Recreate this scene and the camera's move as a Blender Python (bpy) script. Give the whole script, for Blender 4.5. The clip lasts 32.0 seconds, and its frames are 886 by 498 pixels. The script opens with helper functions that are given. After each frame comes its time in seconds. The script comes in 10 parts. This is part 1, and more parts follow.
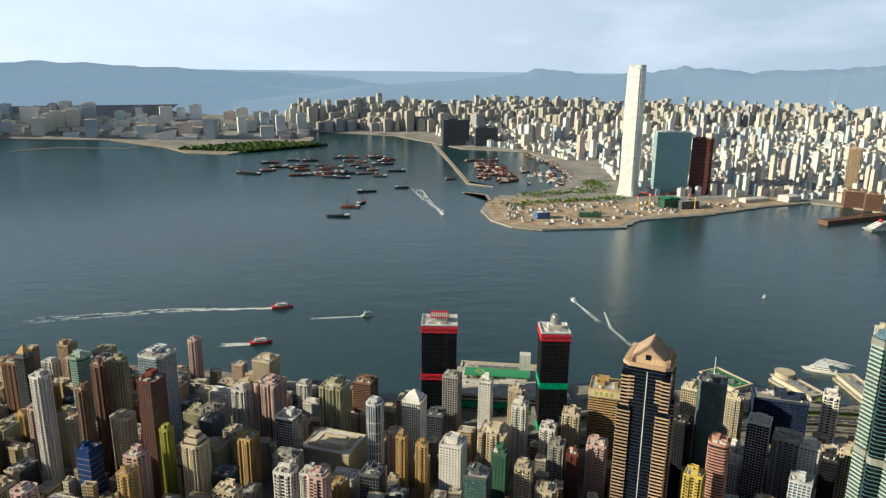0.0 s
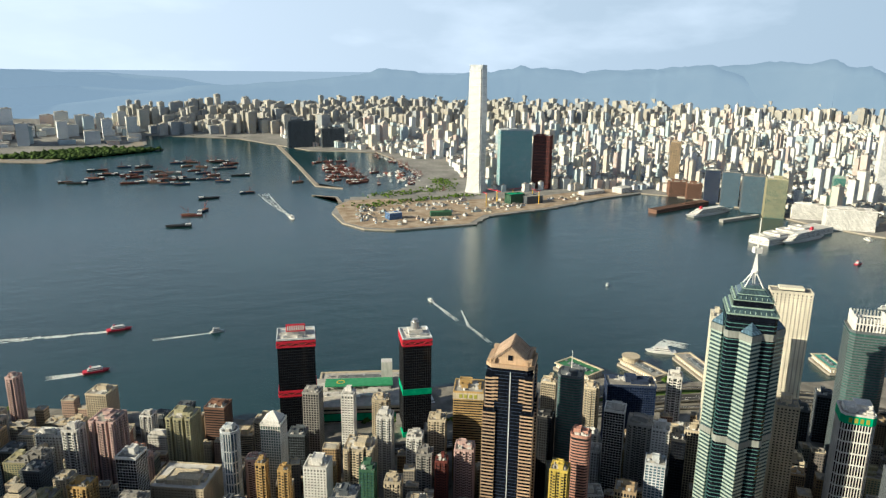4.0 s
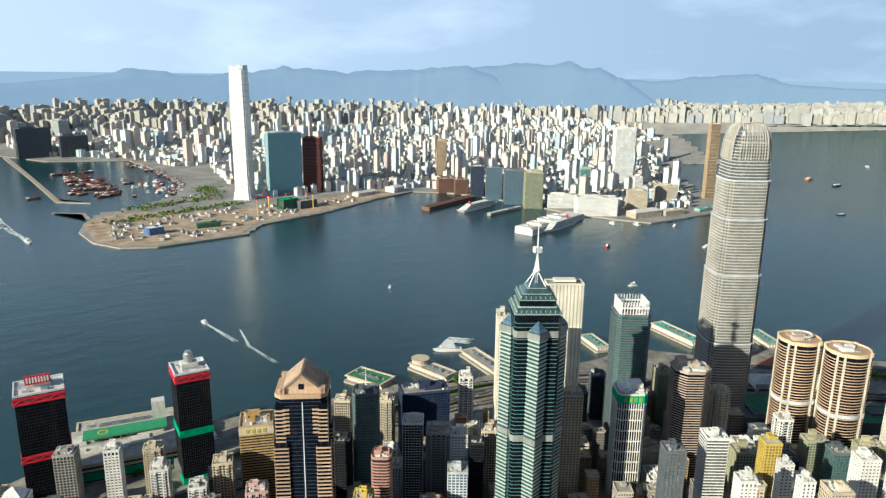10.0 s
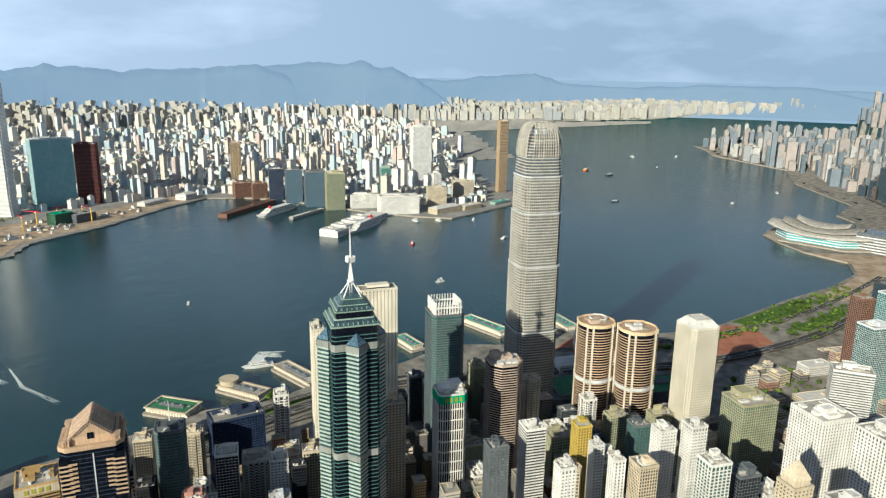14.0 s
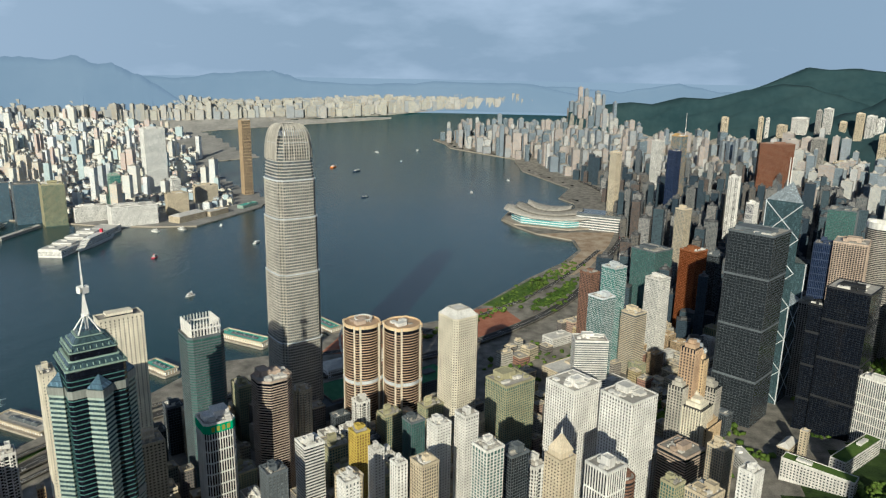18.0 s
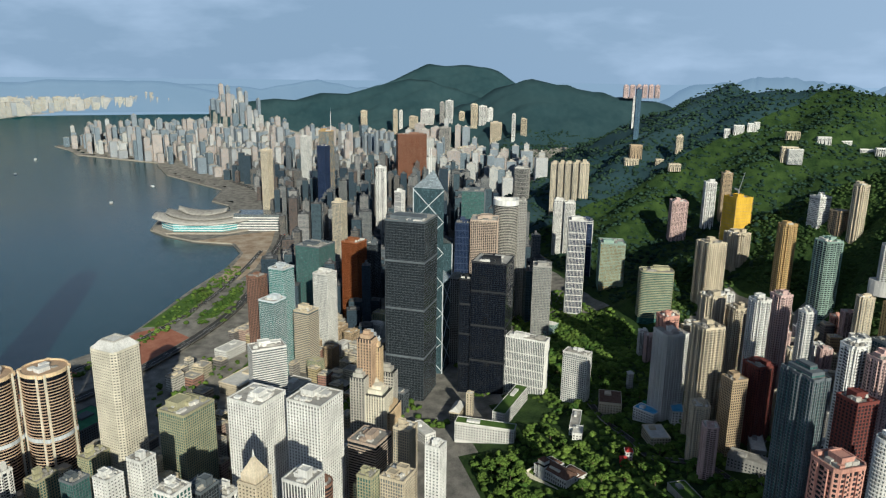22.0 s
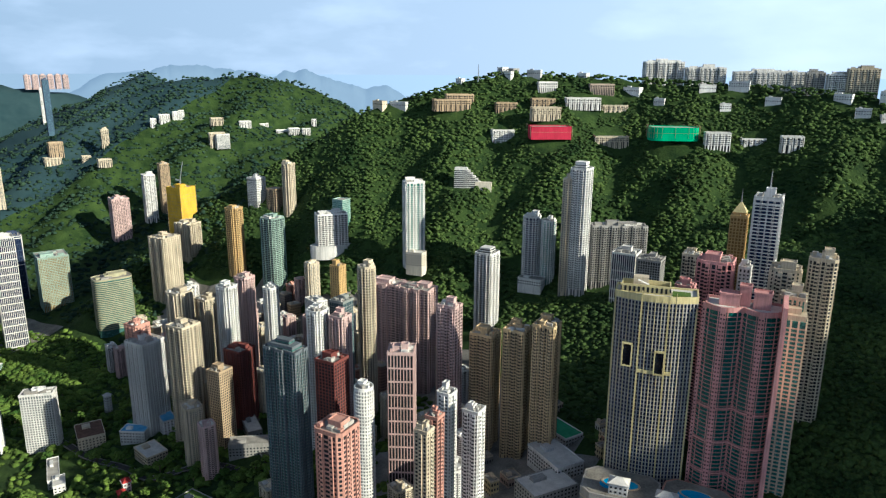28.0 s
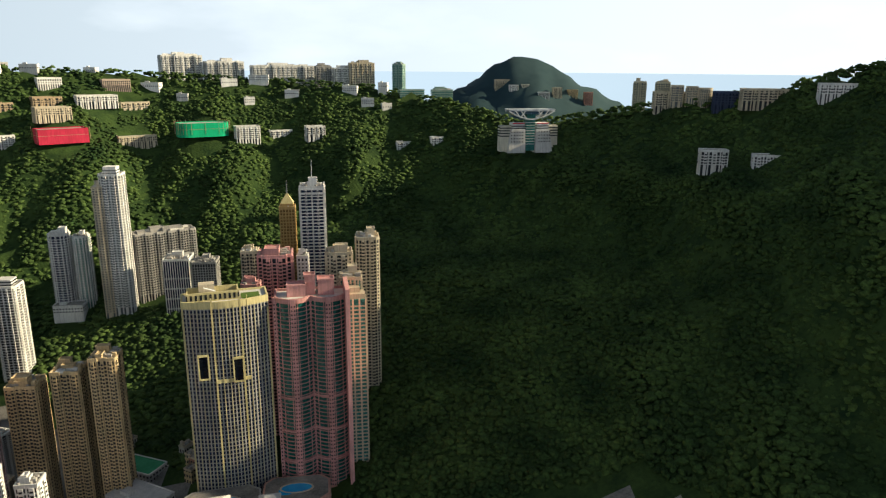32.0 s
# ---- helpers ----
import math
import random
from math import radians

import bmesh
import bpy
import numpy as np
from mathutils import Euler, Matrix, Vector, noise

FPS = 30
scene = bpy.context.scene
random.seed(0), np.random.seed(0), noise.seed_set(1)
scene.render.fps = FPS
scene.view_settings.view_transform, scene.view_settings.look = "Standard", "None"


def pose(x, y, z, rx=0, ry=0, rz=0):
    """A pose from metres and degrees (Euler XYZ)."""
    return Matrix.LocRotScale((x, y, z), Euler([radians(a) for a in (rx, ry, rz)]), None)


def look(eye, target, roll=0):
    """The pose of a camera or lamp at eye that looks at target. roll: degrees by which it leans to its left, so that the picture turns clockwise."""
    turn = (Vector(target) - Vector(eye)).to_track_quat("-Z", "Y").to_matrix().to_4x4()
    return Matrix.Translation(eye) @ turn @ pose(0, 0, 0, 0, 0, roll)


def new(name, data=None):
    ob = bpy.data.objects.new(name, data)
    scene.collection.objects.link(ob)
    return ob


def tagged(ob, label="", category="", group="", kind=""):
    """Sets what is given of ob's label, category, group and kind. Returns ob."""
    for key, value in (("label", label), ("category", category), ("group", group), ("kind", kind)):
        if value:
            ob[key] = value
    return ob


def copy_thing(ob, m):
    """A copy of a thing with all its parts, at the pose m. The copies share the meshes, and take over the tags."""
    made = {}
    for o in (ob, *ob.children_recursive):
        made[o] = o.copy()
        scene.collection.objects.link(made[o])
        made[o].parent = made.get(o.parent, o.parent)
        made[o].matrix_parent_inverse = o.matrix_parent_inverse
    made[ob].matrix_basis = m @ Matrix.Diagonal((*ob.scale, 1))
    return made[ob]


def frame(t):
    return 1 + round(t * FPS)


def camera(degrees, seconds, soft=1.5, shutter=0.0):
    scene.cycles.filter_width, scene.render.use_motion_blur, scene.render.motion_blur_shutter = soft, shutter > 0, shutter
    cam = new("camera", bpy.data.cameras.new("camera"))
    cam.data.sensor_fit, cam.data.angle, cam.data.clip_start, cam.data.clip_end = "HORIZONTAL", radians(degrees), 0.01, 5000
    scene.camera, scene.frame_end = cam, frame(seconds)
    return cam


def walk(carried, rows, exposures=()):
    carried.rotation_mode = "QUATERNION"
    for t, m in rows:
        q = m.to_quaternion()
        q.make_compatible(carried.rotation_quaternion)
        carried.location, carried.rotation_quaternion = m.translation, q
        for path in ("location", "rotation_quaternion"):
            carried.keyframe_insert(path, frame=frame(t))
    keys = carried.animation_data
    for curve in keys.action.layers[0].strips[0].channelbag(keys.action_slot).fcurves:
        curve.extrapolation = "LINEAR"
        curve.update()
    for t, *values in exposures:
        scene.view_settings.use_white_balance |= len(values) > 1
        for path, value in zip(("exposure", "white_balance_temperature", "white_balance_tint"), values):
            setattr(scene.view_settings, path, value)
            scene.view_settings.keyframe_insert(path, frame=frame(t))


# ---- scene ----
def aim(x, y, z, bearing, tilt, lean):
    """A camera pose from its place, its compass bearing, its tilt and its lean, in degrees."""
    b, p = radians(bearing), radians(tilt)
    ahead = Vector((math.sin(b) * math.cos(p), math.cos(b) * math.cos(p), math.sin(p)))
    return look((x, y, z), Vector((x, y, z)) + 1000 * ahead, -lean)


cam = camera(64.4, 32.0, soft=1.25)
PATH = [
    (0, aim(54.13, 27.32, 471.48, 7.056, -14.502, -0.569)),
    (0.5, aim(54.09, 30.34, 471.74, 8.669, -14.474, -0.518)),
    (1, aim(54.07, 33.38, 472.00, 10.188, -14.467, -0.553)),
    (1.5, aim(54.10, 36.46, 472.25, 11.822, -14.470, -0.608)),
    (2, aim(54.20, 39.62, 472.49, 13.430, -14.461, -0.576)),
    (2.5, aim(54.40, 42.85, 472.71, 14.979, -14.446, -0.551)),
    (3, aim(54.72, 46.20, 472.92, 16.441, -14.444, -0.523)),
    (3.5, aim(55.20, 49.68, 473.12, 17.925, -14.441, -0.566)),
    (4, aim(55.84, 53.30, 473.29, 19.417, -14.425, -0.613)),
    (4.5, aim(56.67, 57.10, 473.43, 20.910, -14.399, -0.644)),
    (5, aim(57.67, 61.01, 473.57, 22.406, -14.371, -0.664)),
    (5.5, aim(58.82, 65.02, 473.69, 23.909, -14.348, -0.675)),
    (6, aim(60.10, 69.06, 473.81, 25.415, -14.338, -0.681)),
    (6.5, aim(61.49, 73.09, 473.94, 26.908, -14.343, -0.679)),
    (7, aim(62.95, 77.06, 474.09, 28.421, -14.321, -0.657)),
    (7.5, aim(64.48, 80.94, 474.27, 29.965, -14.346, -0.630)),
    (8, aim(66.04, 84.67, 474.47, 31.513, -14.312, -0.631)),
    (8.5, aim(67.61, 88.22, 474.72, 33.095, -14.301, -0.650)),
    (9, aim(69.20, 91.61, 475.01, 34.681, -14.279, -0.642)),
    (9.5, aim(70.81, 94.86, 475.32, 36.351, -14.247, -0.667)),
    (10, aim(72.43, 98.00, 475.65, 38.042, -14.215, -0.742)),
    (10.5, aim(74.08, 101.06, 476.00, 39.835, -14.178, -0.753)),
    (11, aim(75.76, 104.07, 476.35, 41.732, -14.153, -0.782)),
    (11.5, aim(77.46, 107.05, 476.71, 43.689, -14.165, -0.794)),
    (12, aim(79.19, 110.03, 477.05, 45.680, -14.152, -0.788)),
    (12.5, aim(80.95, 113.02, 477.38, 47.715, -14.121, -0.858)),
    (13, aim(82.75, 116.02, 477.71, 49.886, -14.112, -0.876)),
    (13.5, aim(84.59, 118.99, 478.04, 52.090, -14.096, -0.884)),
    (14, aim(86.48, 121.90, 478.37, 54.407, -14.086, -0.928)),
    (14.5, aim(88.42, 124.72, 478.71, 56.838, -14.085, -0.994)),
    (15, aim(90.42, 127.42, 479.08, 59.340, -14.084, -1.051)),
    (15.5, aim(92.47, 129.99, 479.48, 61.875, -14.077, -1.070)),
    (16, aim(94.60, 132.38, 479.91, 64.410, -14.072, -1.034)),
    (16.5, aim(96.79, 134.58, 480.38, 66.950, -14.085, -1.006)),
    (17, aim(99.05, 136.58, 480.89, 69.477, -14.051, -1.095)),
    (17.5, aim(101.38, 138.40, 481.41, 72.025, -14.049, -1.102)),
    (18, aim(103.78, 140.03, 481.96, 74.967, -14.023, -1.026)),
    (18.5, aim(106.26, 141.49, 482.50, 78.396, -14.025, -1.066)),
    (19, aim(108.80, 142.78, 483.04, 81.936, -14.026, -1.032)),
    (19.5, aim(111.42, 143.90, 483.57, 85.422, -14.024, -1.076)),
    (20, aim(114.11, 144.87, 484.06, 88.921, -14.014, -0.982)),
    (20.5, aim(116.87, 145.69, 484.53, 92.413, -13.974, -0.823)),
    (21, aim(119.70, 146.35, 484.95, 95.929, -13.963, -0.855)),
    (21.5, aim(122.57, 146.86, 485.35, 99.403, -13.951, -0.797)),
    (22, aim(125.49, 147.23, 485.71, 102.917, -13.926, -0.756)),
    (22.5, aim(128.44, 147.43, 486.03, 106.431, -13.947, -0.673)),
    (23, aim(131.41, 147.49, 486.33, 109.970, -13.967, -0.586)),
    (23.5, aim(134.39, 147.39, 486.59, 113.679, -14.039, -0.539)),
    (24, aim(137.38, 147.13, 486.82, 117.381, -14.094, -0.554)),
    (24.5, aim(140.35, 146.72, 487.02, 121.068, -14.136, -0.534)),
    (25, aim(143.30, 146.15, 487.20, 124.720, -14.158, -0.475)),
    (25.5, aim(146.22, 145.41, 487.36, 128.328, -14.217, -0.434)),
    (26, aim(149.10, 144.50, 487.50, 131.885, -14.283, -0.418)),
    (26.5, aim(151.94, 143.42, 487.64, 135.459, -14.340, -0.416)),
    (27, aim(154.72, 142.16, 487.77, 139.138, -14.385, -0.413)),
    (27.5, aim(157.42, 140.72, 487.91, 143.009, -14.415, -0.398)),
    (28, aim(160.06, 139.08, 488.06, 147.109, -14.443, -0.369)),
    (28.5, aim(162.60, 137.26, 488.22, 151.292, -14.495, -0.360)),
    (29, aim(165.07, 135.27, 488.40, 155.451, -14.510, -0.364)),
    (29.5, aim(167.48, 133.13, 488.58, 159.630, -14.544, -0.335)),
    (30, aim(169.83, 130.87, 488.78, 164.038, -14.575, -0.331)),
    (30.5, aim(172.14, 128.52, 488.98, 168.536, -14.648, -0.274)),
    (31, aim(174.41, 126.09, 489.19, 173.446, -14.648, -0.422)),
    (31.5, aim(176.67, 123.61, 489.40, 178.888, -14.699, -0.430)),
    (32, aim(178.91, 121.11, 489.62, 184.400, -14.715, -0.440)),
]
walk(cam, PATH, exposures=[(0.0, 0.55, 5500, 6), (6.0, 0.68, 5250, 6), (11.0, 0.68, 5000, 6), (16.5, 0.28, 5100, 6), (20.0, 0.12, 4950, 6), (22.0, 0.2, 4900, 6), (25.0, 0.75, 4850, 6), (29.0, 0.68, 5000, 6), (32.0, 0.75, 5900, 6)])

# ---- sky and sun: late afternoon, sun low in the west ----
SUN_BEARING, SUN_HEIGHT = 267.0, 22.5
world = bpy.data.worlds.new("sky")
scene.world = world
world.use_nodes = True
wn, wl = world.node_tree.nodes, world.node_tree.links
wn.clear()
sky = wn.new("ShaderNodeTexSky")
sky.sky_type, sky.sun_disc = "NISHITA", False
sky.sun_elevation, sky.sun_rotation = radians(SUN_HEIGHT), radians(SUN_BEARING)
sky.altitude, sky.air_density, sky.dust_density, sky.ozone_density = 200, 1.3, 1.0, 3.5
wc = wn.new("ShaderNodeTexCoord")
wmap = wn.new("ShaderNodeMapping")
wmap.inputs["Scale"].default_value = (2.2, 2.2, 7.0)
cloud = wn.new("ShaderNodeTexNoise")
cloud.inputs["Scale"].default_value, cloud.inputs["Detail"].default_value, cloud.inputs["Roughness"].default_value = 1.7, 6, 0.52
cramp = wn.new("ShaderNodeValToRGB")
cramp.color_ramp.elements[0].position, cramp.color_ramp.elements[0].color = 0.50, (0, 0, 0, 1)
cramp.color_ramp.elements[1].position, cramp.color_ramp.elements[1].color = 0.78, (0.5, 0.5, 0.5, 1)
cmix = wn.new("ShaderNodeMixRGB")
cmix.inputs[2].default_value = (12.0, 12.0, 11.8, 1)
# haze: a pale veil over the whole sky, whiter round the sun
sb, sh = radians(SUN_BEARING), radians(SUN_HEIGHT)
toward = wn.new("ShaderNodeVectorMath")
toward.operation = "DOT_PRODUCT"
toward.inputs[1].default_value = (math.sin(sb) * math.cos(sh), math.cos(sb) * math.cos(sh), math.sin(sh))
glow = wn.new("ShaderNodeValToRGB")
glow.color_ramp.elements[0].position, glow.color_ramp.elements[0].color = 0.0, (0.355, 0.42, 0.455, 1)
glow.color_ramp.elements[1].position, glow.color_ramp.elements[1].color = 0.72, (0.86, 0.88, 0.88, 1)
half = wn.new("ShaderNodeMath")
half.operation, half.inputs[1].default_value, half.inputs[2].default_value = "MULTIPLY_ADD", 0.5, 0.5
tenfold = wn.new("ShaderNodeVectorMath")
tenfold.operation, tenfold.inputs["Scale"].default_value = "SCALE", 12.5
veil = wn.new("ShaderNodeMixRGB")
high = wn.new("ShaderNodeSeparateXYZ")
thick = wn.new("ShaderNodeValToRGB")
for k, (at, v) in enumerate(((0.0, 0.95), (0.20, 0.86), (0.33, 0.22), (0.48, 0.04))):
    e = thick.color_ramp.elements[k] if k < 2 else thick.color_ramp.elements.new(at)
    e.position, e.color = at, (v, v, v, 1)
wl.new(wc.outputs["Generated"], high.inputs[0])
wl.new(high.outputs["Z"], thick.inputs[0])
wl.new(thick.outputs[0], veil.inputs[0])
wbg, wout = wn.new("ShaderNodeBackground"), wn.new("ShaderNodeOutputWorld")
wbg.inputs["Strength"].default_value = 0.062
wl.new(wc.outputs["Generated"], wmap.inputs[0])
wl.new(wc.outputs["Generated"], toward.inputs[0])
wl.new(toward.outputs["Value"], half.inputs[0])
wl.new(half.outputs[0], glow.inputs[0])
wl.new(glow.outputs[0], tenfold.inputs[0])
wl.new(wmap.outputs[0], cloud.inputs["Vector"])
wl.new(cloud.outputs["Fac"], cramp.inputs[0])
deep = wn.new("ShaderNodeVectorMath")
deep.operation, deep.inputs["Scale"].default_value = "SCALE", 0.27
wl.new(sky.outputs[0], deep.inputs[0])
wl.new(deep.outputs[0], veil.inputs[1])
wl.new(tenfold.outputs[0], veil.inputs[2])
wl.new(cramp.outputs[0], cmix.inputs[0])
wl.new(veil.outputs[0], cmix.inputs[1])
wl.new(cmix.outputs[0], wbg.inputs[0])
wl.new(wbg.outputs[0], wout.inputs[0])

sun = new("sun", bpy.data.lights.new("sun", "SUN"))
sun.data.energy, sun.data.angle, sun.data.color = 5.0, radians(0.6), (1.0, 0.79, 0.49)
sun.matrix_world = look((0, 0, 0), (-math.sin(sb) * math.cos(sh), -math.cos(sb) * math.cos(sh), -math.sin(sh)))

# ---- materials ----
def rgb(c):
    return (c[0], c[1], c[2], 1.0)


def base_material(name, rough=0.7, metal=0.0):
    m = bpy.data.materials.new(name)
    m.use_nodes = True
    n, l = m.node_tree.nodes, m.node_tree.links
    b = n["Principled BSDF"]
    b.inputs["Roughness"].default_value, b.inputs["Metallic"].default_value = rough, metal
    b.inputs["Specular IOR Level"].default_value = 0.5 if rough < 0.6 else 0.15
    return m, n, l, b


def mottled(name, c1, c2, scale=0.2, rough=0.75, metal=0.0, fine=3.0, bump=0.0, vary=0.0, detail=5, island=False, streak=0.0):
    """A matt surface that wavers between two colours at two scales; vary: how far things differ in brightness."""
    m, n, l, b = base_material(name, rough, metal)
    tc = n.new("ShaderNodeTexCoord")
    a = n.new("ShaderNodeTexNoise")
    a.inputs["Scale"].default_value, a.inputs["Detail"].default_value = scale, detail
    f = n.new("ShaderNodeTexNoise")
    f.inputs["Scale"].default_value, f.inputs["Detail"].default_value = fine, 3
    geo = n.new("ShaderNodeNewGeometry")
    l.new(geo.outputs["Position"], a.inputs["Vector"])
    l.new(geo.outputs["Position"], f.inputs["Vector"])
    add = n.new("ShaderNodeMath")
    add.operation = "MULTIPLY_ADD"
    add.inputs[1].default_value, add.inputs[2].default_value = 0.4, 0.0
    l.new(f.outputs["Fac"], add.inputs[0])
    s = n.new("ShaderNodeMath")
    s.operation = "MULTIPLY_ADD"
    s.inputs[1].default_value = 0.9
    l.new(a.outputs["Fac"], s.inputs[0])
    l.new(add.outputs[0], s.inputs[2])
    ramp = n.new("ShaderNodeValToRGB")
    ramp.color_ramp.elements[0].position, ramp.color_ramp.elements[0].color = 0.45, rgb(c1)
    ramp.color_ramp.elements[1].position, ramp.color_ramp.elements[1].color = 0.85, rgb(c2)
    l.new(s.outputs[0], ramp.inputs[0])
    out = ramp.outputs[0]
    if vary:
        hsv = n.new("ShaderNodeHueSaturation")
        rnd = geo.outputs["Random Per Island"] if island else n.new("ShaderNodeObjectInfo").outputs["Random"]
        v = n.new("ShaderNodeMapRange")
        v.inputs["To Min"].default_value, v.inputs["To Max"].default_value = 1 - vary, 1 + vary
        l.new(rnd, v.inputs["Value"])
        l.new(v.outputs[0], hsv.inputs["Value"])
        l.new(out, hsv.inputs["Color"])
        out = hsv.outputs[0]
    if streak:
        # rain streaks that run down the walls
        mp = n.new("ShaderNodeMapping")
        mp.inputs["Scale"].default_value = (0.9, 0.9, 0.05)
        l.new(geo.outputs["Position"], mp.inputs[0])
        rain = n.new("ShaderNodeTexNoise")
        rain.inputs["Scale"].default_value, rain.inputs["Detail"].default_value = 1.0, 4
        l.new(mp.outputs[0], rain.inputs["Vector"])
        rr = n.new("ShaderNodeMapRange")
        rr.inputs["From Min"].default_value, rr.inputs["From Max"].default_value = 0.35, 0.62
        rr.inputs["To Min"].default_value, rr.inputs["To Max"].default_value = 1 - streak, 1.0
        l.new(rain.outputs["Fac"], rr.inputs["Value"])
        ws = n.new("ShaderNodeMixRGB")
        ws.blend_type, ws.inputs[0].default_value = "MULTIPLY", 1.0
        l.new(out, ws.inputs[1])
        l.new(rr.outputs[0], ws.inputs[2])
        out = ws.outputs[0]
    l.new(out, b.inputs["Base Color"])
    if bump:
        bp = n.new("ShaderNodeBump")
        bp.inputs["Strength"].default_value, bp.inputs["Distance"].default_value = bump, 1.0
        l.new(f.outputs["Fac"], bp.inputs["Height"])
        l.new(bp.outputs[0], b.inputs["Normal"])
    return m


def grid_mask(n, l, floor, bay, v0, v1, u0, u1):
    """1 where a window is, on walls whose UV is in metres; also the number of the window as a vector."""
    uv = n.new("ShaderNodeUVMap")
    sep = n.new("ShaderNodeSeparateXYZ")
    l.new(uv.outputs[0], sep.inputs[0])
    outs, cells = [], []
    for k, (size, lo, hi) in enumerate(((bay, u0, u1), (floor, v0, v1))):
        d = n.new("ShaderNodeMath")
        d.operation = "DIVIDE"
        d.inputs[1].default_value = size
        l.new(sep.outputs[k], d.inputs[0])
        fr = n.new("ShaderNodeMath")
        fr.operation = "FRACT"
        l.new(d.outputs[0], fr.inputs[0])
        fl = n.new("ShaderNodeMath")
        fl.operation = "FLOOR"
        l.new(d.outputs[0], fl.inputs[0])
        cells.append(fl)
        g = n.new("ShaderNodeMath")
        g.operation = "COMPARE"
        g.inputs[1].default_value, g.inputs[2].default_value = (lo + hi) / 2, (hi - lo) / 2
        l.new(fr.outputs[0], g.inputs[0])
        outs.append(g)
    m = n.new("ShaderNodeMath")
    m.operation = "MULTIPLY"
    l.new(outs[0].outputs[0], m.inputs[0])
    l.new(outs[1].outputs[0], m.inputs[1])
    comb = n.new("ShaderNodeCombineXYZ")
    l.new(cells[0].outputs[0], comb.inputs[0])
    l.new(cells[1].outputs[0], comb.inputs[1])
    return m.outputs[0], comb.outputs[0]


def glass(name, tint, dark=0.62, rough=0.12, bay=1.6, floor=3.2, metal=0.0, frame_tint=None, spec=0.5):
    """Window glass behind which blinds and rooms differ from pane to pane."""
    m, n, l, b = base_material(name, rough, metal)
    mask, cell = grid_mask(n, l, floor, bay, 0.06, 0.94, 0.05, 0.95)
    w = n.new("ShaderNodeTexWhiteNoise")
    w.noise_dimensions = "2D"
    l.new(cell, w.inputs["Vector"])
    ramp = n.new("ShaderNodeValToRGB")
    e = ramp.color_ramp.elements
    e[0].position, e[0].color = 0.0, rgb([c * dark for c in tint])
    e[1].position, e[1].color = 0.9, rgb(tint)
    x = e.new(0.97)
    x.color = rgb([min(1, c * 1.35 + 0.008) for c in tint])
    l.new(w.outputs["Value"], ramp.inputs[0])
    mix = n.new("ShaderNodeMixRGB")
    mix.inputs[1].default_value = rgb(frame_tint or [c * 0.5 for c in tint])
    l.new(mask, mix.inputs[0])
    l.new(ramp.outputs[0], mix.inputs[2])
    l.new(mix.outputs[0], b.inputs["Base Color"])
    b.inputs["Specular IOR Level"].default_value = spec
    return m


def far_wall(name, tones, glass_tint=(0.13, 0.16, 0.19), floor=3.1, bay=3.4, v=(0.28, 0.78), u=(0.18, 0.80), stain=0.5):
    """Walls of distant blocks: paint that differs from block to block, with rows of windows."""
    m, n, l, b = base_material(name, 0.75)
    mask, cell = grid_mask(n, l, floor, bay, v[0], v[1], u[0], u[1])
    geo = n.new("ShaderNodeNewGeometry")
    ramp = n.new("ShaderNodeValToRGB")
    ramp.color_ramp.interpolation = "CONSTANT"
    e = ramp.color_ramp.elements
    e[0].color, e[1].color, e[1].position = rgb(tones[0]), rgb(tones[1]), 1.0 / len(tones)
    for k, c in enumerate(tones[2:]):
        e.new((k + 2.0) / len(tones)).color = rgb(c)
    l.new(geo.outputs["Random Per Island"], ramp.inputs[0])
    no = n.new("ShaderNodeTexNoise")
    no.inputs["Scale"].default_value, no.inputs["Detail"].default_value = 0.05, 5
    l.new(geo.outputs["Position"], no.inputs["Vector"])
    st = n.new("ShaderNodeMixRGB")
    st.blend_type = "MULTIPLY"
    st.inputs[0].default_value = stain
    l.new(ramp.outputs[0], st.inputs[1])
    l.new(no.outputs["Fac"], st.inputs[2])
    w = n.new("ShaderNodeTexWhiteNoise")
    w.noise_dimensions = "2D"
    l.new(cell, w.inputs["Vector"])
    gl = n.new("ShaderNodeMixRGB")
    gl.inputs[1].default_value, gl.inputs[2].default_value = rgb(glass_tint), rgb([c * 2.4 for c in glass_tint])
    l.new(w.outputs["Value"], gl.inputs[0])
    mix = n.new("ShaderNodeMixRGB")
    l.new(mask, mix.inputs[0])
    l.new(st.outputs[0], mix.inputs[1])
    l.new(gl.outputs[0], mix.inputs[2])
    l.new(mix.outputs[0], b.inputs["Base Color"])
    r = n.new("ShaderNodeMapRange")
    r.inputs["To Min"].default_value, r.inputs["To Max"].default_value = 0.8, 0.25
    l.new(mask, r.inputs["Value"])
    l.new(r.outputs[0], b.inputs["Roughness"])
    return m


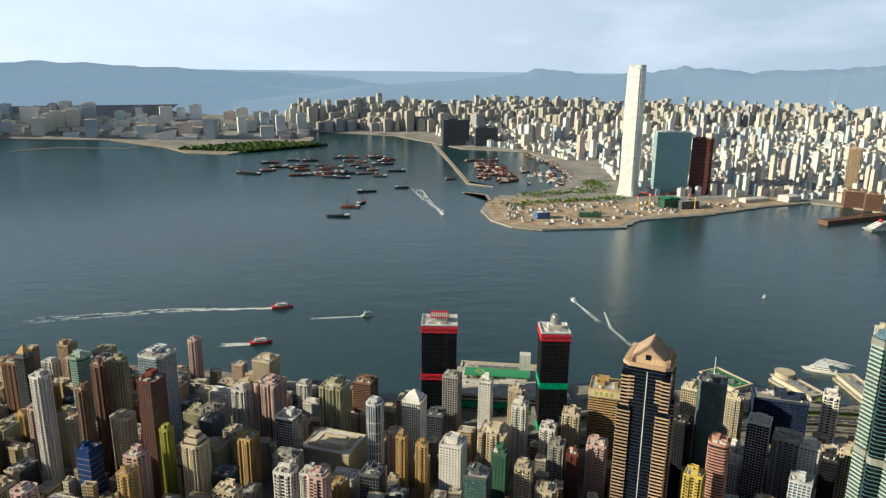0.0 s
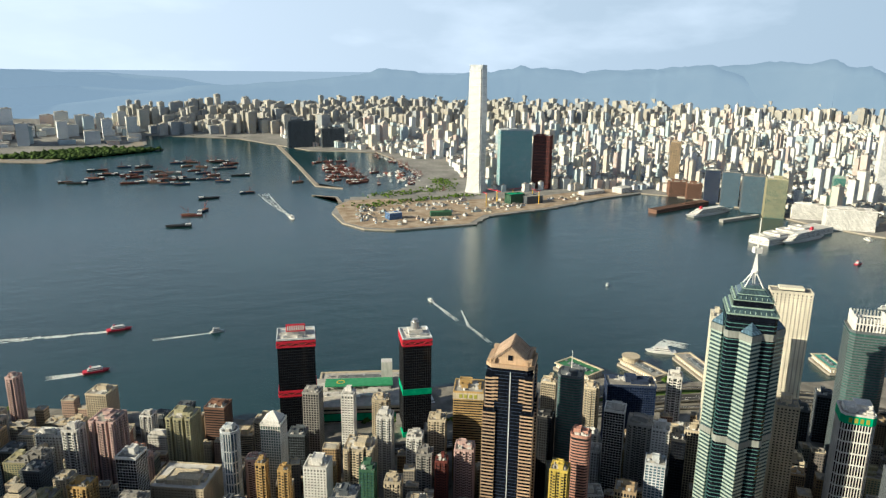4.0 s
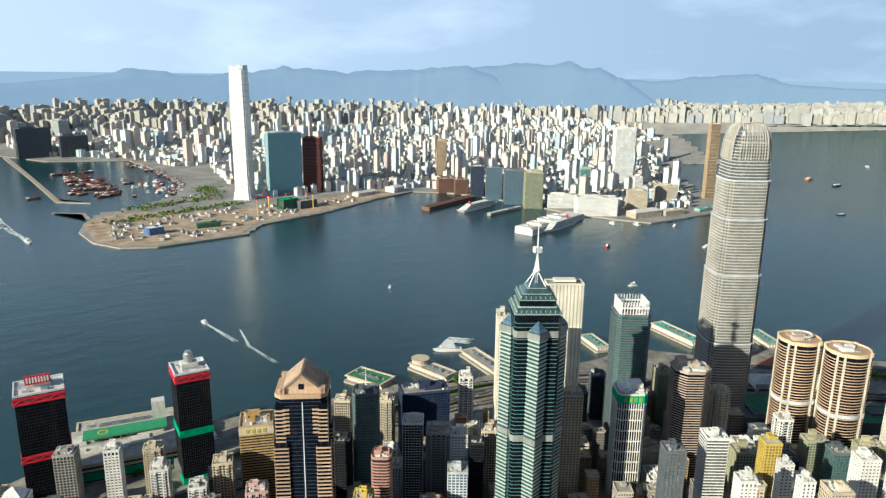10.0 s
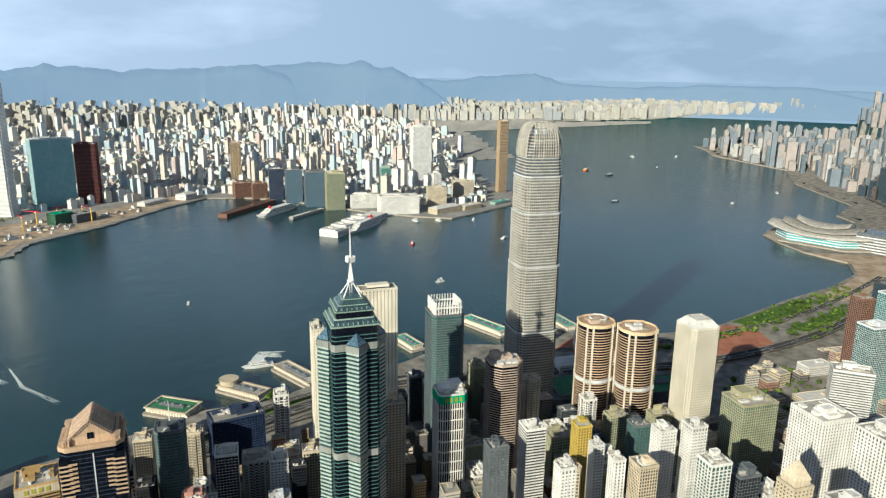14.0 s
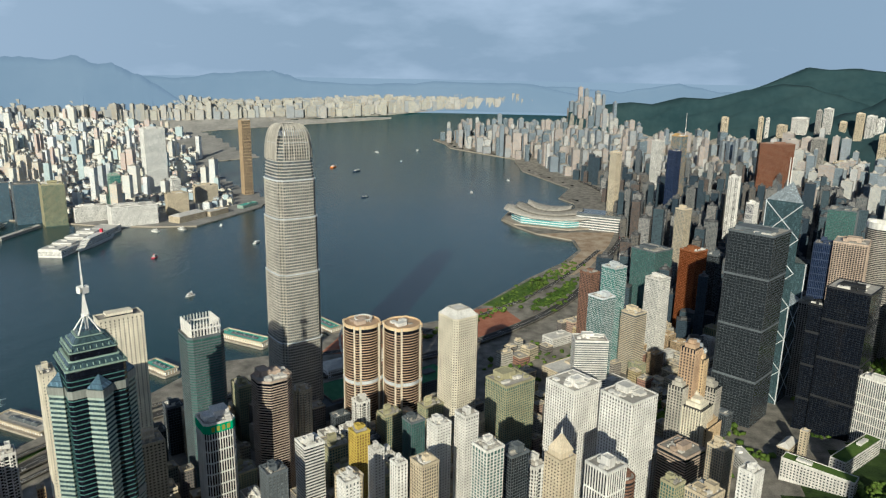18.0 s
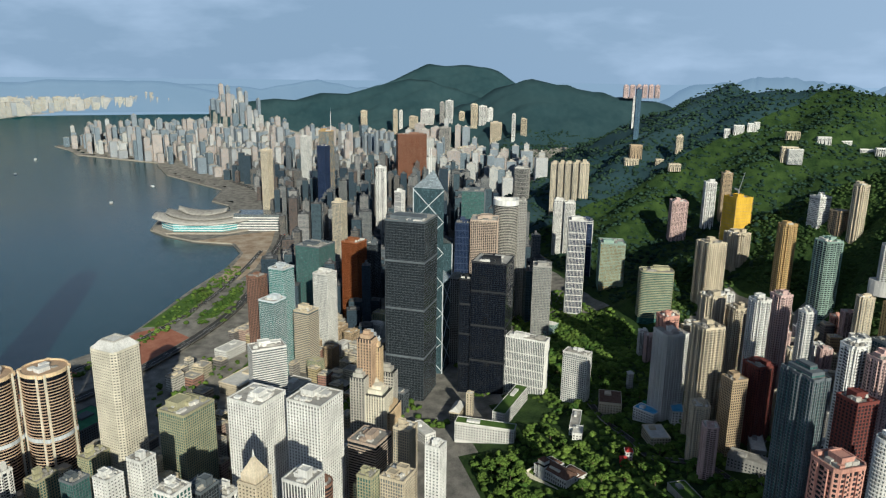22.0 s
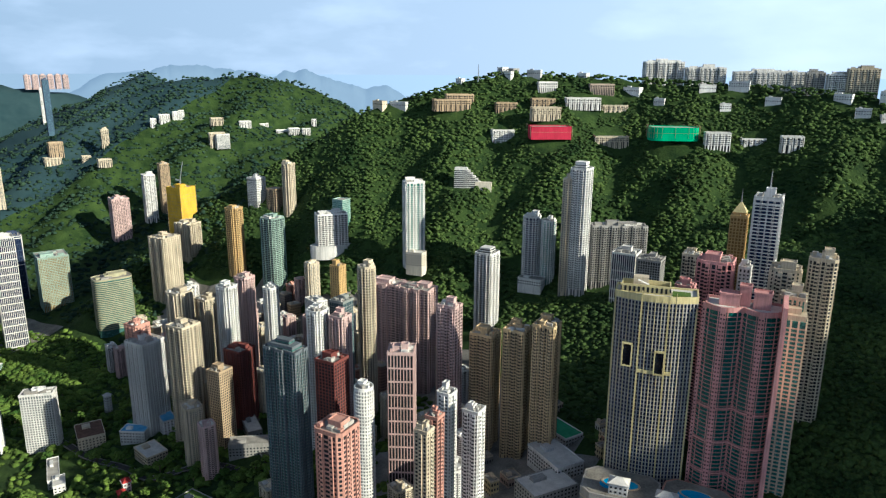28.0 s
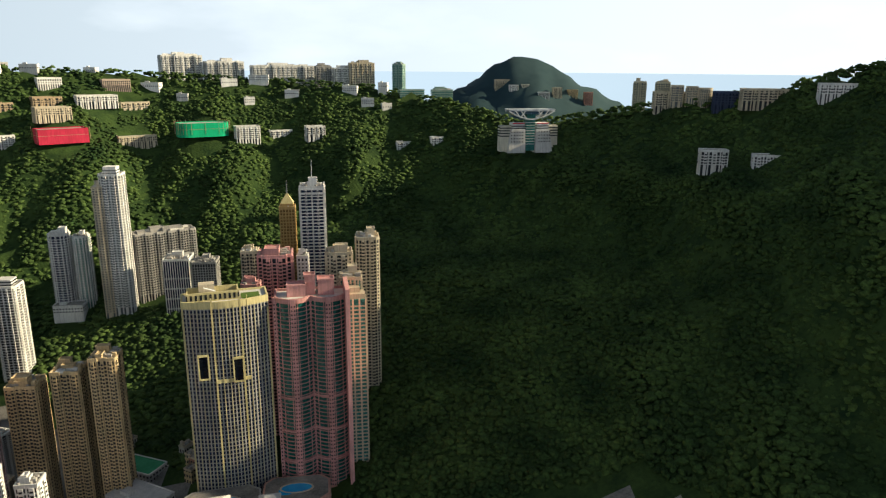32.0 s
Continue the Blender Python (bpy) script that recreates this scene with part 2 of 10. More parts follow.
WALLS = {}
for key, c in dict(
    cream=(0.62, 0.54, 0.40), white=(0.78, 0.77, 0.74), grey=(0.38, 0.37, 0.35), pink=(0.63, 0.46, 0.43), salmon=(0.60, 0.33, 0.26),
    brown=(0.24, 0.14, 0.10), tan=(0.47, 0.36, 0.23), maroon=(0.20, 0.065, 0.055), dark=(0.035, 0.037, 0.042), slate=(0.14, 0.16, 0.18),
    gold=(0.55, 0.38, 0.16), yellow=(0.60, 0.47, 0.10), green=(0.07, 0.16, 0.10), lime=(0.36, 0.36, 0.06), red=(0.60, 0.03, 0.05), blue=(0.13, 0.22, 0.42),
    olive=(0.42, 0.40, 0.26), granite=(0.52, 0.42, 0.34), steel=(0.66, 0.70, 0.74), mint=(0.34, 0.46, 0.40), navy=(0.05, 0.07, 0.13), copper=(0.30, 0.12, 0.05),
    green_net=(0.02, 0.42, 0.20), red_net=(0.48, 0.03, 0.07), yellow_net=(0.78, 0.50, 0.04), blue_net=(0.02, 0.06, 0.22), rose=(0.66, 0.35, 0.33), sand=(0.62, 0.48, 0.28), silver=(0.52, 0.495, 0.44), pewter=(0.31, 0.33, 0.31), lemon=(0.66, 0.58, 0.30), celadon=(0.37, 0.45, 0.40), ivory=(0.78, 0.73, 0.60), honey=(0.72, 0.55, 0.34), stone=(0.58, 0.42, 0.28), glasshouse=(0.10, 0.22, 0.22), teal=(0.05, 0.30, 0.26),
).items():
    WALLS[key] = mottled("wall_" + key, [0.78 * v for v in c], [1.10 * v for v in c], 0.06, 0.72, fine=0.9, streak=0.22, vary=0.14)
GLASS = dict(
    dark=glass("glass_dark", (0.030, 0.036, 0.044), spec=0.3), blue=glass("glass_blue", (0.10, 0.17, 0.24), rough=0.08),
    green=glass("glass_green", (0.07, 0.16, 0.15), rough=0.08), teal=glass("glass_teal", (0.06, 0.22, 0.20), rough=0.1),
    black=glass("glass_black", (0.008, 0.011, 0.019), rough=0.07, spec=0.25), grey=glass("glass_grey", (0.16, 0.18, 0.19), rough=0.15),
    gold=glass("glass_gold", (0.28, 0.18, 0.06), rough=0.12), copper=glass("glass_copper", (0.20, 0.06, 0.018), rough=0.12, metal=0.4),
    pale=glass("glass_pale", (0.40, 0.46, 0.50), rough=0.18, metal=0.3), aqua=glass("glass_aqua", (0.17, 0.46, 0.50), rough=0.15),
    court=glass("glass_court", (0.018, 0.115, 0.100), rough=0.12, spec=0.3),
    slate=glass("glass_slate", (0.06, 0.10, 0.12), rough=0.1),
    navy=glass("glass_navy", (0.016, 0.028, 0.075), rough=0.08, spec=0.3),
)
ROOF = mottled("roof_concrete", (0.26, 0.25, 0.23), (0.46, 0.44, 0.40), 0.12, 0.85, fine=1.5, vary=0.25)
ROOF_PALE = mottled("roof_pale", (0.50, 0.49, 0.46), (0.70, 0.68, 0.64), 0.15, 0.8, fine=1.2)
ROOF_GREEN = mottled("roof_green", (0.05, 0.16, 0.08), (0.09, 0.25, 0.13), 0.1, 0.8, fine=1.2)
METAL = mottled("roof_metal", (0.45, 0.47, 0.48), (0.62, 0.63, 0.64), 0.5, 0.4, 0.7)
WHITE_PAINT = mottled("white_paint", (0.68, 0.68, 0.66), (0.82, 0.82, 0.80), 0.2, 0.5)
RED_PAINT = mottled("red_paint", (0.55, 0.015, 0.04), (0.68, 0.03, 0.06), 0.2, 0.5)
ORANGE_PAINT = mottled("orange_paint", (0.75, 0.22, 0.02), (0.85, 0.28, 0.03), 0.2, 0.5)
GREEN_NET = mottled("green_netting", (0.01, 0.26, 0.13), (0.03, 0.42, 0.22), 0.15, 0.85, fine=1.2, bump=0.5)
YELLOW_NET = mottled("yellow_netting", (0.62, 0.40, 0.03), (0.80, 0.55, 0.06), 0.15, 0.85, fine=1.2, bump=0.5)
# Roofs of the eastern district: cloud shade put into the colour.
ROOF_SHADED = mottled("roof_shaded", (0.07, 0.075, 0.08), (0.16, 0.16, 0.165), 0.1, 0.9, fine=1.0)
ASPHALT = mottled("asphalt", (0.045, 0.045, 0.047), (0.075, 0.073, 0.07), 0.1, 0.9, fine=2.0)
PAVING = mottled("paving", (0.12, 0.115, 0.105), (0.34, 0.32, 0.28), 0.05, 0.9, fine=0.6)
EARTH = mottled("bare_earth", (0.27, 0.19, 0.12), (0.52, 0.44, 0.34), 0.03, 0.95, fine=0.25)
RED_EARTH = mottled("red_ground", (0.28, 0.11, 0.07), (0.42, 0.20, 0.13), 0.05, 0.95, fine=0.3)
GRASS = mottled("grass", (0.05, 0.10, 0.02), (0.12, 0.19, 0.04), 0.05, 0.95, fine=0.5)
FOLIAGE = mottled("foliage", (0.014, 0.034, 0.010), (0.080, 0.125, 0.030), 0.015, 0.9, fine=0.55, bump=1.0, vary=0.26, island=True)
FOLIAGE_FAR = mottled("undergrowth", (0.012, 0.030, 0.009), (0.050, 0.085, 0.020), 0.04, 0.9, fine=0.28, bump=1.0)
# Brighter copy of the foliage: sunlight on the park put into the colour.
GARDEN = mottled("garden_foliage_sunlit", (0.030, 0.070, 0.012), (0.140, 0.205, 0.034), 0.03, 0.9, fine=0.7, bump=1.0, vary=0.35, island=True)
# Leaf colour of the farther woods, with bluish distance haze mixed in.
EAST_WOOD = mottled("eastern_foliage_hazed", (0.014, 0.034, 0.024), (0.040, 0.072, 0.042), 0.008, 0.9, fine=0.3, bump=0.8, vary=0.25, island=True)
# Ground across the harbour, made paler than PAVING to paint in haze.
HAZED_GROUND = mottled("hazed_concrete_ground", (0.20, 0.20, 0.19), (0.36, 0.35, 0.33), 0.01, 0.9, fine=0.08)
BARK = mottled("bark", (0.08, 0.06, 0.04), (0.16, 0.12, 0.08), 0.6, 0.95)
POOL = mottled("pool_water", (0.02, 0.28, 0.62), (0.05, 0.42, 0.75), 0.1, 0.08)
FOAM = mottled("foam", (0.55, 0.60, 0.58), (0.80, 0.84, 0.82), 0.3, 0.9)
# Far hills give off a faint blue-grey glow that paints in the haze.
HAZE_HILL = mottled("hazed_hill_glow", (0.035, 0.05, 0.06), (0.055, 0.07, 0.08), 0.002, 0.95, fine=0.01)
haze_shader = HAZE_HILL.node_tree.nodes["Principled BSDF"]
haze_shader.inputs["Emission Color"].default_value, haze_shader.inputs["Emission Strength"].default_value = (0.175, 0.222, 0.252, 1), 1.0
# Green slopes shifted to blue: the haze is in the base colour.
EAST_HILL = mottled("eastern_hill_hazed", (0.020, 0.046, 0.056), (0.038, 0.070, 0.078), 0.004, 0.95, fine=0.03, bump=0.6)
# Far sea: haze painted as emission, paler towards the south.
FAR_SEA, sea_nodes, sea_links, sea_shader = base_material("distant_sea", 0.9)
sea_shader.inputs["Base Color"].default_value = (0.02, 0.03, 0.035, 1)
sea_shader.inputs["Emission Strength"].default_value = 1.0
sea_place, sea_axes, sea_haze_glow = sea_nodes.new("ShaderNodeNewGeometry"), sea_nodes.new("ShaderNodeSeparateXYZ"), sea_nodes.new("ShaderNodeValToRGB")
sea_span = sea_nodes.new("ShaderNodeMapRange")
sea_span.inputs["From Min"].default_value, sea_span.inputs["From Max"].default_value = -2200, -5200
sea_haze_glow.color_ramp.elements[0].color, sea_haze_glow.color_ramp.elements[1].color = (0.255, 0.30, 0.325, 1), (0.46, 0.53, 0.57, 1)
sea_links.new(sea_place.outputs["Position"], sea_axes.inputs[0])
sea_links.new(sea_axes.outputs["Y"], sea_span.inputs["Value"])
sea_links.new(sea_span.outputs["Result"], sea_haze_glow.inputs[0])
sea_links.new(sea_haze_glow.outputs["Color"], sea_shader.inputs["Emission Color"])
STONE = mottled("sea_wall_stone", (0.26, 0.23, 0.19), (0.42, 0.38, 0.32), 0.2, 0.9, fine=1.0)
# Far wall tones and panes lifted: haze and reflected sky put into colour.
HAZED_TONES = [(0.82, 0.78, 0.68), (0.84, 0.83, 0.80), (0.76, 0.72, 0.64), (0.80, 0.79, 0.77), (0.70, 0.60, 0.46), (0.72, 0.56, 0.46), (0.58, 0.60, 0.62), (0.82, 0.76, 0.58), (0.62, 0.46, 0.38), (0.84, 0.84, 0.84), (0.40, 0.48, 0.54), (0.78, 0.74, 0.64), (0.52, 0.62, 0.62), (0.84, 0.82, 0.74)]
FAR_WALL = far_wall("far_walls", HAZED_TONES, (0.20, 0.25, 0.30), stain=0.25)
FAR_ESTATE = far_wall("far_estate_walls", [(0.56, 0.52, 0.42), (0.62, 0.58, 0.48), (0.48, 0.44, 0.36), (0.60, 0.56, 0.50), (0.52, 0.46, 0.36), (0.40, 0.41, 0.42)], (0.16, 0.19, 0.22))
FAR_GREY = far_wall("far_walls_grey", [(0.42, 0.42, 0.43), (0.60, 0.58, 0.54), (0.30, 0.33, 0.37), (0.55, 0.46, 0.40), (0.66, 0.64, 0.62), (0.22, 0.26, 0.31), (0.48, 0.40, 0.35), (0.14, 0.18, 0.22)])

STREET_WALL = far_wall("street_walls", [(0.62, 0.55, 0.40), (0.40, 0.37, 0.33), (0.66, 0.63, 0.56), (0.50, 0.36, 0.20), (0.30, 0.28, 0.26), (0.56, 0.48, 0.32), (0.42, 0.24, 0.18), (0.70, 0.66, 0.54), (0.36, 0.38, 0.34), (0.58, 0.42, 0.34), (0.22, 0.20, 0.19), (0.60, 0.50, 0.28)], (0.025, 0.028, 0.032), 3.0, 2.8, (0.28, 0.78), (0.2, 0.78))
# Wall tones of the eastern district, darkened to paint in a cloud's shade.
FAR_SHADE = far_wall("eastern_walls_shaded", [(0.16, 0.18, 0.21), (0.24, 0.24, 0.24), (0.07, 0.10, 0.13), (0.17, 0.13, 0.11), (0.32, 0.31, 0.30), (0.05, 0.075, 0.105), (0.20, 0.18, 0.16), (0.09, 0.13, 0.16), (0.40, 0.39, 0.38), (0.04, 0.06, 0.09)], (0.018, 0.026, 0.034), v=(0.24, 0.80), u=(0.14, 0.84))


def water_material():
    m, n, l, b = base_material("sea_water", 0.24)
    b.inputs["IOR"].default_value = 1.72
    geo = n.new("ShaderNodeNewGeometry")
    big = n.new("ShaderNodeTexNoise")
    big.inputs["Scale"].default_value, big.inputs["Detail"].default_value = 0.0016, 4
    l.new(geo.outputs["Position"], big.inputs["Vector"])
    ramp = n.new("ShaderNodeValToRGB")
    ramp.color_ramp.elements[0].position, ramp.color_ramp.elements[0].color = 0.35, (0.008, 0.036, 0.042, 1)
    ramp.color_ramp.elements[1].position, ramp.color_ramp.elements[1].color = 0.70, (0.013, 0.052, 0.060, 1)
    l.new(big.outputs["Fac"], ramp.inputs[0])
    l.new(ramp.outputs[0], b.inputs["Base Color"])
    mp = n.new("ShaderNodeMapping")
    mp.inputs["Rotation"].default_value = (0, 0, 0.5)
    mp.inputs["Scale"].default_value = (1.0, 2.2, 1.0)
    l.new(geo.outputs["Position"], mp.inputs[0])
    height = None
    for scale, gain in ((0.012, 3.0), (0.06, 0.9), (0.22, 0.5)):
        w = n.new("ShaderNodeTexNoise")
        w.inputs["Scale"].default_value, w.inputs["Detail"].default_value = scale, 3
        l.new(mp.outputs[0], w.inputs["Vector"])
        mul = n.new("ShaderNodeMath")
        mul.operation = "MULTIPLY_ADD"
        mul.inputs[1].default_value = gain
        l.new(w.outputs["Fac"], mul.inputs[0])
        if height:
            l.new(height, mul.inputs[2])
        height = mul.outputs[0]
    bp = n.new("ShaderNodeBump")
    bp.inputs["Strength"].default_value, bp.inputs["Distance"].default_value = 0.26, 1.0
    l.new(height, bp.inputs["Height"])
    l.new(bp.outputs[0], b.inputs["Normal"])
    return m


WATER = water_material()

# ---- building blocks ----
HUB = (95.0, 105.0, 480.0)
NEAR, SPAN = 3000.0, 1780.0


def far(x, y, z):
    """Draws the far distance in towards the camera's mean place, all sizes in proportion, so that it looks the same
    from there and ends under five kilometres out.
    """
    dx, dy, dz = x - HUB[0], y - HUB[1], z - HUB[2]
    r = math.hypot(dx, dy)
    k = 1.0 if r <= NEAR else (NEAR + SPAN * (1 - math.exp(-(r - NEAR) / SPAN))) / r
    return (HUB[0] + dx * k, HUB[1] + dy * k, HUB[2] + dz * k)


class Geo:
    """Gathers faces with UVs in metres."""

    def __init__(self):
        self.v, self.f, self.uv = [], [], []

    def quad(self, pts, uv):
        i = len(self.v)
        self.v.extend(pts)
        self.f.append(tuple(range(i, i + len(pts))))
        self.uv.extend(uv)

    def prism(self, foot, z0, z1, top=True, bottom=False, top_foot=None, u0=0.0, vz=None):
        """An upright body on a counterclockwise outline."""
        up = top_foot or foot
        u, n = u0, len(foot)
        base = z0 if vz is None else vz
        for i in range(n):
            a, b, c, d = foot[i], foot[(i + 1) % n], up[(i + 1) % n], up[i]
            w = math.hypot(b[0] - a[0], b[1] - a[1])
            self.quad([(*a, z0), (*b, z0), (*c, z1), (*d, z1)], [(u, z0 - base), (u + w, z0 - base), (u + w, z1 - base), (u, z1 - base)])
            u += w
        if top:
            self.quad([(*p, z1) for p in up], list(up))
        if bottom:
            self.quad([(*p, z0) for p in reversed(foot)], list(reversed(foot)))
        return self

    def ring(self, foot, inner, z0, z1):
        """A hollow band between two outlines: its outer and inner side, its top and its underside."""
        n = len(foot)
        for i in range(n):
            j = (i + 1) % n
            a, b, c, d = foot[i], foot[j], inner[j], inner[i]
            w = math.hypot(b[0] - a[0], b[1] - a[1])
            self.quad([(*a, z0), (*b, z0), (*b, z1), (*a, z1)], [(0, z0), (w, z0), (w, z1), (0, z1)])
            self.quad([(*a, z1), (*b, z1), (*c, z1), (*d, z1)], [a, b, c, d])
            self.quad([(*c, z0), (*d, z0), (*d, z1), (*c, z1)], [(w, z0), (0, z0), (0, z1), (w, z1)])
            self.quad([(*b, z0), (*a, z0), (*d, z0), (*c, z0)], [b, a, d, c])
        return self

    def box(self, x, y, z0, z1, w, d, turn=0.0, bottom=False):
        return self.prism(rect(w, d, x, y, turn), z0, z1, bottom=bottom)

    def beam(self, a, b, t, t2=None):
        """A bar of square section from a to b."""
        a, b = Vector(a), Vector(b)
        w = (b - a).normalized()
        s = w.cross(Vector((0, 0, 1)) if abs(w.z) < 0.9 else Vector((1, 0, 0))).normalized()
        q = w.cross(s)
        t2 = t if t2 is None else t2
        r0 = [a + (s * i + q * j) * t / 2 for i, j in ((-1, -1), (1, -1), (1, 1), (-1, 1))]
        r1 = [b + (s * i + q * j) * t2 / 2 for i, j in ((-1, -1), (1, -1), (1, 1), (-1, 1))]
        for i in range(4):
            j = (i + 1) % 4
            self.quad([tuple(r0[j]), tuple(r0[i]), tuple(r1[i]), tuple(r1[j])], [(0, 0), (t, 0), (t, 1), (0, 1)])
        self.quad([tuple(p) for p in r1], [(0, 0), (t, 0), (t, t), (0, t)])
        self.quad([tuple(p) for p in r0[::-1]], [(0, 0), (t, 0), (t, t), (0, t)])
        return self

    def join(self, other):
        n = len(self.v)
        self.v.extend(other.v)
        self.f.extend(tuple(i + n for i in f) for f in other.f)
        self.uv.extend(other.uv)
        return self

    def mesh(self, name, mat):
        me = bpy.data.meshes.new(name)
        me.from_pydata(self.v, [], self.f)
        layer = me.uv_layers.new(name="UVMap")
        layer.data.foreach_set("uv", np.array(self.uv, dtype=np.float32).ravel())
        me.materials.append(mat)
        return me


def rect(w, d, x=0.0, y=0.0, turn=0.0):
    c, s = math.cos(radians(turn)), math.sin(radians(turn))
    return [(x + c * i * w / 2 - s * j * d / 2, y + s * i * w / 2 + c * j * d / 2) for i, j in ((-1, -1), (1, -1), (1, 1), (-1, 1))]


def chamfer(w, d, c):
    return [(-w / 2 + c, -d / 2), (w / 2 - c, -d / 2), (w / 2, -d / 2 + c), (w / 2, d / 2 - c), (w / 2 - c, d / 2), (-w / 2 + c, d / 2), (-w / 2, d / 2 - c), (-w / 2, -d / 2 + c)]


def cross(w, d, k=0.28):
    a, b = w / 2, d / 2
    p, q = a * (1 - k), b * (1 - k)
    return [(-p, -b), (p, -b), (p, -q), (a, -q), (a, q), (p, q), (p, b), (-p, b), (-p, q), (-a, q), (-a, -q), (-p, -q)]


def notched(w, d):
    """A slab with re-entrant light wells, as blocks of flats have."""
    a, b = w / 2, d / 2
    n = w * 0.07
    m = d * 0.16
    return [(-a, -b), (-a / 2 - n, -b), (-a / 2 - n, -b + m), (-a / 2 + n, -b + m), (-a / 2 + n, -b), (a / 2 - n, -b), (a / 2 - n, -b + m), (a / 2 + n, -b + m), (a / 2 + n, -b), (a, -b),
            (a, b), (a / 2 + n, b), (a / 2 + n, b - m), (a / 2 - n, b - m), (a / 2 - n, b), (-a / 2 + n, b), (-a / 2 + n, b - m), (-a / 2 - n, b - m), (-a / 2 - n, b), (-a, b)]


def oval(w, d, n=20, flat=0.0):
    pts = []
    for i in range(n):
        t = 2 * math.pi * i / n
        c, s = math.cos(t), math.sin(t)
        e = 1 - flat
        pts.append((w / 2 * math.copysign(abs(c) ** e, c), d / 2 * math.copysign(abs(s) ** e, s)))
    return pts


def grow(foot, g):
    """The outline moved outwards by g."""
    n, out = len(foot), []
    for i in range(n):
        p, a, b = Vector(foot[i]), Vector(foot[i - 1]), Vector(foot[(i + 1) % n])
        e, f = (p - a).normalized(), (b - p).normalized()
        m, k = Vector((e.y, -e.x)), Vector((f.y, -f.x))
        h = (m + k) / max(0.4, 1 + m.dot(k))
        out.append((p.x + h.x * g, p.y + h.y * g))
    return out


def bays(w, d):
    """A block whose sides step in and out in deep bays."""
    out = []
    for k, (length, other) in enumerate(((w, d), (d, w), (w, d), (d, w))):
        n = max(3, int(length / 7) | 1)
        c, s = ((1, 0), (0, 1), (-1, 0), (0, -1))[k]
        for i in range(n):
            a, b = -length / 2 + length * i / n, -length / 2 + length * (i + 1) / n
            o = -other / 2 + (2.2 if i % 2 else 0.0)
            if i % 2 == 0 and i in (0, n - 1):
                o = -other / 2 + 1.0
            lo = a if i else -length / 2 + 1.0
            hi = b if i < n - 1 else length / 2 - 1.0
            for u in (lo, hi):
                out.append((u * c - o * s, u * s + o * c))
    return out


FOOT = dict(rect=rect, bays=bays, cross=cross, notch=notched, oct=lambda w, d: chamfer(w, d, min(w, d) * 0.26), cut=lambda w, d: chamfer(w, d, min(w, d) * 0.12), round=oval, soft=lambda w, d: oval(w, d, 28, 0.55))


def thing(name, m, label, category, group="", kind=""):
    ob = new(name)
    ob.empty_display_size = 0.1
    ob.matrix_world = m
    return tagged(ob, label, category, group, kind)


def part(name, geo, mat, parent, label="", kind=""):
    ob = new(name, geo.mesh(name, mat) if isinstance(geo, Geo) else geo)
    ob.parent = parent
    return tagged(ob, label, kind=kind)


def piers(foot, z0, z1, bay, wide, deep):
    g = Geo()
    n = len(foot)
    for i in range(n):
        a, b = Vector(foot[i]), Vector(foot[(i + 1) % n])
        length = (b - a).length
        if length < 1.5:
            continue
        k = max(1, round(length / bay))
        e = (b - a) / length
        o = Vector((e.y, -e.x))
        for j in range(k + 1):
            p = a + e * (length * j / k)
            lo, hi = max(-wide / 2, -length * j / k), min(wide / 2, length * (1 - j / k))
            q = [p + e * lo, p + e * lo + o * deep, p + e * hi + o * deep, p + e * hi]
            for s, t in ((0, 1), (1, 2), (2, 3)):
                w = (q[t] - q[s]).length
                g.quad([(*q[s], z0), (*q[t], z0), (*q[t], z1), (*q[s], z1)], [(0, z0), (w, z0), (w, z1), (0, z1)])
            g.quad([(*q[1], z1), (*q[0], z1), (*q[3], z1), (*q[2], z1)], [(0, 0), (deep, 0), (deep, wide), (0, wide)])
    return g


def bands(foot, z0, z1, floor, share, deep, skip=()):
    g = Geo()
    out = grow(foot, deep)
    n = len(foot)
    k = max(1, int((z1 - z0) / floor))
    for j in range(k):
        if j in skip:
            continue
        a = z0 + j * floor
        b = a + floor * share
        for i in range(n):
            h = (i + 1) % n
            p, q = out[i], out[h]
            w = math.hypot(q[0] - p[0], q[1] - p[1])
            g.quad([(*p, a), (*q, a), (*q, b), (*p, b)], [(0, 0), (w, 0), (w, b - a), (0, b - a)])
            g.quad([(*p, b), (*q, b), (*foot[h], b), (*foot[i], b)], [(0, 0), (w, 0), (w, deep), (0, deep)])
            g.quad([(*q, a), (*p, a), (*foot[i], a), (*foot[h], a)], [(0, 0), (w, 0), (w, deep), (0, deep)])
    return g


def clutter(w, d, z, rnd, n=5):
    """Plant, tanks and stair heads on a roof."""
    g = Geo()
    for _ in range(n):
        a, b = rnd.uniform(0.08, 0.28) * w, rnd.uniform(0.08, 0.28) * d
        g.box(rnd.uniform(-0.34, 0.34) * w, rnd.uniform(-0.34, 0.34) * d, z, z + rnd.uniform(1.2, 3.6), a, b)
    for _ in range(n):
        x, y = rnd.uniform(-0.38, 0.38) * w, rnd.uniform(-0.38, 0.38) * d
        g.prism([(x + p[0], y + p[1]) for p in oval(2.2, 2.2, 8)], z, z + 2.0)
    return g


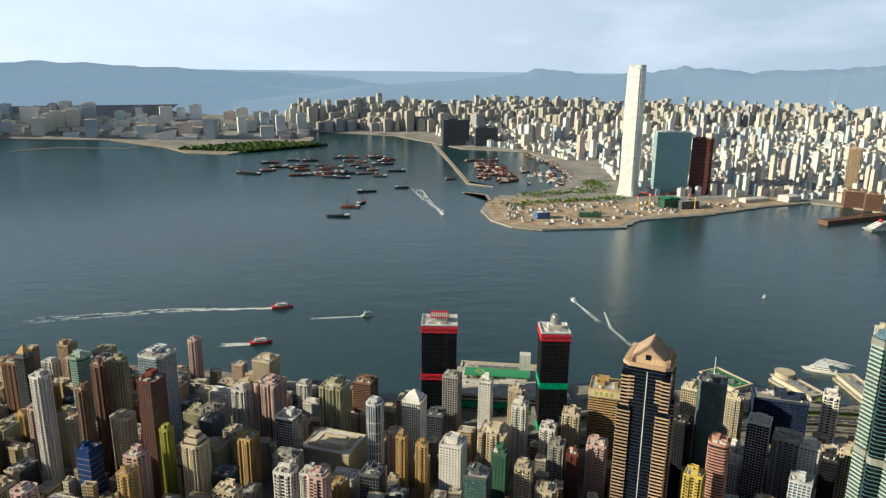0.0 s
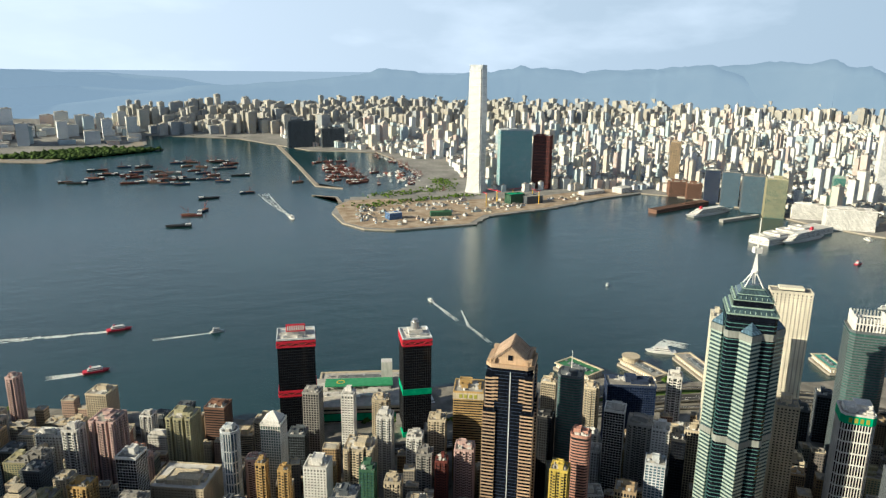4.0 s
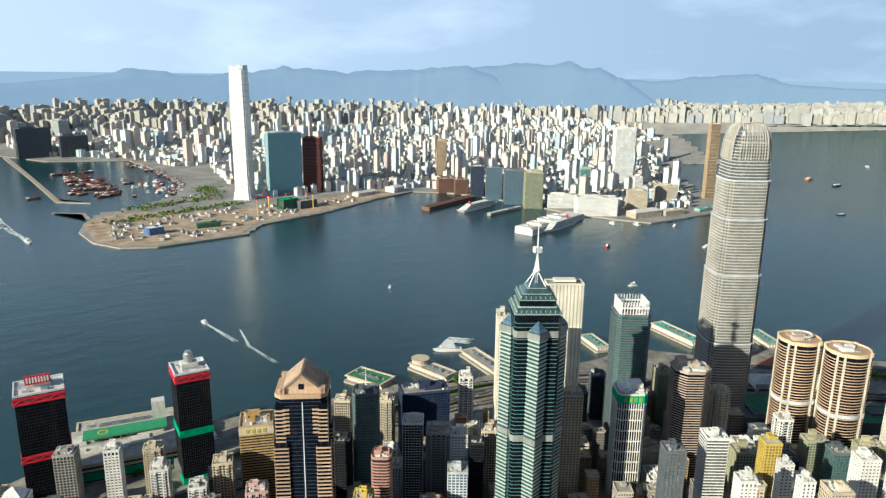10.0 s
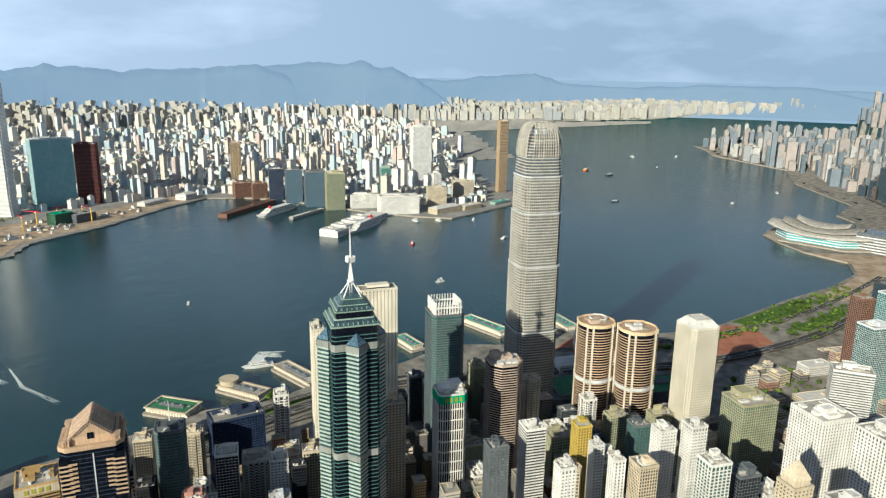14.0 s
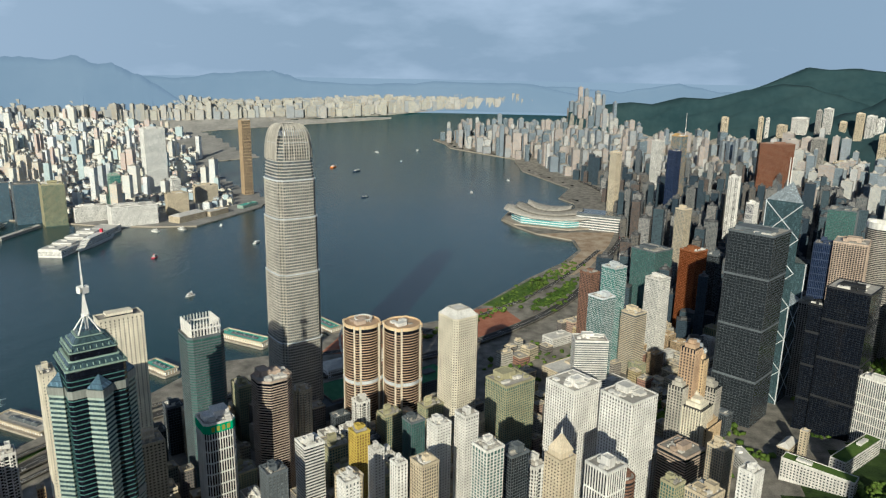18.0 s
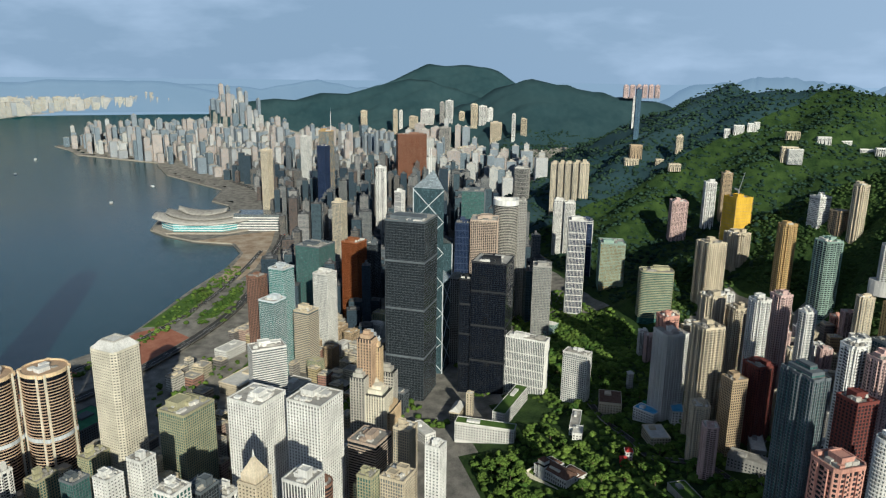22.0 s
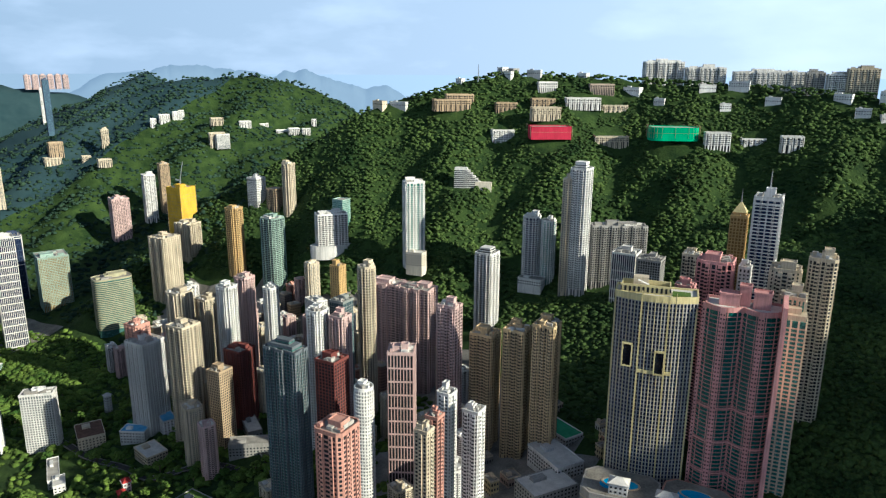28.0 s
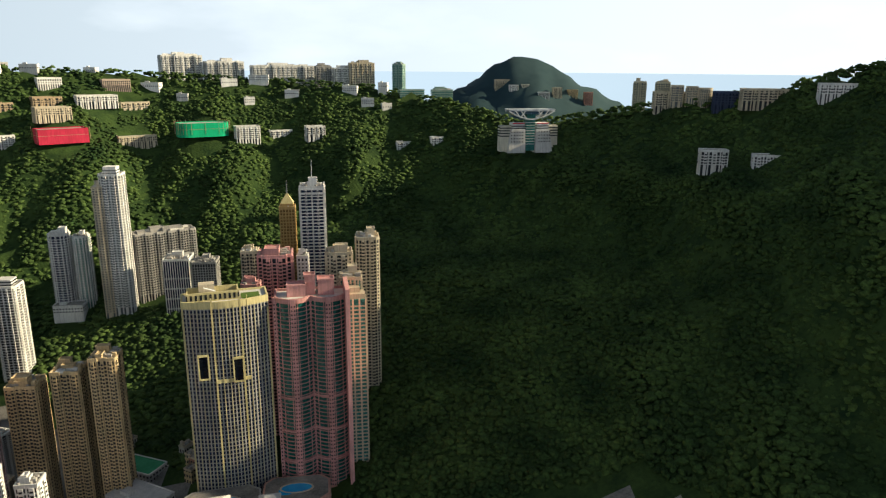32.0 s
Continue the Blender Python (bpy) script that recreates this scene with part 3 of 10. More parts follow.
def bay_columns(foot, z0, z1, floor, wide, deep, every, walls, panes):
    """Window bays that stand proud of the walls from foot to roof: their walls and their panes."""
    n = len(foot)
    for i in range(n):
        a, b = Vector(foot[i]), Vector(foot[(i + 1) % n])
        length = (b - a).length
        if length < wide * 1.8:
            continue
        e = (b - a) / length
        o = Vector((e.y, -e.x))
        k = max(1, round(length / every))
        for j in range(k):
            c = a + e * (length * (j + 0.5) / k)
            p, q = c - e * wide / 2, c + e * wide / 2
            walls.prism([tuple(p + o * deep), tuple(q + o * deep), tuple(q), tuple(p)], z0, z1 - 1.0)
            for t in range(int((z1 - max(z0, 0) - 1.5) / floor)):
                za = max(z0, 0) + t * floor + floor * 0.36
                zb = za + floor * 0.46
                u, v = p + e * 0.35 + o * (deep + 0.06), q - e * 0.35 + o * (deep + 0.06)
                panes.quad([(*u, za), (*v, za), (*v, zb), (*u, zb)], [(t * 3.1, za), (t * 3.1 + wide, za), (t * 3.1 + wide, zb), (t * 3.1, zb)])


def shell(top, foot, h, style, wall, gls, rnd, floor=3.1, roof=None, w=20.0, d=20.0, plant=True, crown=0.0):
    """The parts of a tower under the thing top: glazing, piers, floor bands, roof, parapet and plant."""
    wm = WALLS[wall]
    panes = Geo().prism(foot, -12, h, top=False, vz=0)
    walls = Geo()
    if style in ("grid", "flats"):
        if style == "flats":
            bay = rnd.choice((3.2, 4.0, 4.8))
            walls = piers(foot, -12, h, bay, bay * rnd.uniform(0.26, 0.42), 0.45)
            bay_columns(foot, -12, h, floor, rnd.uniform(2.2, 3.2), rnd.uniform(0.9, 1.5), rnd.uniform(7.0, 10.0), walls, panes)
        else:
            bay = rnd.choice((2.6, 3.0, 3.6))
            walls = piers(foot, -12, h, bay, bay * 0.30, 0.45)
        ledge = bands(foot, 0, h, floor, rnd.uniform(0.30, 0.40) if style == "flats" else 0.30, 0.38)
        walls.join(ledge)
        part("wall_frame", walls, wm, top, kind="stuff")
    elif style == "bands":
        part("floor_band", bands(foot, 0, h, floor, 0.36 if gls == "black" else 0.44, 0.6), wm, top, kind="stuff")
    elif style == "fins":
        part("fin", piers(foot, -12, h, 2.6, 0.8, 0.7), wm, top, kind="stuff")
        part("floor_band", bands(foot, 0, h, floor * 4, 0.12, 0.3), wm, top, kind="stuff")
    elif style == "balcony":
        walls = piers(foot, -12, h, 5.4, 1.3, 0.3)
        bay_columns(foot, -12, h, floor, 1.5, 1.5, 9.0, walls, panes)
        part("pier", walls, wm, top, kind="stuff")
        part("balcony", bands(foot, 0, h, floor, 0.26, 1.1), wm, top, kind="stuff")
    elif style == "court":
        walls = piers(foot, -12, h, 7.5, 1.7, 0.7)
        bay_columns(foot, -12, h, floor, 1.3, 1.1, 15.0, walls, panes)
        part("pier", walls, wm, top, kind="stuff")
        part("balcony", bands(foot, 0, h, floor, 0.15, 0.45), WALLS["pewter"], top, "pale balcony edges", kind="stuff")
    elif style == "holes":
        part("pier", piers(foot, -12, h, 3.4, 1.6, 0.6), wm, top, kind="stuff")
        part("floor_band", bands(foot, 0, h, floor, 0.50, 0.55), wm, top, kind="stuff")
    elif style == "sheer":
        part("mullion", piers(foot, -12, h, 4.5, 0.16, 0.10), wm, top, kind="stuff")
        part("floor_band", bands(foot, 0, h, floor, 0.07, 0.08), wm, top, kind="stuff")
        for up in (0.25, 0.52, 0.78):
            part("plant_belt", Geo().ring(grow(foot, 0.3), grow(foot, -0.3), h * up, h * up + 3.0), wm, top)
    elif style == "blank":
        part("pier", piers(foot, -12, h, 4.4, 3.2, 0.4), wm, top, kind="stuff")
        part("floor_band", bands(foot, 0, h, floor, 0.50, 0.35), wm, top, kind="stuff")
    elif style == "net":
        part("netting", Geo().prism(grow(foot, 0.9), -12, h + 1.5, top=False, vz=0), wm, top)
        g = bands(grow(foot, 0.95), 0, h, floor * 2, 0.06, 0.12)
        for k in range(len(foot)):
            p = foot[k]
            g.beam((p[0] * 1.08, p[1] * 1.08, -8), (p[0] * 1.08, p[1] * 1.08, h + 4), 0.35)
        part("scaffold", g, WALLS["tan"], top, kind="stuff")
    elif style == "curtain":
        part("mullion", piers(foot, -12, h, 3.0, 0.25, 0.2), wm, top, kind="stuff")
        part("floor_band", bands(foot, 0, h, floor, 0.14, 0.16), wm, top, kind="stuff")
    part("glazing", panes, GLASS[gls], top, "")
    part("roof", Geo().prism(foot, h - 0.4, h + 0.3), roof or ROOF, top)
    part("parapet", Geo().ring(grow(foot, 0.55), grow(foot, -0.4), h - 1.2, h + 1.5 + crown), wm, top)
    if plant:
        g = Geo()
        for k in range(2):
            x, y = rnd.uniform(-0.2, 0.2) * w, rnd.uniform(-0.2, 0.2) * d
            f = rect(w * rnd.uniform(0.22, 0.5), d * rnd.uniform(0.22, 0.5), x, y)
            up = rnd.uniform(3, 5) if k == 0 else rnd.uniform(4.5, 8)
            g.prism(f, h, h + up)
            g.ring(grow(f, 0.25), grow(f, -0.3), h + up - 0.3, h + up + 0.8)
        for k in range(3):
            s = rnd.choice((-1, 1))
            g.box(s * w * 0.36, rnd.uniform(-0.3, 0.3) * d, h, h + rnd.uniform(2.2, 4.0), w * 0.13, d * rnd.uniform(0.1, 0.2))
        part("plant_room", g, wm, top, kind="stuff")
        part("roof_plant", clutter(w, d, h + 0.3, rnd, 7), ROOF_PALE if rnd.random() < 0.5 else ROOF, top, kind="stuff")


TOWER_COUNT = [0]
TAKEN = []


def tower(x, y, z, w, d, h, turn, style, wall, gls, label, name="residential_tower", foot="rect", floor=3.1, roof=None, group="", plant=True, steps=(), crowns=(), scale=1.0):
    """One building. steps: further storeys set back on its roof, as shares of width and heights."""
    TOWER_COUNT[0] += 1
    rnd = random.Random(TOWER_COUNT[0] * 7 + 1)
    TAKEN.append((x, y, 0.62 * max(w, d)))
    top = thing(name, pose(x, y, z, rz=turn) @ Matrix.Scale(scale, 4), label, "building", group)
    shell(top, FOOT[foot](w, d), h, style, wall, gls, rnd, floor, roof, w, d, plant and not steps)
    zz = h
    for share, up in steps:
        part("upper_storey", Geo().prism(rect(w * share, d * share), zz, zz + up), WALLS[wall], top)
        part("upper_window", bands(rect(w * share, d * share), zz + 0.8, zz + up, floor, 0.45, 0.06), GLASS[gls], top, kind="stuff")
        zz += up
    for kind, paint, up in crowns:
        wm, f = WALLS[paint], FOOT[foot](w, d)
        if kind == "pyramid":
            part("crown_base", Geo().prism(rect(w * 0.8, d * 0.8), zz, zz + up * 0.3), WALLS[wall], top)
            part("pyramid_roof", Geo().prism(rect(w * 0.86, d * 0.86), zz + up * 0.3, zz + up, top_foot=rect(0.4, 0.4)), wm, top)
            zz += up
        elif kind == "fins":
            part("crown_fin", piers(rect(w * 0.78, d * 0.78), zz - 1, zz + up, 3.4, 1.1, 1.6), wm, top, "tall white crown fins", kind="stuff")
            part("crown_rail", Geo().ring(rect(w * 0.86, d * 0.86), rect(w * 0.76, d * 0.76), zz + up * 0.5, zz + up * 0.6), wm, top)
        elif kind == "ring":
            part("crown_ring", Geo().ring(grow(f, 0.9), grow(f, -1.6), zz - 1.0, zz + up), wm, top, "pale blank crown ring")
            part("end_wall", Geo().prism(rect(7.0, d * 1.02, w * 0.47, 0), -12, zz + up), wm, top, "tall blank white end wall")
        elif kind == "hip":
            part("hip_roof", Geo().prism(rect(w * 0.94, d * 0.94), zz + 0.3, zz + up, top_foot=rect(w * 0.56, d * 0.56)), wm, top, "sloping white roof skirt")
            part("roof_well", Geo().ring(rect(w * 0.5, d * 0.5), rect(w * 0.44, d * 0.44), zz + up, zz + up + 1.4), ROOF, top)
        elif kind == "spire":
            part("spire", Geo().beam((0, 0, zz - 1), (0, 0, zz + up), 1.4, 0.3), wm, top)
        elif kind == "sign":
            part("sign_band", Geo().ring(grow(f, 1.0), grow(f, -0.1), h - up, h - 0.5), wm, top, "bright rooftop sign band")
            g = Geo()
            for k in range(4):
                g.box((k - 1.5) * w * 0.17, -d / 2 - 1.25, h - up * 0.8, h - up * 0.25, w * 0.1, 0.3)
                g.box((k - 1.5) * w * 0.17, d / 2 + 1.25, h - up * 0.8, h - up * 0.25, w * 0.1, 0.3)
            part("sign_bar", g, WALLS["lime"], top, kind="stuff")
        elif kind == "edges":
            g = piers(f, -12, h + 2, 400.0, 1.5, 0.9)
            g.join(bands(f, h * 0.55, h * 0.55 + 1.5, 1.4, 1.0, 0.9)).join(bands(f, h - 6, h + 2, 4.0, 0.45, 0.9))
            part("edge_frame", g, wm, top, "pale frame along the edges", kind="stuff")
        elif kind == "base":
            part("podium", Geo().prism(oval(w * 1.5, d * 1.5, 20), -14, up), wm, top)
    return top


def profiled(top, foot_at, h, floor, share, deep, wall, gls, band="floor_band"):
    """A tower whose outline changes with height: glazing storey by storey and a band at every floor."""
    g, b = Geo(), Geo()
    k = int(h / floor)
    for i in range(k):
        z0, z1 = i * floor, (i + 1) * floor
        f0, f1 = foot_at(z0), foot_at(z1)
        g.prism(f0, z0, z1, top=(i == k - 1), top_foot=f1, vz=0)
        if share:
            b.ring(grow(f0, deep), f0, z0, z0 + floor * share)
    part("glazing", g, gls, top)
    if share:
        part(band, b, wall, top, kind="stuff")

# ---- ground of the island: a foreshore that climbs inland into ridges ----
ROAD_LINE = [(-1500, 1050), (-600, 930), (-100, 850), (250, 660), (600, 400), (900, 130), (1180, -60), (1500, -190), (2200, -260), (2700, -380), (3300, -420), (3900, -200), (4600, 200), (5600, 700), (8000, 400)]
RIDGES = [
    ([(-1300, -250, 420), (-463, -454, 552), (-300, -740, 466), (-170, -880, 436), (-35, -1010, 402), (70, -1075, 432), (160, -1130, 446), (210, -1140, 454), (380, -1170, 464), (600, -1150, 474), (804, -1060, 484), (905, -990, 452), (1017, -904, 412), (1098, -832, 345), (1230, -700, 240)], 0.70),
    ([(2674, -1445, 417), (2639, -1499, 452), (2605, -1549, 477), (2584, -1581, 462), (2550, -1627, 421)], 0.5),
    ([(2094, -1145, 410), (2037, -1228, 447), (1997, -1282, 458), (1955, -1334, 451), (1915, -1383, 470), (1873, -1431, 468), (1829, -1478, 452), (1775, -1532, 442), (1718, -1586, 404)], 0.52),
    ([(4272, -1011, 363), (4244, -1108, 417), (4198, -1251, 477), (4158, -1362, 468), (4096, -1518, 437), (4028, -1672, 403), (3938, -1852, 373), (3858, -1997, 350)], 0.42),
    ([(6595, -535, 362), (6578, -681, 416), (6550, -876, 481), (6534, -974, 520), (6506, -1121, 580), (6453, -1363, 583), (6377, -1654, 572), (6333, -1798, 500), (6278, -1967, 393)], 0.36),
    ([(5516, 551, 258), (5524, 425, 273), (5531, 202, 307), (5531, 52, 295), (5524, -143, 346), (5509, -339, 351), (5487, -541, 420), (5451, -783, 454), (5420, -944, 456), (5374, -1145, 384)], 0.36),
    ([(-330, -2240, 522), (-290, -2238, 538), (-235, -2236, 536)], 0.62),
]


def polyline_distance(x, y, line):
    """Distance to a polyline, the height there, and on which side of it the point is."""
    best = np.full(np.shape(x), 1e9)
    zz, side = np.zeros(np.shape(x)), np.zeros(np.shape(x))
    for a, b in zip(line, line[1:]):
        ex, ey = b[0] - a[0], b[1] - a[1]
        t = np.clip(((x - a[0]) * ex + (y - a[1]) * ey) / (ex * ex + ey * ey), 0, 1)
        dx, dy = x - a[0] - t * ex, y - a[1] - t * ey
        d = np.hypot(dx, dy)
        near = d < best
        best = np.where(near, d, best)
        side = np.where(near, np.sign(ey * dx - ex * dy), side)
        if len(a) > 2:
            zz = np.where(near, a[2] + t * (b[2] - a[2]), zz)
    return best, zz, side


def ground(x, y):
    """Height of the island's ground."""
    x, y = np.asarray(x, float), np.asarray(y, float)
    d, _, side = polyline_distance(x, y, ROAD_LINE)
    s = np.maximum(0, d * side)
    h = 5 + 0.085 * s + 0.00013 * np.minimum(s, 1100) ** 2
    h = np.minimum(h, (300 - 100 * np.exp(-s / 900)) * np.interp(x, [1000, 1600, 2300, 2900, 9000], [1, 0.75, 0.45, 0.2, 0.25]) * np.interp(y, [-2500, -1500], [0.08, 1.0]))
    west = np.clip((x + 330) / 160, 0, 1)
    spur = west * np.sin(x * 0.030 + y * 0.011 + 0.9 * np.sin(y * 0.008)) + (1 - west) * np.sin(y * 0.028 - x * 0.009)
    spur = spur + 0.4 * np.sin(x * 0.071 - y * 0.022 + 1.0)
    for line, slope in RIDGES:
        dr, zr, _ = polyline_distance(x, y, line)
        r = zr - slope * dr - 10 * (1 - np.exp(-dr / 30)) + 15 * spur * np.clip(dr / 150, 0, 1)
        k = np.clip(0.5 + (r - h) / 120, 0, 1)
        h = np.where(s > 0, h * (1 - k) + r * k + 30 * k * (1 - k), h)
    return h


def wooded(x, y, z):
    """Where the hills carry woods instead of streets."""
    return ((z > 150) & (y < -330)) | (z > 210) | ((x > 1150) & (x < 2700) & (y < -470 - 0.05 * (x - 1200)) & (z > 30)) | ((x > 2700) & (z > 95))


# ---- sea, shores and hills ----
def polar_sheet(name, mat, height, r0, r1, rings, spokes, b0=0.0, b1=360.0, label="", kind="structure", keep=None):
    """A sheet round the hub, from r0 to r1 and from bearing b0 to b1, at height(x, y)."""
    rr = r0 + (r1 - r0) * (np.linspace(0, 1, rings) ** 2.2)
    bb = np.radians(np.linspace(b0, b1, spokes))
    R, Bq = np.meshgrid(rr, bb, indexing="ij")
    X, Y = HUB[0] + R * np.sin(Bq), HUB[1] + R * np.cos(Bq)
    Z = height(X, Y)
    verts = [far(*p) for p in zip(X.ravel(), Y.ravel(), Z.ravel())]
    faces = []
    for i in range(rings - 1):
        for j in range(spokes - 1):
            q = (i * spokes + j, i * spokes + j + 1, (i + 1) * spokes + j + 1, (i + 1) * spokes + j)
            if keep is None or keep(X[i, j], Y[i, j], Z[i, j]):
                faces.append(q[::-1])
    me = bpy.data.meshes.new(name)
    me.from_pydata(verts, [], faces)
    me.materials.append(mat)
    me.polygons.foreach_set("use_smooth", [True] * len(faces))
    return tagged(new(name, me), label, kind=kind)


polar_sheet("water", WATER, lambda x, y: 0 * x, 0, 9000, 60, 181, label="dark green-blue harbour water with light ripples")
polar_sheet("distant_sea", FAR_SEA, lambda x, y: 0 * x, 9000, 60000, 30, 181, label="sea towards the horizon with pale haze painted as glow")


def inside(x, y, poly):
    hit, n = False, len(poly)
    for i in range(n):
        (x0, y0), (x1, y1) = poly[i - 1], poly[i]
        if (y0 > y) != (y1 > y) and x < (x1 - x0) * (y - y0) / (y1 - y0) + x0:
            hit = not hit
    return hit


def fine(poly, step=120.0):
    """The outline with long sides cut up."""
    out = []
    for i in range(len(poly)):
        a, b = poly[i], poly[(i + 1) % len(poly)]
        k = max(1, int(math.hypot(b[0] - a[0], b[1] - a[1]) / step))
        out += [(a[0] + (b[0] - a[0]) * j / k, a[1] + (b[1] - a[1]) * j / k) for j in range(k)]
    return out


def signed_area(ring):
    return sum(ring[i - 1][0] * ring[i][1] - ring[i][0] * ring[i - 1][1] for i in range(len(ring)))


def quay(name, poly, z, mat, label, wide=70.0, step=60.0):
    """The edge of a shore: a sea wall and a strip of ground along it."""
    ring = fine(poly, step)
    if signed_area(ring) < 0:
        ring.reverse()
    n = len(ring)
    inner = []
    for i in range(n):
        a, b = Vector(ring[i - 1]), Vector(ring[(i + 1) % n])
        t = (b - a).normalized()
        inner.append((ring[i][0] - t.y * wide, ring[i][1] + t.x * wide))
    verts = [far(x, y, -3) for x, y in ring] + [far(x, y, z) for x, y in ring] + [far(x, y, z) for x, y in inner]
    faces, mats = [], []
    for i in range(n):
        k = (i + 1) % n
        faces += [(i, k, n + k, n + i), (n + i, n + k, 2 * n + k, 2 * n + i)]
        mats += [1, 0]
    me = bpy.data.meshes.new(name)
    me.from_pydata(verts, [], faces)
    me.materials.append(mat)
    me.materials.append(STONE)
    me.polygons.foreach_set("material_index", mats)
    return tagged(new(name, me), label, kind="structure")


def land(name, poly, z, mat, label, step=60.0):
    """A small flat piece of ground with a wall round it."""
    ring = fine(poly, step)
    if signed_area(ring) < 0:
        ring.reverse()
    bm = bmesh.new()
    vs = [bm.verts.new(far(x, y, z)) for x, y in ring]
    ws = [bm.verts.new(far(x, y, -3)) for x, y in ring]
    f = bm.faces.new(vs)
    bmesh.ops.triangulate(bm, faces=[f])
    for i in range(len(ring)):
        bm.faces.new((ws[i - 1], ws[i], vs[i], vs[i - 1])).material_index = 1
    me = bpy.data.meshes.new(name)
    bm.to_mesh(me)
    bm.free()
    me.materials.append(mat)
    me.materials.append(STONE)
    return tagged(new(name, me), label, kind="structure")


def inside_all(X, Y, poly):
    hit = np.zeros(np.shape(X), bool)
    for i in range(len(poly)):
        (x0, y0), (x1, y1) = poly[i - 1], poly[i]
        if y0 == y1:
            continue
        hit ^= ((y0 > Y) != (y1 > Y)) & (X < (x1 - x0) * (Y - y0) / (y1 - y0) + x0)
    return hit


def sheet(name, poly, z, mat, label, rings, spokes, b0, b1, r0, r1):
    """Flat ground within an outline, laid in rings round the hub."""
    def keep(x, y, h):
        return inside(x, y, poly)
    return polar_sheet(name, mat, lambda x, y: 0 * x + z, r0, r1, rings, spokes, b0, b1, label, keep=keep)


SHORE = [(-3500, 1500), (-1500, 1250), (-900, 1180), (-516, 1130), (-418, 1150), (-194, 1097), (20, 1010), (95, 965), (190, 1000), (364, 985), (520, 950), (640, 930), (706, 886), (811, 865), (942, 816), (1060, 800), (1120, 720), (1255, 655), (1330, 540), (1388, 484), (1480, 436),
         (1738, 364), (1914, 300), (2070, 270), (2190, 300), (2240, 410), (2330, 500), (2420, 560), (2560, 560), (2660, 470), (2700, 330), (2820, 350), (2920, 420), (3190, 400), (3680, 690), (4050, 790), (4170, 810), (4620, 1320), (4900, 1440), (5170, 1600), (5600, 1350), (6500, 900), (8500, 600), (9500, -200), (9500, -6500), (-3500, -6500)]


def island_mesh():
    """The island's ground: a grid that follows the hills, cut at the shore."""
    xs = np.concatenate([np.arange(-3500, -900, 130), np.arange(-900, 2600, 26), np.arange(2600, 6500, 75), np.arange(6500, 9600, 250)])
    ys = np.concatenate([np.arange(-6500, -2600, 200), np.arange(-2600, -1300, 65), np.arange(-1300, 1250, 26), np.arange(1250, 1700, 60)])
    X, Y = np.meshgrid(xs, ys, indexing="ij")
    Z = ground(X, Y)
    ny = len(ys)
    ok = inside_all(X, Y, SHORE)
    Z = np.where(ok, Z, -4.0)
    verts = [far(*p) for p in zip(X.ravel(), Y.ravel(), Z.ravel())]
    faces, mats = [], []
    for i in range(len(xs) - 1):
        for j in range(ny - 1):
            if ok[i, j] and ok[i + 1, j] and ok[i, j + 1] and ok[i + 1, j + 1]:
                faces.append((i * ny + j, (i + 1) * ny + j, (i + 1) * ny + j + 1, i * ny + j + 1))
                z = Z[i, j]
                wood = wooded(X[i, j], Y[i, j], z)
                park = 570 < X[i, j] < 1330 and -480 < Y[i, j] < -70 and z > 24 and Y[i, j] < -70 - 0.25 * (X[i, j] - 900)
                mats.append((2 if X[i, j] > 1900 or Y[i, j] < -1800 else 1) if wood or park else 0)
    me = bpy.data.meshes.new("ground")
    me.from_pydata(verts, [], faces)
    me.materials.append(PAVING)
    me.materials.append(FOLIAGE_FAR)
    # eastern and far southern slopes, haze tint in their colour
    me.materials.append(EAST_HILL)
    me.polygons.foreach_set("material_index", mats)
    me.polygons.foreach_set("use_smooth", [True] * len(faces))
    tagged(new("ground", me), "paved city ground rising into wooded green hills", kind="structure")


island_mesh()
quay("waterfront", [p for p in SHORE if -1600 < p[0] < 5700 and p[1] > -300] + [(5600, 700), (3900, -200), (2700, -380), (1500, -190), (900, 130), (250, 660), (-600, 930), (-1500, 1050)], 4.3, PAVING, "paved waterfront with a stone sea wall", 36, 40)

KOWLOON = [(508, 2459), (468, 2339), (471, 2174), (516, 2073), (601, 2028), (851, 2036), (952, 2140), (1209, 2200), (1488, 2322), (1700, 2380), (1790, 2290), (1850, 2140), (1880, 1950), (1890, 1720), (1935, 1560), (1990, 1450), (2150, 1436), (2350, 1424), (2480, 1480), (2700, 1750), (3100, 2150), (3450, 2300), (3700, 2200), (3900, 2500), (4400, 2900), (5000, 3500),
           (5600, 3300), (7300, 2700), (7500, 2900), (6200, 3700), (6900, 3500), (8000, 2950), (9700, 2700), (12500, 1500), (15000, 1500), (16000, 9000), (9000, 14000), (-9000, 14000), (-9500, 6000), (-3500, 6200), (-230, 5300), (321, 4950), (551, 4450), (677, 4150), (1030, 3977), (1044, 3601), (1003, 3108), (899, 2802), (690, 2618), (570, 2567)]
sheet("ground_kowloon", KOWLOON, 4.0, HAZED_GROUND, "paved city ground of the peninsula", 130, 300, -50, 95, 1900, 17000)
quay("quay_kowloon", KOWLOON, 4.1, HAZED_GROUND, "stone quay along the peninsula shore")
land("reclaimed_land", [(500, 2440), (480, 2180), (525, 2090), (605, 2045), (845, 2052), (940, 2160), (1200, 2216), (1480, 2335), (1690, 2400), (1640, 2520), (1250, 2420), (900, 2440), (700, 2540), (570, 2540)], 4.6, EARTH, "bare sandy building site on reclaimed land")
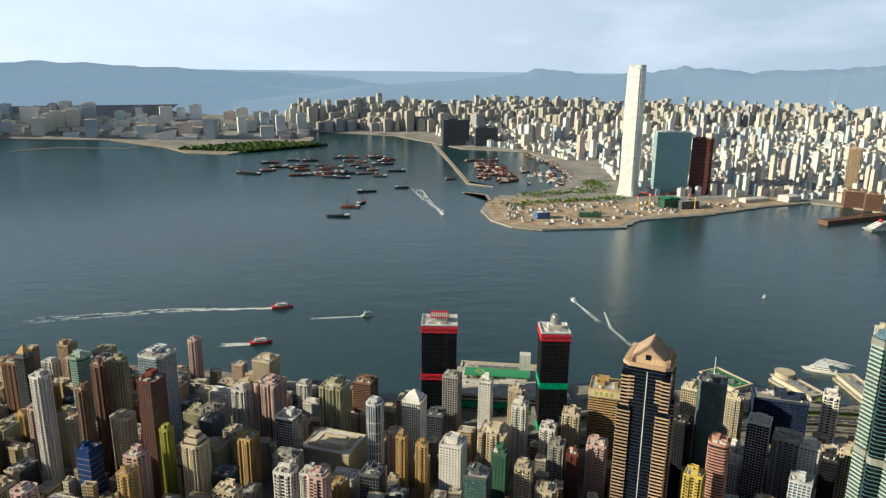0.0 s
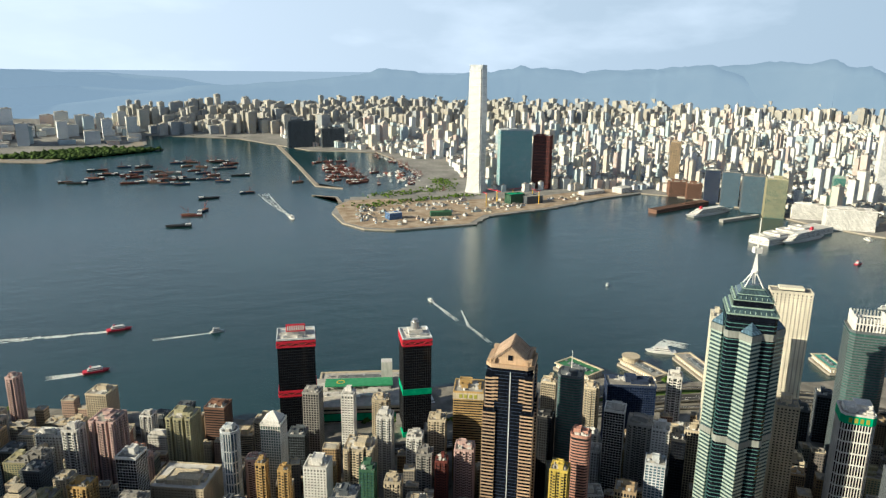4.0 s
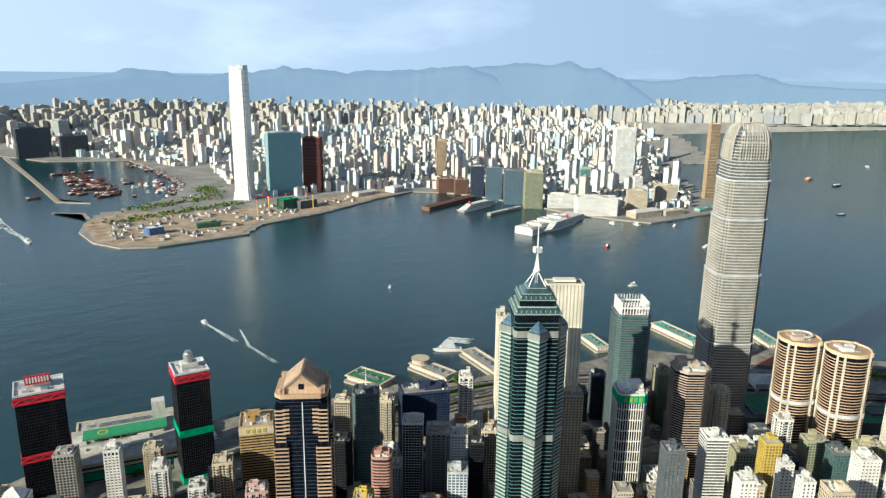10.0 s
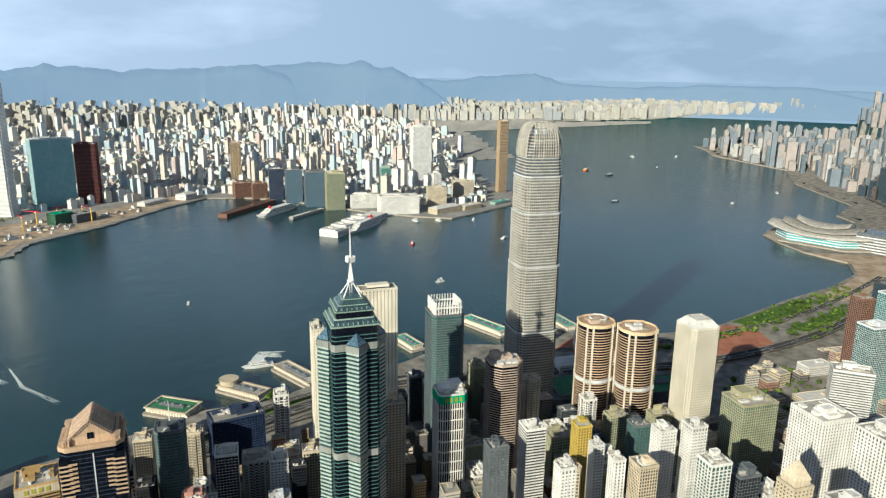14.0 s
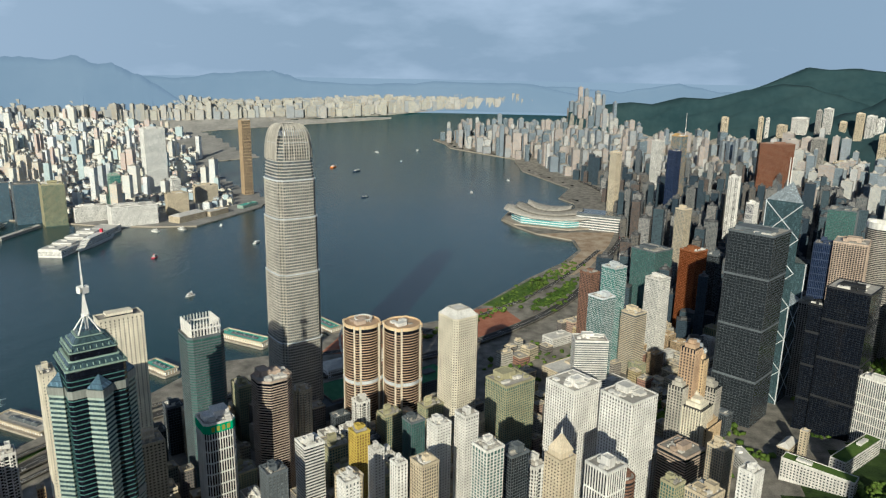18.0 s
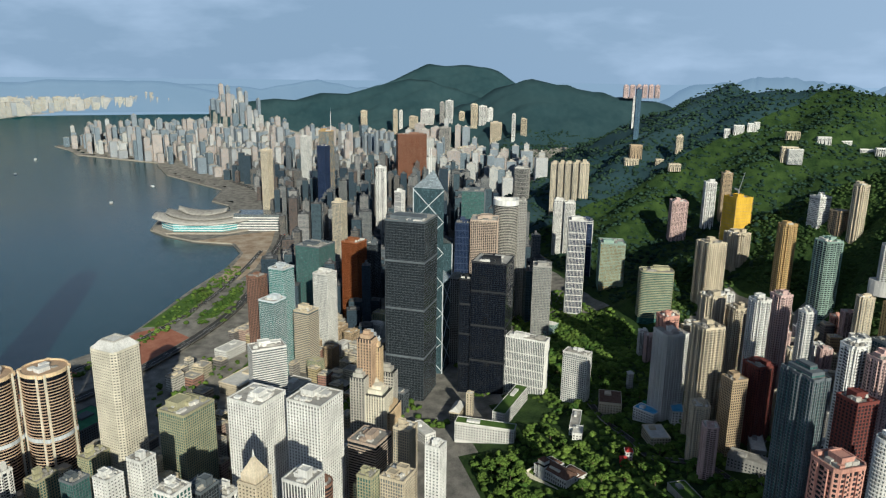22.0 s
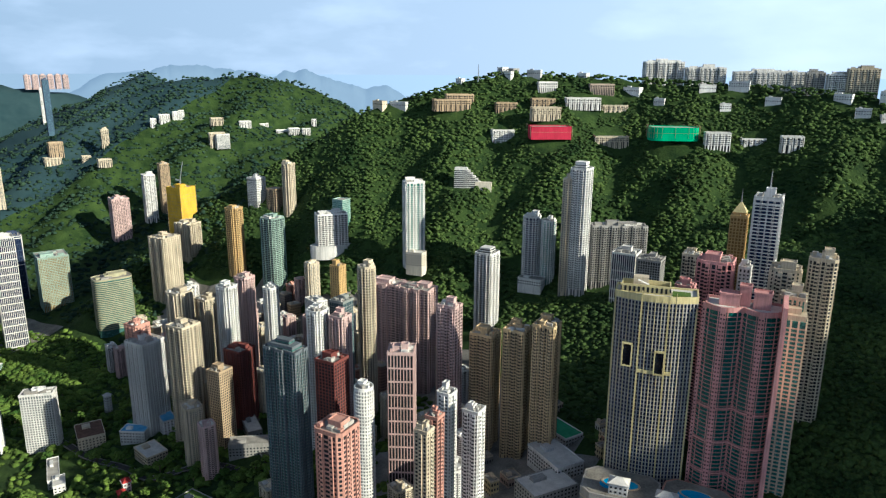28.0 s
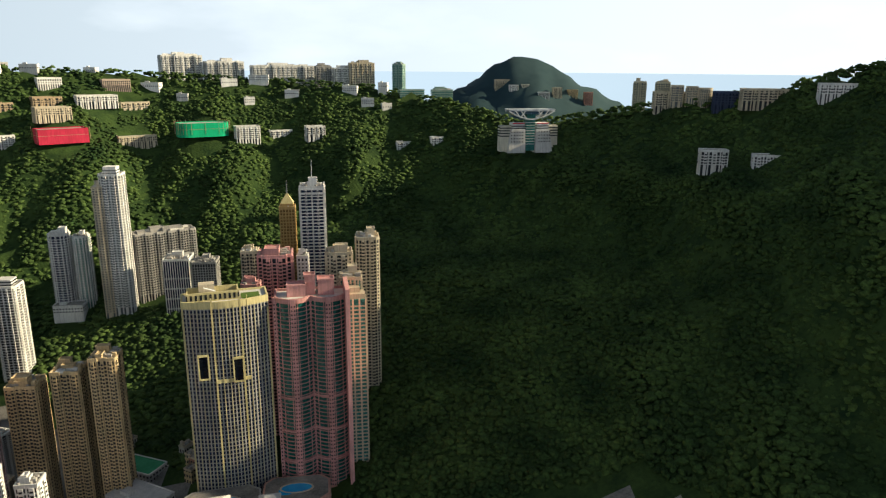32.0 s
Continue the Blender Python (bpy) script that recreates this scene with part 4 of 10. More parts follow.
WEST = [(-237, 4643), (-456, 4400), (-641, 3930), (-864, 4010), (-1053, 4290), (-1500, 4700), (-2600, 4900), (-4500, 5000), (-9000, 5600), (-9500, 8000), (-300, 5250)]
sheet("ground_west", WEST, 4.0, HAZED_GROUND, "low container quay land across the water", 90, 160, -60, 5, 3600, 13000)
quay("quay_west", WEST, 4.1, STONE, "stone quay of the container land")
land("breakwater", [(520, 4449), (517, 3516), (506, 2898), (600, 2812), (606, 2828), (524, 2906), (535, 3516), (545, 4440)], 3.0, STONE, "long stone breakwater of the typhoon shelter")
land("breakwater", [(457, 2690), (534, 2622), (525, 2512), (540, 2512), (546, 2634), (460, 2704)], 3.0, STONE, "short curved stone breakwater")
land("breakwater", [(-1820, 4130), (-1640, 4290), (-1250, 4230), (-1200, 4290), (-1225, 4295), (-1245, 4250), (-1650, 4310), (-1840, 4140)], 3.0, STONE, "low stone breakwater off the container quay")


def hill_range(name, crest, depth, mat, label, rough=0.16, seed=0):
    """A range of hills along a crest line of places and heights, falling away on both sides."""
    pts = []
    for a, b in zip(crest, crest[1:]):
        pts += [tuple(a[k] + (b[k] - a[k]) * t / 12 for k in range(3)) for t in range(12)]
    pts.append(crest[-1])
    rows = 11
    verts, faces = [], []
    for i, p in enumerate(pts):
        q = Vector(pts[min(i + 1, len(pts) - 1)][:2]) - Vector(pts[max(i - 1, 0)][:2])
        o = Vector((q.y, -q.x)).normalized()
        for j in range(rows):
            s = (j / (rows - 1)) * 2 - 1
            k = (1 - abs(s)) ** 1.2
            nz = noise.noise(Vector((i * 0.23 + seed, j * 0.7, seed * 3.1))) + 0.5 * noise.noise(Vector((i * 0.7, j * 1.9, seed)))
            z = p[2] * k * min(1.0, 0.06 + 7.0 * i / len(pts), 0.06 + 7.0 * (len(pts) - 1 - i) / len(pts)) * (1 + rough * nz * (1 if j != rows // 2 else 0.45))
            verts.append(far(p[0] + o.x * s * depth, p[1] + o.y * s * depth, max(0, z)))
    for i in range(len(pts) - 1):
        for j in range(rows - 1):
            faces.append((i * rows + j, i * rows + j + 1, (i + 1) * rows + j + 1, (i + 1) * rows + j))
    me = bpy.data.meshes.new(name)
    me.from_pydata(verts, [], faces)
    me.materials.append(mat)
    me.polygons.foreach_set("use_smooth", [True] * len(faces))
    return tagged(new(name, me), label, kind="structure")


hill_range("hills_north", [(-1987, 8279, 103), (-778, 8486, 195), (524, 8514, 267), (1577, 8390, 341), (2213, 8249, 463), (2831, 8061, 388), (3296, 7885, 425), (3678, 7716, 509), (4301, 7390, 420), (4975, 6958, 459), (5289, 6724, 519), (5778, 6311, 555), (6226, 5872, 528)], 1500, HAZE_HILL, "distant hills with blue haze painted into a faint glow", seed=1)
hill_range("hills_north", [(3734, 8092, 354), (4573, 7652, 443), (5421, 7077, 520), (6090, 6510, 569), (6596, 5994, 588), (6852, 5698, 495), (7056, 5442, 340), (7347, 5038, 255)], 1400, HAZE_HILL, "distant hills with blue haze painted into a faint glow", seed=2)
hill_range("hills_north", [(7394, 8362, 397), (8209, 7559, 511), (8416, 7326, 421), (9022, 6559, 355), (9398, 6001, 432), (9744, 5414, 477), (9981, 4956, 345), (10389, 4009, 305), (10656, 3209, 355), (10889, 2251, 358), (11039, 1241, 341), (11095, 143, 329)], 1500, HAZE_HILL, "distant hills with blue haze painted into a faint glow", seed=3)
hill_range("hills_east", [(12682, 3448, 113), (12935, 2260, 281), (13052, 1353, 297), (13103, 543, 213), (13096, -442, 380), (13046, -1129, 249), (12922, -2052, 365)], 1500, HAZE_HILL, "distant hills with blue haze painted into a faint glow", seed=4)
hill_range("hills_south", [(6084, -2499, 359), (5772, -3110, 420), (5505, -3534, 448), (5387, -3699, 493), (5138, -4018, 486), (4869, -4321, 411), (4694, -4498, 467), (4474, -4704, 377), (4285, -4867, 307), (4023, -5072, 360), (3750, -5264, 293)], 1000, HAZE_HILL, "distant hills with blue haze painted into a faint glow", seed=5)
hill_range("hills_west", [(-8213, 11326, 387), (-7333, 11920, 444), (-6429, 12436, 403), (-5286, 12969, 488), (-4155, 13380, 444), (-2892, 13714, 377), (-1509, 13940, 327), (-37, 14027, 233), (1481, 13954, 140)], 1500, HAZE_HILL, "distant hills with blue haze painted into a faint glow", seed=8)
hill_range("hills_west", [(-5073, 9190, 212), (-4328, 9569, 106), (-3381, 9950, 205), (-2458, 10222, 145), (-1583, 10399, 206), (-501, 10513, 132), (634, 10511, 218)], 1500, HAZE_HILL, "distant hills with blue haze painted into a faint glow", seed=6)


# ---- towers ----
tower(-375, 905, 5.0, 23.9, 23.9, 105.0, -25, "flats", "brown", "dark", "red-brown tiled apartment slab near the western shore", "residential_tower")
tower(-354, 881, 5.8, 14.2, 14.2, 120.4, -25, "curtain", "slate", "dark", "dark glass tower with a gilded pyramid top", "office_tower", crowns=(("pyramid", "gold", 14),))
tower(-276, 744, 18.5, 15.4, 15.4, 140.6, -25, "flats", "white", "grey", "tall slim white apartment tower with rows of bay windows", "residential_tower", foot="cross")
tower(-287, 874, 5.5, 21.1, 21.1, 120.7, -25, "bands", "mint", "green", "green glass tower with a stepped white crown", "office_tower", foot="oct")
tower(-226, 773, 14.4, 16.2, 16.2, 142.7, -25, "flats", "brown", "dark", "dark brown tower with red roof turrets", "residential_tower", foot="cross")
tower(-228, 725, 19.9, 11.9, 11.9, 130.5, -25, "flats", "brown", "green", "brown and green tower with red roof turrets", "residential_tower", foot="cross")
tower(-245, 884, 5.0, 18.0, 18.0, 110.0, -25, "grid", "olive", "dark", "grey-beige hexagonal tower with a pale cap", "office_tower", foot="oct")
tower(-174, 798, 10.9, 31.3, 31.3, 146.2, -25, "curtain", "steel", "blue", "blue glass office tower with white edge columns", "office_tower", foot="cut")
tower(-160, 723, 18.8, 21.7, 21.7, 141.0, -25, "grid", "maroon", "green", "red granite tower with green glass bays", "office_tower", foot="cut")
tower(-142, 696, 21.4, 9.0, 9.0, 95.3, -25, "flats", "lime", "dark", "slim yellow-green apartment tower", "residential_tower")
tower(-224, 710, 21.6, 15.6, 15.6, 70.7, -25, "net", "blue_net", "navy", "building wrapped in blue netting", "residential_tower")
tower(-168, 680, 24.3, 16.1, 16.1, 75.8, -25, "balcony", "pink", "dark", "pink and white balconied apartment block", "residential_tower")
tower(-112, 684, 20.9, 20.9, 20.9, 85.8, -25, "flats", "cream", "dark", "cream stepped apartment tower with corner bays", "residential_tower", foot="cut", steps=((0.7, 6), (0.45, 5)))
tower(-78, 964, 5.0, 26.8, 26.8, 70.0, -25, "grid", "cream", "dark", "broad cream warehouse block on the shore", "office_tower")
tower(-58, 849, 5.0, 28.2, 28.2, 88.0, -25, "flats", "pink", "dark", "pinkish apartment slab with deep light wells", "residential_tower", foot="notch")
tower(-115, 768, 12.5, 20.3, 20.3, 75.7, -25, "grid", "slate", "dark", "dark grey office block with cluttered roof", "office_tower")
tower(-68, 721, 14.6, 18.5, 18.5, 75.7, -25, "flats", "gold", "dark", "ochre apartment block with stained walls", "residential_tower")
tower(-25, 732, 11.3, 20.2, 20.2, 95.7, -25, "curtain", "white", "black", "black glass tower with white edge walls", "office_tower")
tower(22, 750, 7.7, 57.5, 46.0, 53.8, -25, "holes", "cream", "dark", "broad cream civic building with a domed white roof", "civic_building", roof=ROOF_PALE)
tower(22, 810, 5.0, 26.9, 26.9, 98.0, -25, "flats", "olive", "dark", "grey-green apartment slab with vertical bays", "residential_tower", foot="notch")
tower(59, 848, 5.0, 23.2, 23.2, 85.0, -25, "bands", "brown", "dark", "brown banded office block near the shore", "office_tower")
tower(68, 734, 6.9, 16.6, 16.6, 108.6, -25, "fins", "steel", "blue", "blue-white faceted office tower", "office_tower", foot="oct")
tower(113, 750, 5.0, 21.0, 21.0, 105.0, -25, "grid", "white", "green", "white tower with green glass and a white pyramid roof", "office_tower", crowns=(("pyramid", "white", 12),))
tower(166, 824, 5.0, 18.9, 18.9, 98.0, -25, "grid", "grey", "dark", "dark grey office tower beside the twin black towers", "office_tower")
tower(202, 790, 5.0, 13.8, 13.8, 105.0, -25, "holes", "white", "dark", "slim windowless white apartment tower", "residential_tower")
tower(96, 708, 7.8, 9.7, 9.7, 80.3, -25, "flats", "gold", "dark", "narrow ochre apartment tower", "residential_tower")
tower(116, 691, 8.3, 10.2, 10.2, 78.4, -25, "flats", "gold", "dark", "narrow orange-brown apartment tower", "residential_tower")
tower(147, 675, 8.2, 22.2, 22.2, 88.8, -25, "holes", "white", "dark", "white tower with a slanted solar roof", "office_tower")
tower(164, 623, 12.0, 22.1, 22.1, 80.9, -25, "curtain", "slate", "green", "dark green glass tower with a pale roof", "office_tower")
tower(236, 754, 5.0, 16.5, 16.5, 90.0, -25, "flats", "white", "grey", "white apartment tower with blue-grey windows", "residential_tower")
tower(200, 721, 5.0, 30.2, 30.2, 78.0, -25, "flats", "cream", "dark", "cream apartment slab with rows of small windows", "residential_tower", foot="notch")
tower(193, 657, 7.7, 14.3, 14.3, 85.5, -25, "grid", "green", "green", "green tiled tower with a painted side wall", "residential_tower")
tower(213, 636, 8.5, 15.2, 15.2, 80.6, -25, "flats", "cream", "dark", "cream apartment tower with bay windows", "residential_tower")
tower(261, 721, 5.0, 16.4, 16.4, 78.0, -25, "flats", "white", "dark", "white apartment tower among the other towers", "residential_tower")
tower(291, 733, 5.0, 18.7, 18.7, 88.0, -25, "flats", "cream", "dark", "cream tower with dark window strips", "residential_tower")
tower(262, 689, 5.0, 15.9, 15.9, 75.0, -25, "flats", "grey", "dark", "grey apartment tower with stained walls", "residential_tower")
tower(274, 669, 5.0, 11.6, 11.6, 75.0, -25, "flats", "maroon", "dark", "dark red apartment tower", "residential_tower")
tower(303, 678, 5.0, 19.1, 19.1, 80.0, -25, "flats", "pink", "dark", "pale pink apartment tower", "residential_tower")
tower(335, 749, 5.0, 33.1, 33.1, 112.0, -25, "bands", "gold", "dark", "cream and gold banded office block with a rooftop sign", "office_tower", crowns=(("sign", "cream", 8),))
tower(423, 672, 5.0, 26.2, 26.2, 150.0, -38, "bands", "slate", "green", "round-cornered green glass tower with twin spires", "office_tower", foot="soft", crowns=(("spire", "white", 26),))
tower(555, 750, 5.0, 59.3, 29.6, 85.9, -24, "curtain", "navy", "navy", "broad dark blue glass office block with a tan roof edge", "office_tower")
tower(470, 654, 5.0, 21.3, 21.3, 110.0, -38, "curtain", "white", "black", "black glass tower with a white framed roof", "office_tower")
tower(396, 601, 5.0, 18.6, 18.6, 120.0, -38, "bands", "salmon", "dark", "curved brown-orange banded tower with a sloped roof", "office_tower", foot="soft")
tower(450, 768, 5.0, 17.6, 17.6, 95.0, -38, "grid", "cream", "dark", "cream podium tower by the dark skyscraper", "office_tower")
tower(398, 680, 5.0, 18.0, 18.0, 100.0, -38, "grid", "dark", "black", "low black tower beside the pyramid-roofed skyscraper", "office_tower")
tower(497, 644, 5.0, 25.4, 25.4, 95.0, -38, "flats", "grey", "dark", "grey apartment tower with stained walls", "residential_tower")
tower(510, 625, 5.0, 17.6, 17.6, 95.0, -38, "holes", "white", "grey", "pale grey office tower", "office_tower")
tower(513, 599, 5.0, 14.0, 14.0, 95.0, -38, "curtain", "dark", "black", "dark glass office tower", "office_tower")
tower(541, 611, 5.0, 17.0, 17.0, 95.0, -38, "grid", "cream", "dark", "cream stepped office tower", "office_tower")
tower(474, 583, 5.0, 19.2, 19.2, 85.0, -38, "grid", "steel", "blue", "grey-blue office tower among the other towers", "office_tower")
tower(363, 581, 5.0, 16.0, 16.0, 100.3, -38, "flats", "yellow", "dark", "yellow and white apartment tower", "residential_tower")
tower(566, 623, 5.0, 11.7, 23.5, 218.2, -38, "blank", "ivory", "grey", "tall white tower slab", "office_tower")
tower(697, 655, 5.0, 44.4, 20.0, 222.0, -36, "blank", "ivory", "dark", "tall cream tower slab with vertical ribs", "office_tower", steps=((0.6, 5),))
tower(662, 522, 5.0, 30.2, 30.2, 141.2, -38, "fins", "white", "black", "white tower with rounded edges, black glass stripes and a green sign", "office_tower", foot="cut", crowns=(("sign", "green_net", 9),))
tower(767, 517, 5.0, 40.1, 40.1, 141.8, -38, "bands", "granite", "black", "octagonal brown-banded office tower", "office_tower", foot="oct")
tower(743, 588, 5.0, 39.6, 39.6, 194.9, -38, "bands", "slate", "green", "tapering glass tower with a crown of white fins", "office_tower", foot="cut", crowns=(("fins", "white", 16),))
tower(606, 555, 5.0, 21.1, 21.1, 141.1, -38, "holes", "cream", "dark", "cream arched podium tower", "office_tower")
tower(926, 339, 5.0, 39.0, 39.0, 181.0, -38, "holes", "ivory", "dark", "tall ivory tower with small windows and a white hipped roof", "office_tower", floor=3.4, foot="cut", plant=False, crowns=(("hip", "white", 9),))
tower(861, 259, 5.0, 44.2, 35.4, 132.9, -38, "grid", "olive", "green", "green glass office block with an olive frame and roof plant", "office_tower")
tower(998, 177, 5.0, 42.8, 25.7, 141.2, -75, "bands", "white", "grey", "broad white hotel with banded windows", "hotel")
tower(810, 183, 6.8, 40.2, 40.2, 159.9, -38, "holes", "white", "dark", "white tower with a grid of square windows", "office_tower", floor=3.4)
tower(771, 126, 13.6, 38.3, 38.3, 165.3, -38, "holes", "white", "dark", "twin white tower with a grid of square windows", "office_tower", floor=3.4)
tower(689, 298, 6.5, 15.7, 15.7, 156.0, -38, "holes", "white", "dark", "slim white office tower with dotted windows", "office_tower")
tower(705, 275, 7.0, 15.6, 15.6, 160.5, -38, "holes", "white", "dark", "white tower with square windows", "office_tower")
tower(652, 243, 12.8, 19.4, 19.4, 154.6, -38, "grid", "white", "green", "pale slab with green glass side", "office_tower")
tower(696, 228, 11.0, 21.1, 21.1, 129.7, -38, "curtain", "slate", "dark", "dark office tower with a tiled roof", "office_tower")
tower(618, 291, 11.5, 17.0, 17.0, 152.0, -38, "grid", "cream", "dark", "cream office tower with a cluttered roof", "office_tower")
tower(609, 311, 10.6, 10.0, 10.0, 153.4, -38, "holes", "white", "dark", "narrow white tower among the other towers", "office_tower")
tower(768, 348, 5.0, 17.5, 17.5, 113.3, -38, "curtain", "slate", "green", "dark green glass tower", "office_tower")
tower(691, 380, 5.0, 14.9, 14.9, 134.3, -38, "grid", "yellow", "gold", "yellow-green glass tower with cream edges", "office_tower")
tower(659, 350, 5.0, 10.4, 10.4, 137.2, -38, "holes", "white", "dark", "white office tower with strip windows", "office_tower")
tower(576, 343, 10.4, 13.1, 13.1, 151.3, -38, "holes", "white", "grey", "blank white tower among the other towers", "office_tower")
tower(637, 407, 5.0, 19.2, 19.2, 146.8, -38, "bands", "white", "dark", "grey-white office tower with banded windows", "office_tower")
tower(586, 416, 5.0, 17.6, 17.6, 146.9, -38, "grid", "slate", "grey", "glass office block with a bright cluttered roof", "office_tower")
tower(620, 178, 20.9, 17.0, 17.0, 165.4, -38, "holes", "cream", "dark", "cream tower with a pyramid roof", "office_tower", crowns=(("pyramid", "cream", 20), ("spire", "white", 5)))
tower(603, 142, 25.8, 21.4, 21.4, 168.9, -38, "fins", "white", "dark", "white office block with tall dark windows", "office_tower")
tower(809, 68, 15.6, 33.7, 33.7, 92.7, -38, "bands", "granite", "dark", "brown banded office block with stepped roof", "office_tower")
tower(778, 35, 20.9, 18.1, 18.1, 112.5, -38, "grid", "cream", "grey", "slim cream tower among the other towers", "residential_tower")
tower(663, 28, 32.1, 13.4, 13.4, 142.8, -38, "holes", "white", "grey", "white slab beside a blue roof", "residential_tower")
tower(657, 128, 22.4, 20.3, 20.3, 132.3, -38, "bands", "brown", "dark", "round brown louvred tower", "office_tower", foot="round")
tower(672, 60, 27.8, 22.4, 22.4, 117.2, -38, "grid", "cream", "grey", "cream office block with glass corners", "office_tower")
tower(672, 86, 25.2, 13.9, 13.9, 123.4, -38, "grid", "olive", "green", "green-grey office block among the other towers", "office_tower")
tower(1119, -33, 6.1, 60.3, 60.3, 276.4, -30, "sheer", "slate", "dark", "tall dark glass tower with a fine bright grid", "office_tower", floor=4)
tower(1088, -150, 17.9, 51.9, 51.9, 204.6, -30, "sheer", "dark", "black", "black glass tower with a stepped outline", "office_tower")
tower(1095, -115, 14.0, 22.5, 22.5, 179.8, -30, "sheer", "dark", "black", "lower black glass wing", "office_tower")
tower(1051, -195, 25.0, 60.5, 21.2, 85.7, -128, "fins", "white", "grey", "broad white hotel with vertical fins", "hotel")
tower(983, -245, 36.5, 35.4, 17.7, 73.9, -134, "grid", "white", "grey", "white consulate block with gridded windows", "office_tower")
tower(1468, 18, 5.0, 35.2, 35.2, 163.5, -38, "curtain", "copper", "copper", "copper-red glass office tower", "office_tower")
tower(1340, 83, 5.0, 29.6, 29.6, 138.7, -38, "grid", "white", "grey", "white gridded tower with a blue roof edge", "office_tower")
tower(1240, 120, 5.0, 28.4, 28.4, 105.1, -38, "bands", "cream", "grey", "cream office block among the other towers", "office_tower")
tower(1201, 172, 5.0, 29.3, 29.3, 138.8, -38, "curtain", "steel", "green", "green glass tower among the other towers", "office_tower")
tower(1271, 157, 5.0, 28.8, 28.8, 170.4, -38, "curtain", "steel", "teal", "pale green glass tower", "office_tower")
tower(1511, 91, 5.0, 55.4, 55.4, 150.2, -38, "curtain", "slate", "green", "broad dark glass office block", "office_tower")
tower(1348, 200, 5.0, 24.5, 24.5, 136.4, -38, "grid", "brown", "dark", "brown office block by the park", "office_tower")
tower(1395, -267, 16.1, 47.6, 47.6, 231.0, -20, "bands", "silver", "dark", "oval white hotel tower with a crown ring", "hotel", foot="round", plant=False, crowns=(("ring", "white", 9),))
tower(1393, -298, 19.5, 19.0, 19.0, 232.2, -20, "holes", "grey", "dark", "pale service core of the oval hotel", "hotel")
tower(1349, -212, 12.4, 48.3, 48.3, 217.1, -20, "grid", "granite", "dark", "beige gridded hotel tower", "hotel")
tower(1361, -176, 8.5, 29.7, 29.7, 212.9, -20, "fins", "navy", "navy", "dark blue glass tower with pale fins", "office_tower")
tower(1219, -126, 9.3, 28.3, 28.3, 151.1, -20, "grid", "grey", "dark", "grey office block among the other towers", "office_tower")
tower(2161, -564, 96.4, 48.7, 48.7, 116.1, -20, "fins", "grey", "dark", "round pale tower with a crown ring", "office_tower", foot="round")
tower(2451, 7, 5.0, 38.3, 38.3, 299.4, -38, "curtain", "gold", "blue", "tall glass tower with a mast", "office_tower", foot="cut")
tower(2996, -372, 5.0, 119.9, 36.0, 242.8, -88, "grid", "brown", "copper", "broad brown apartment slab", "residential_tower")
tower(1360, -400, 34.0, 32.3, 32.3, 185.4, -20, "fins", "white", "navy", "dark blue and white slim tower", "office_tower")
tower(1590, -160, 5.0, 28.5, 28.5, 247.8, -20, "curtain", "steel", "blue", "blue glass tower with white edges", "office_tower")
tower(1674, -279, 11.7, 50.9, 50.9, 217.8, -20, "curtain", "slate", "green", "dark green glass block", "office_tower")
tower(1765, 22, 5.0, 25.0, 25.0, 188.6, -38, "grid", "cream", "grey", "cream office tower among the other towers", "office_tower")
tower(1696, -110, 5.0, 17.5, 17.5, 221.3, -38, "fins", "white", "navy", "blue and white slim tower", "office_tower")
tower(1509, -24, 5.0, 23.7, 23.7, 147.8, -38, "curtain", "slate", "dark", "dark glass office tower", "office_tower")
tower(2418, 19, 5.0, 29.2, 29.2, 255.0, -38, "curtain", "navy", "navy", "dark glass tower among the other towers", "office_tower")
tower(2719, 64, 5.0, 27.3, 27.3, 258.2, -38, "grid", "white", "grey", "white hotel block among the other towers", "hotel")
tower(2620, 201, 5.0, 28.0, 28.0, 223.3, -38, "grid", "cream", "grey", "cream tower among the other towers", "residential_tower")
tower(2102, -123, 5.0, 25.0, 25.0, 224.3, -20, "flats", "white", "dark", "white apartment tower among the other towers", "residential_tower")
tower(1196, -481, 76.7, 57.3, 34.4, 82.5, -109, "bands", "olive", "green", "curved glass and concrete hospital block", "hospital", foot="soft")
tower(1450, -521, 60.1, 50.0, 50.0, 89.9, -20, "grid", "mint", "gold", "glass tower with a white base", "office_tower")
tower(1565, -511, 44.3, 29.6, 29.6, 129.3, -20, "fins", "navy", "navy", "dark slim tower with white edges", "office_tower", crowns=(("edges", "white", 0),))
tower(1275, -300, 25.3, 32.3, 32.3, 131.6, -20, "grid", "grey", "grey", "low grey office block", "office_tower")
tower(1772, -530, 43.4, 25.3, 25.3, 139.4, -20, "flats", "white", "dark", "white apartment tower among the other towers", "residential_tower")
tower(1752, -551, 48.8, 25.1, 25.1, 130.6, -20, "flats", "white", "dark", "white twin apartment tower", "residential_tower")
tower(2010, -611, 96.1, 30.1, 24.1, 148.7, -20, "flats", "cream", "grey", "cream apartment slab in a long row", "residential_tower")
tower(1993, -626, 108.6, 29.8, 23.8, 138.4, -20, "flats", "cream", "grey", "cream apartment slab in a long row", "residential_tower")
tower(1976, -640, 129.2, 29.5, 23.6, 120.1, -20, "flats", "cream", "grey", "cream apartment slab in a long row", "residential_tower")
tower(1958, -655, 152.5, 29.1, 23.3, 99.0, -20, "flats", "cream", "grey", "cream apartment slab in a long row", "residential_tower")
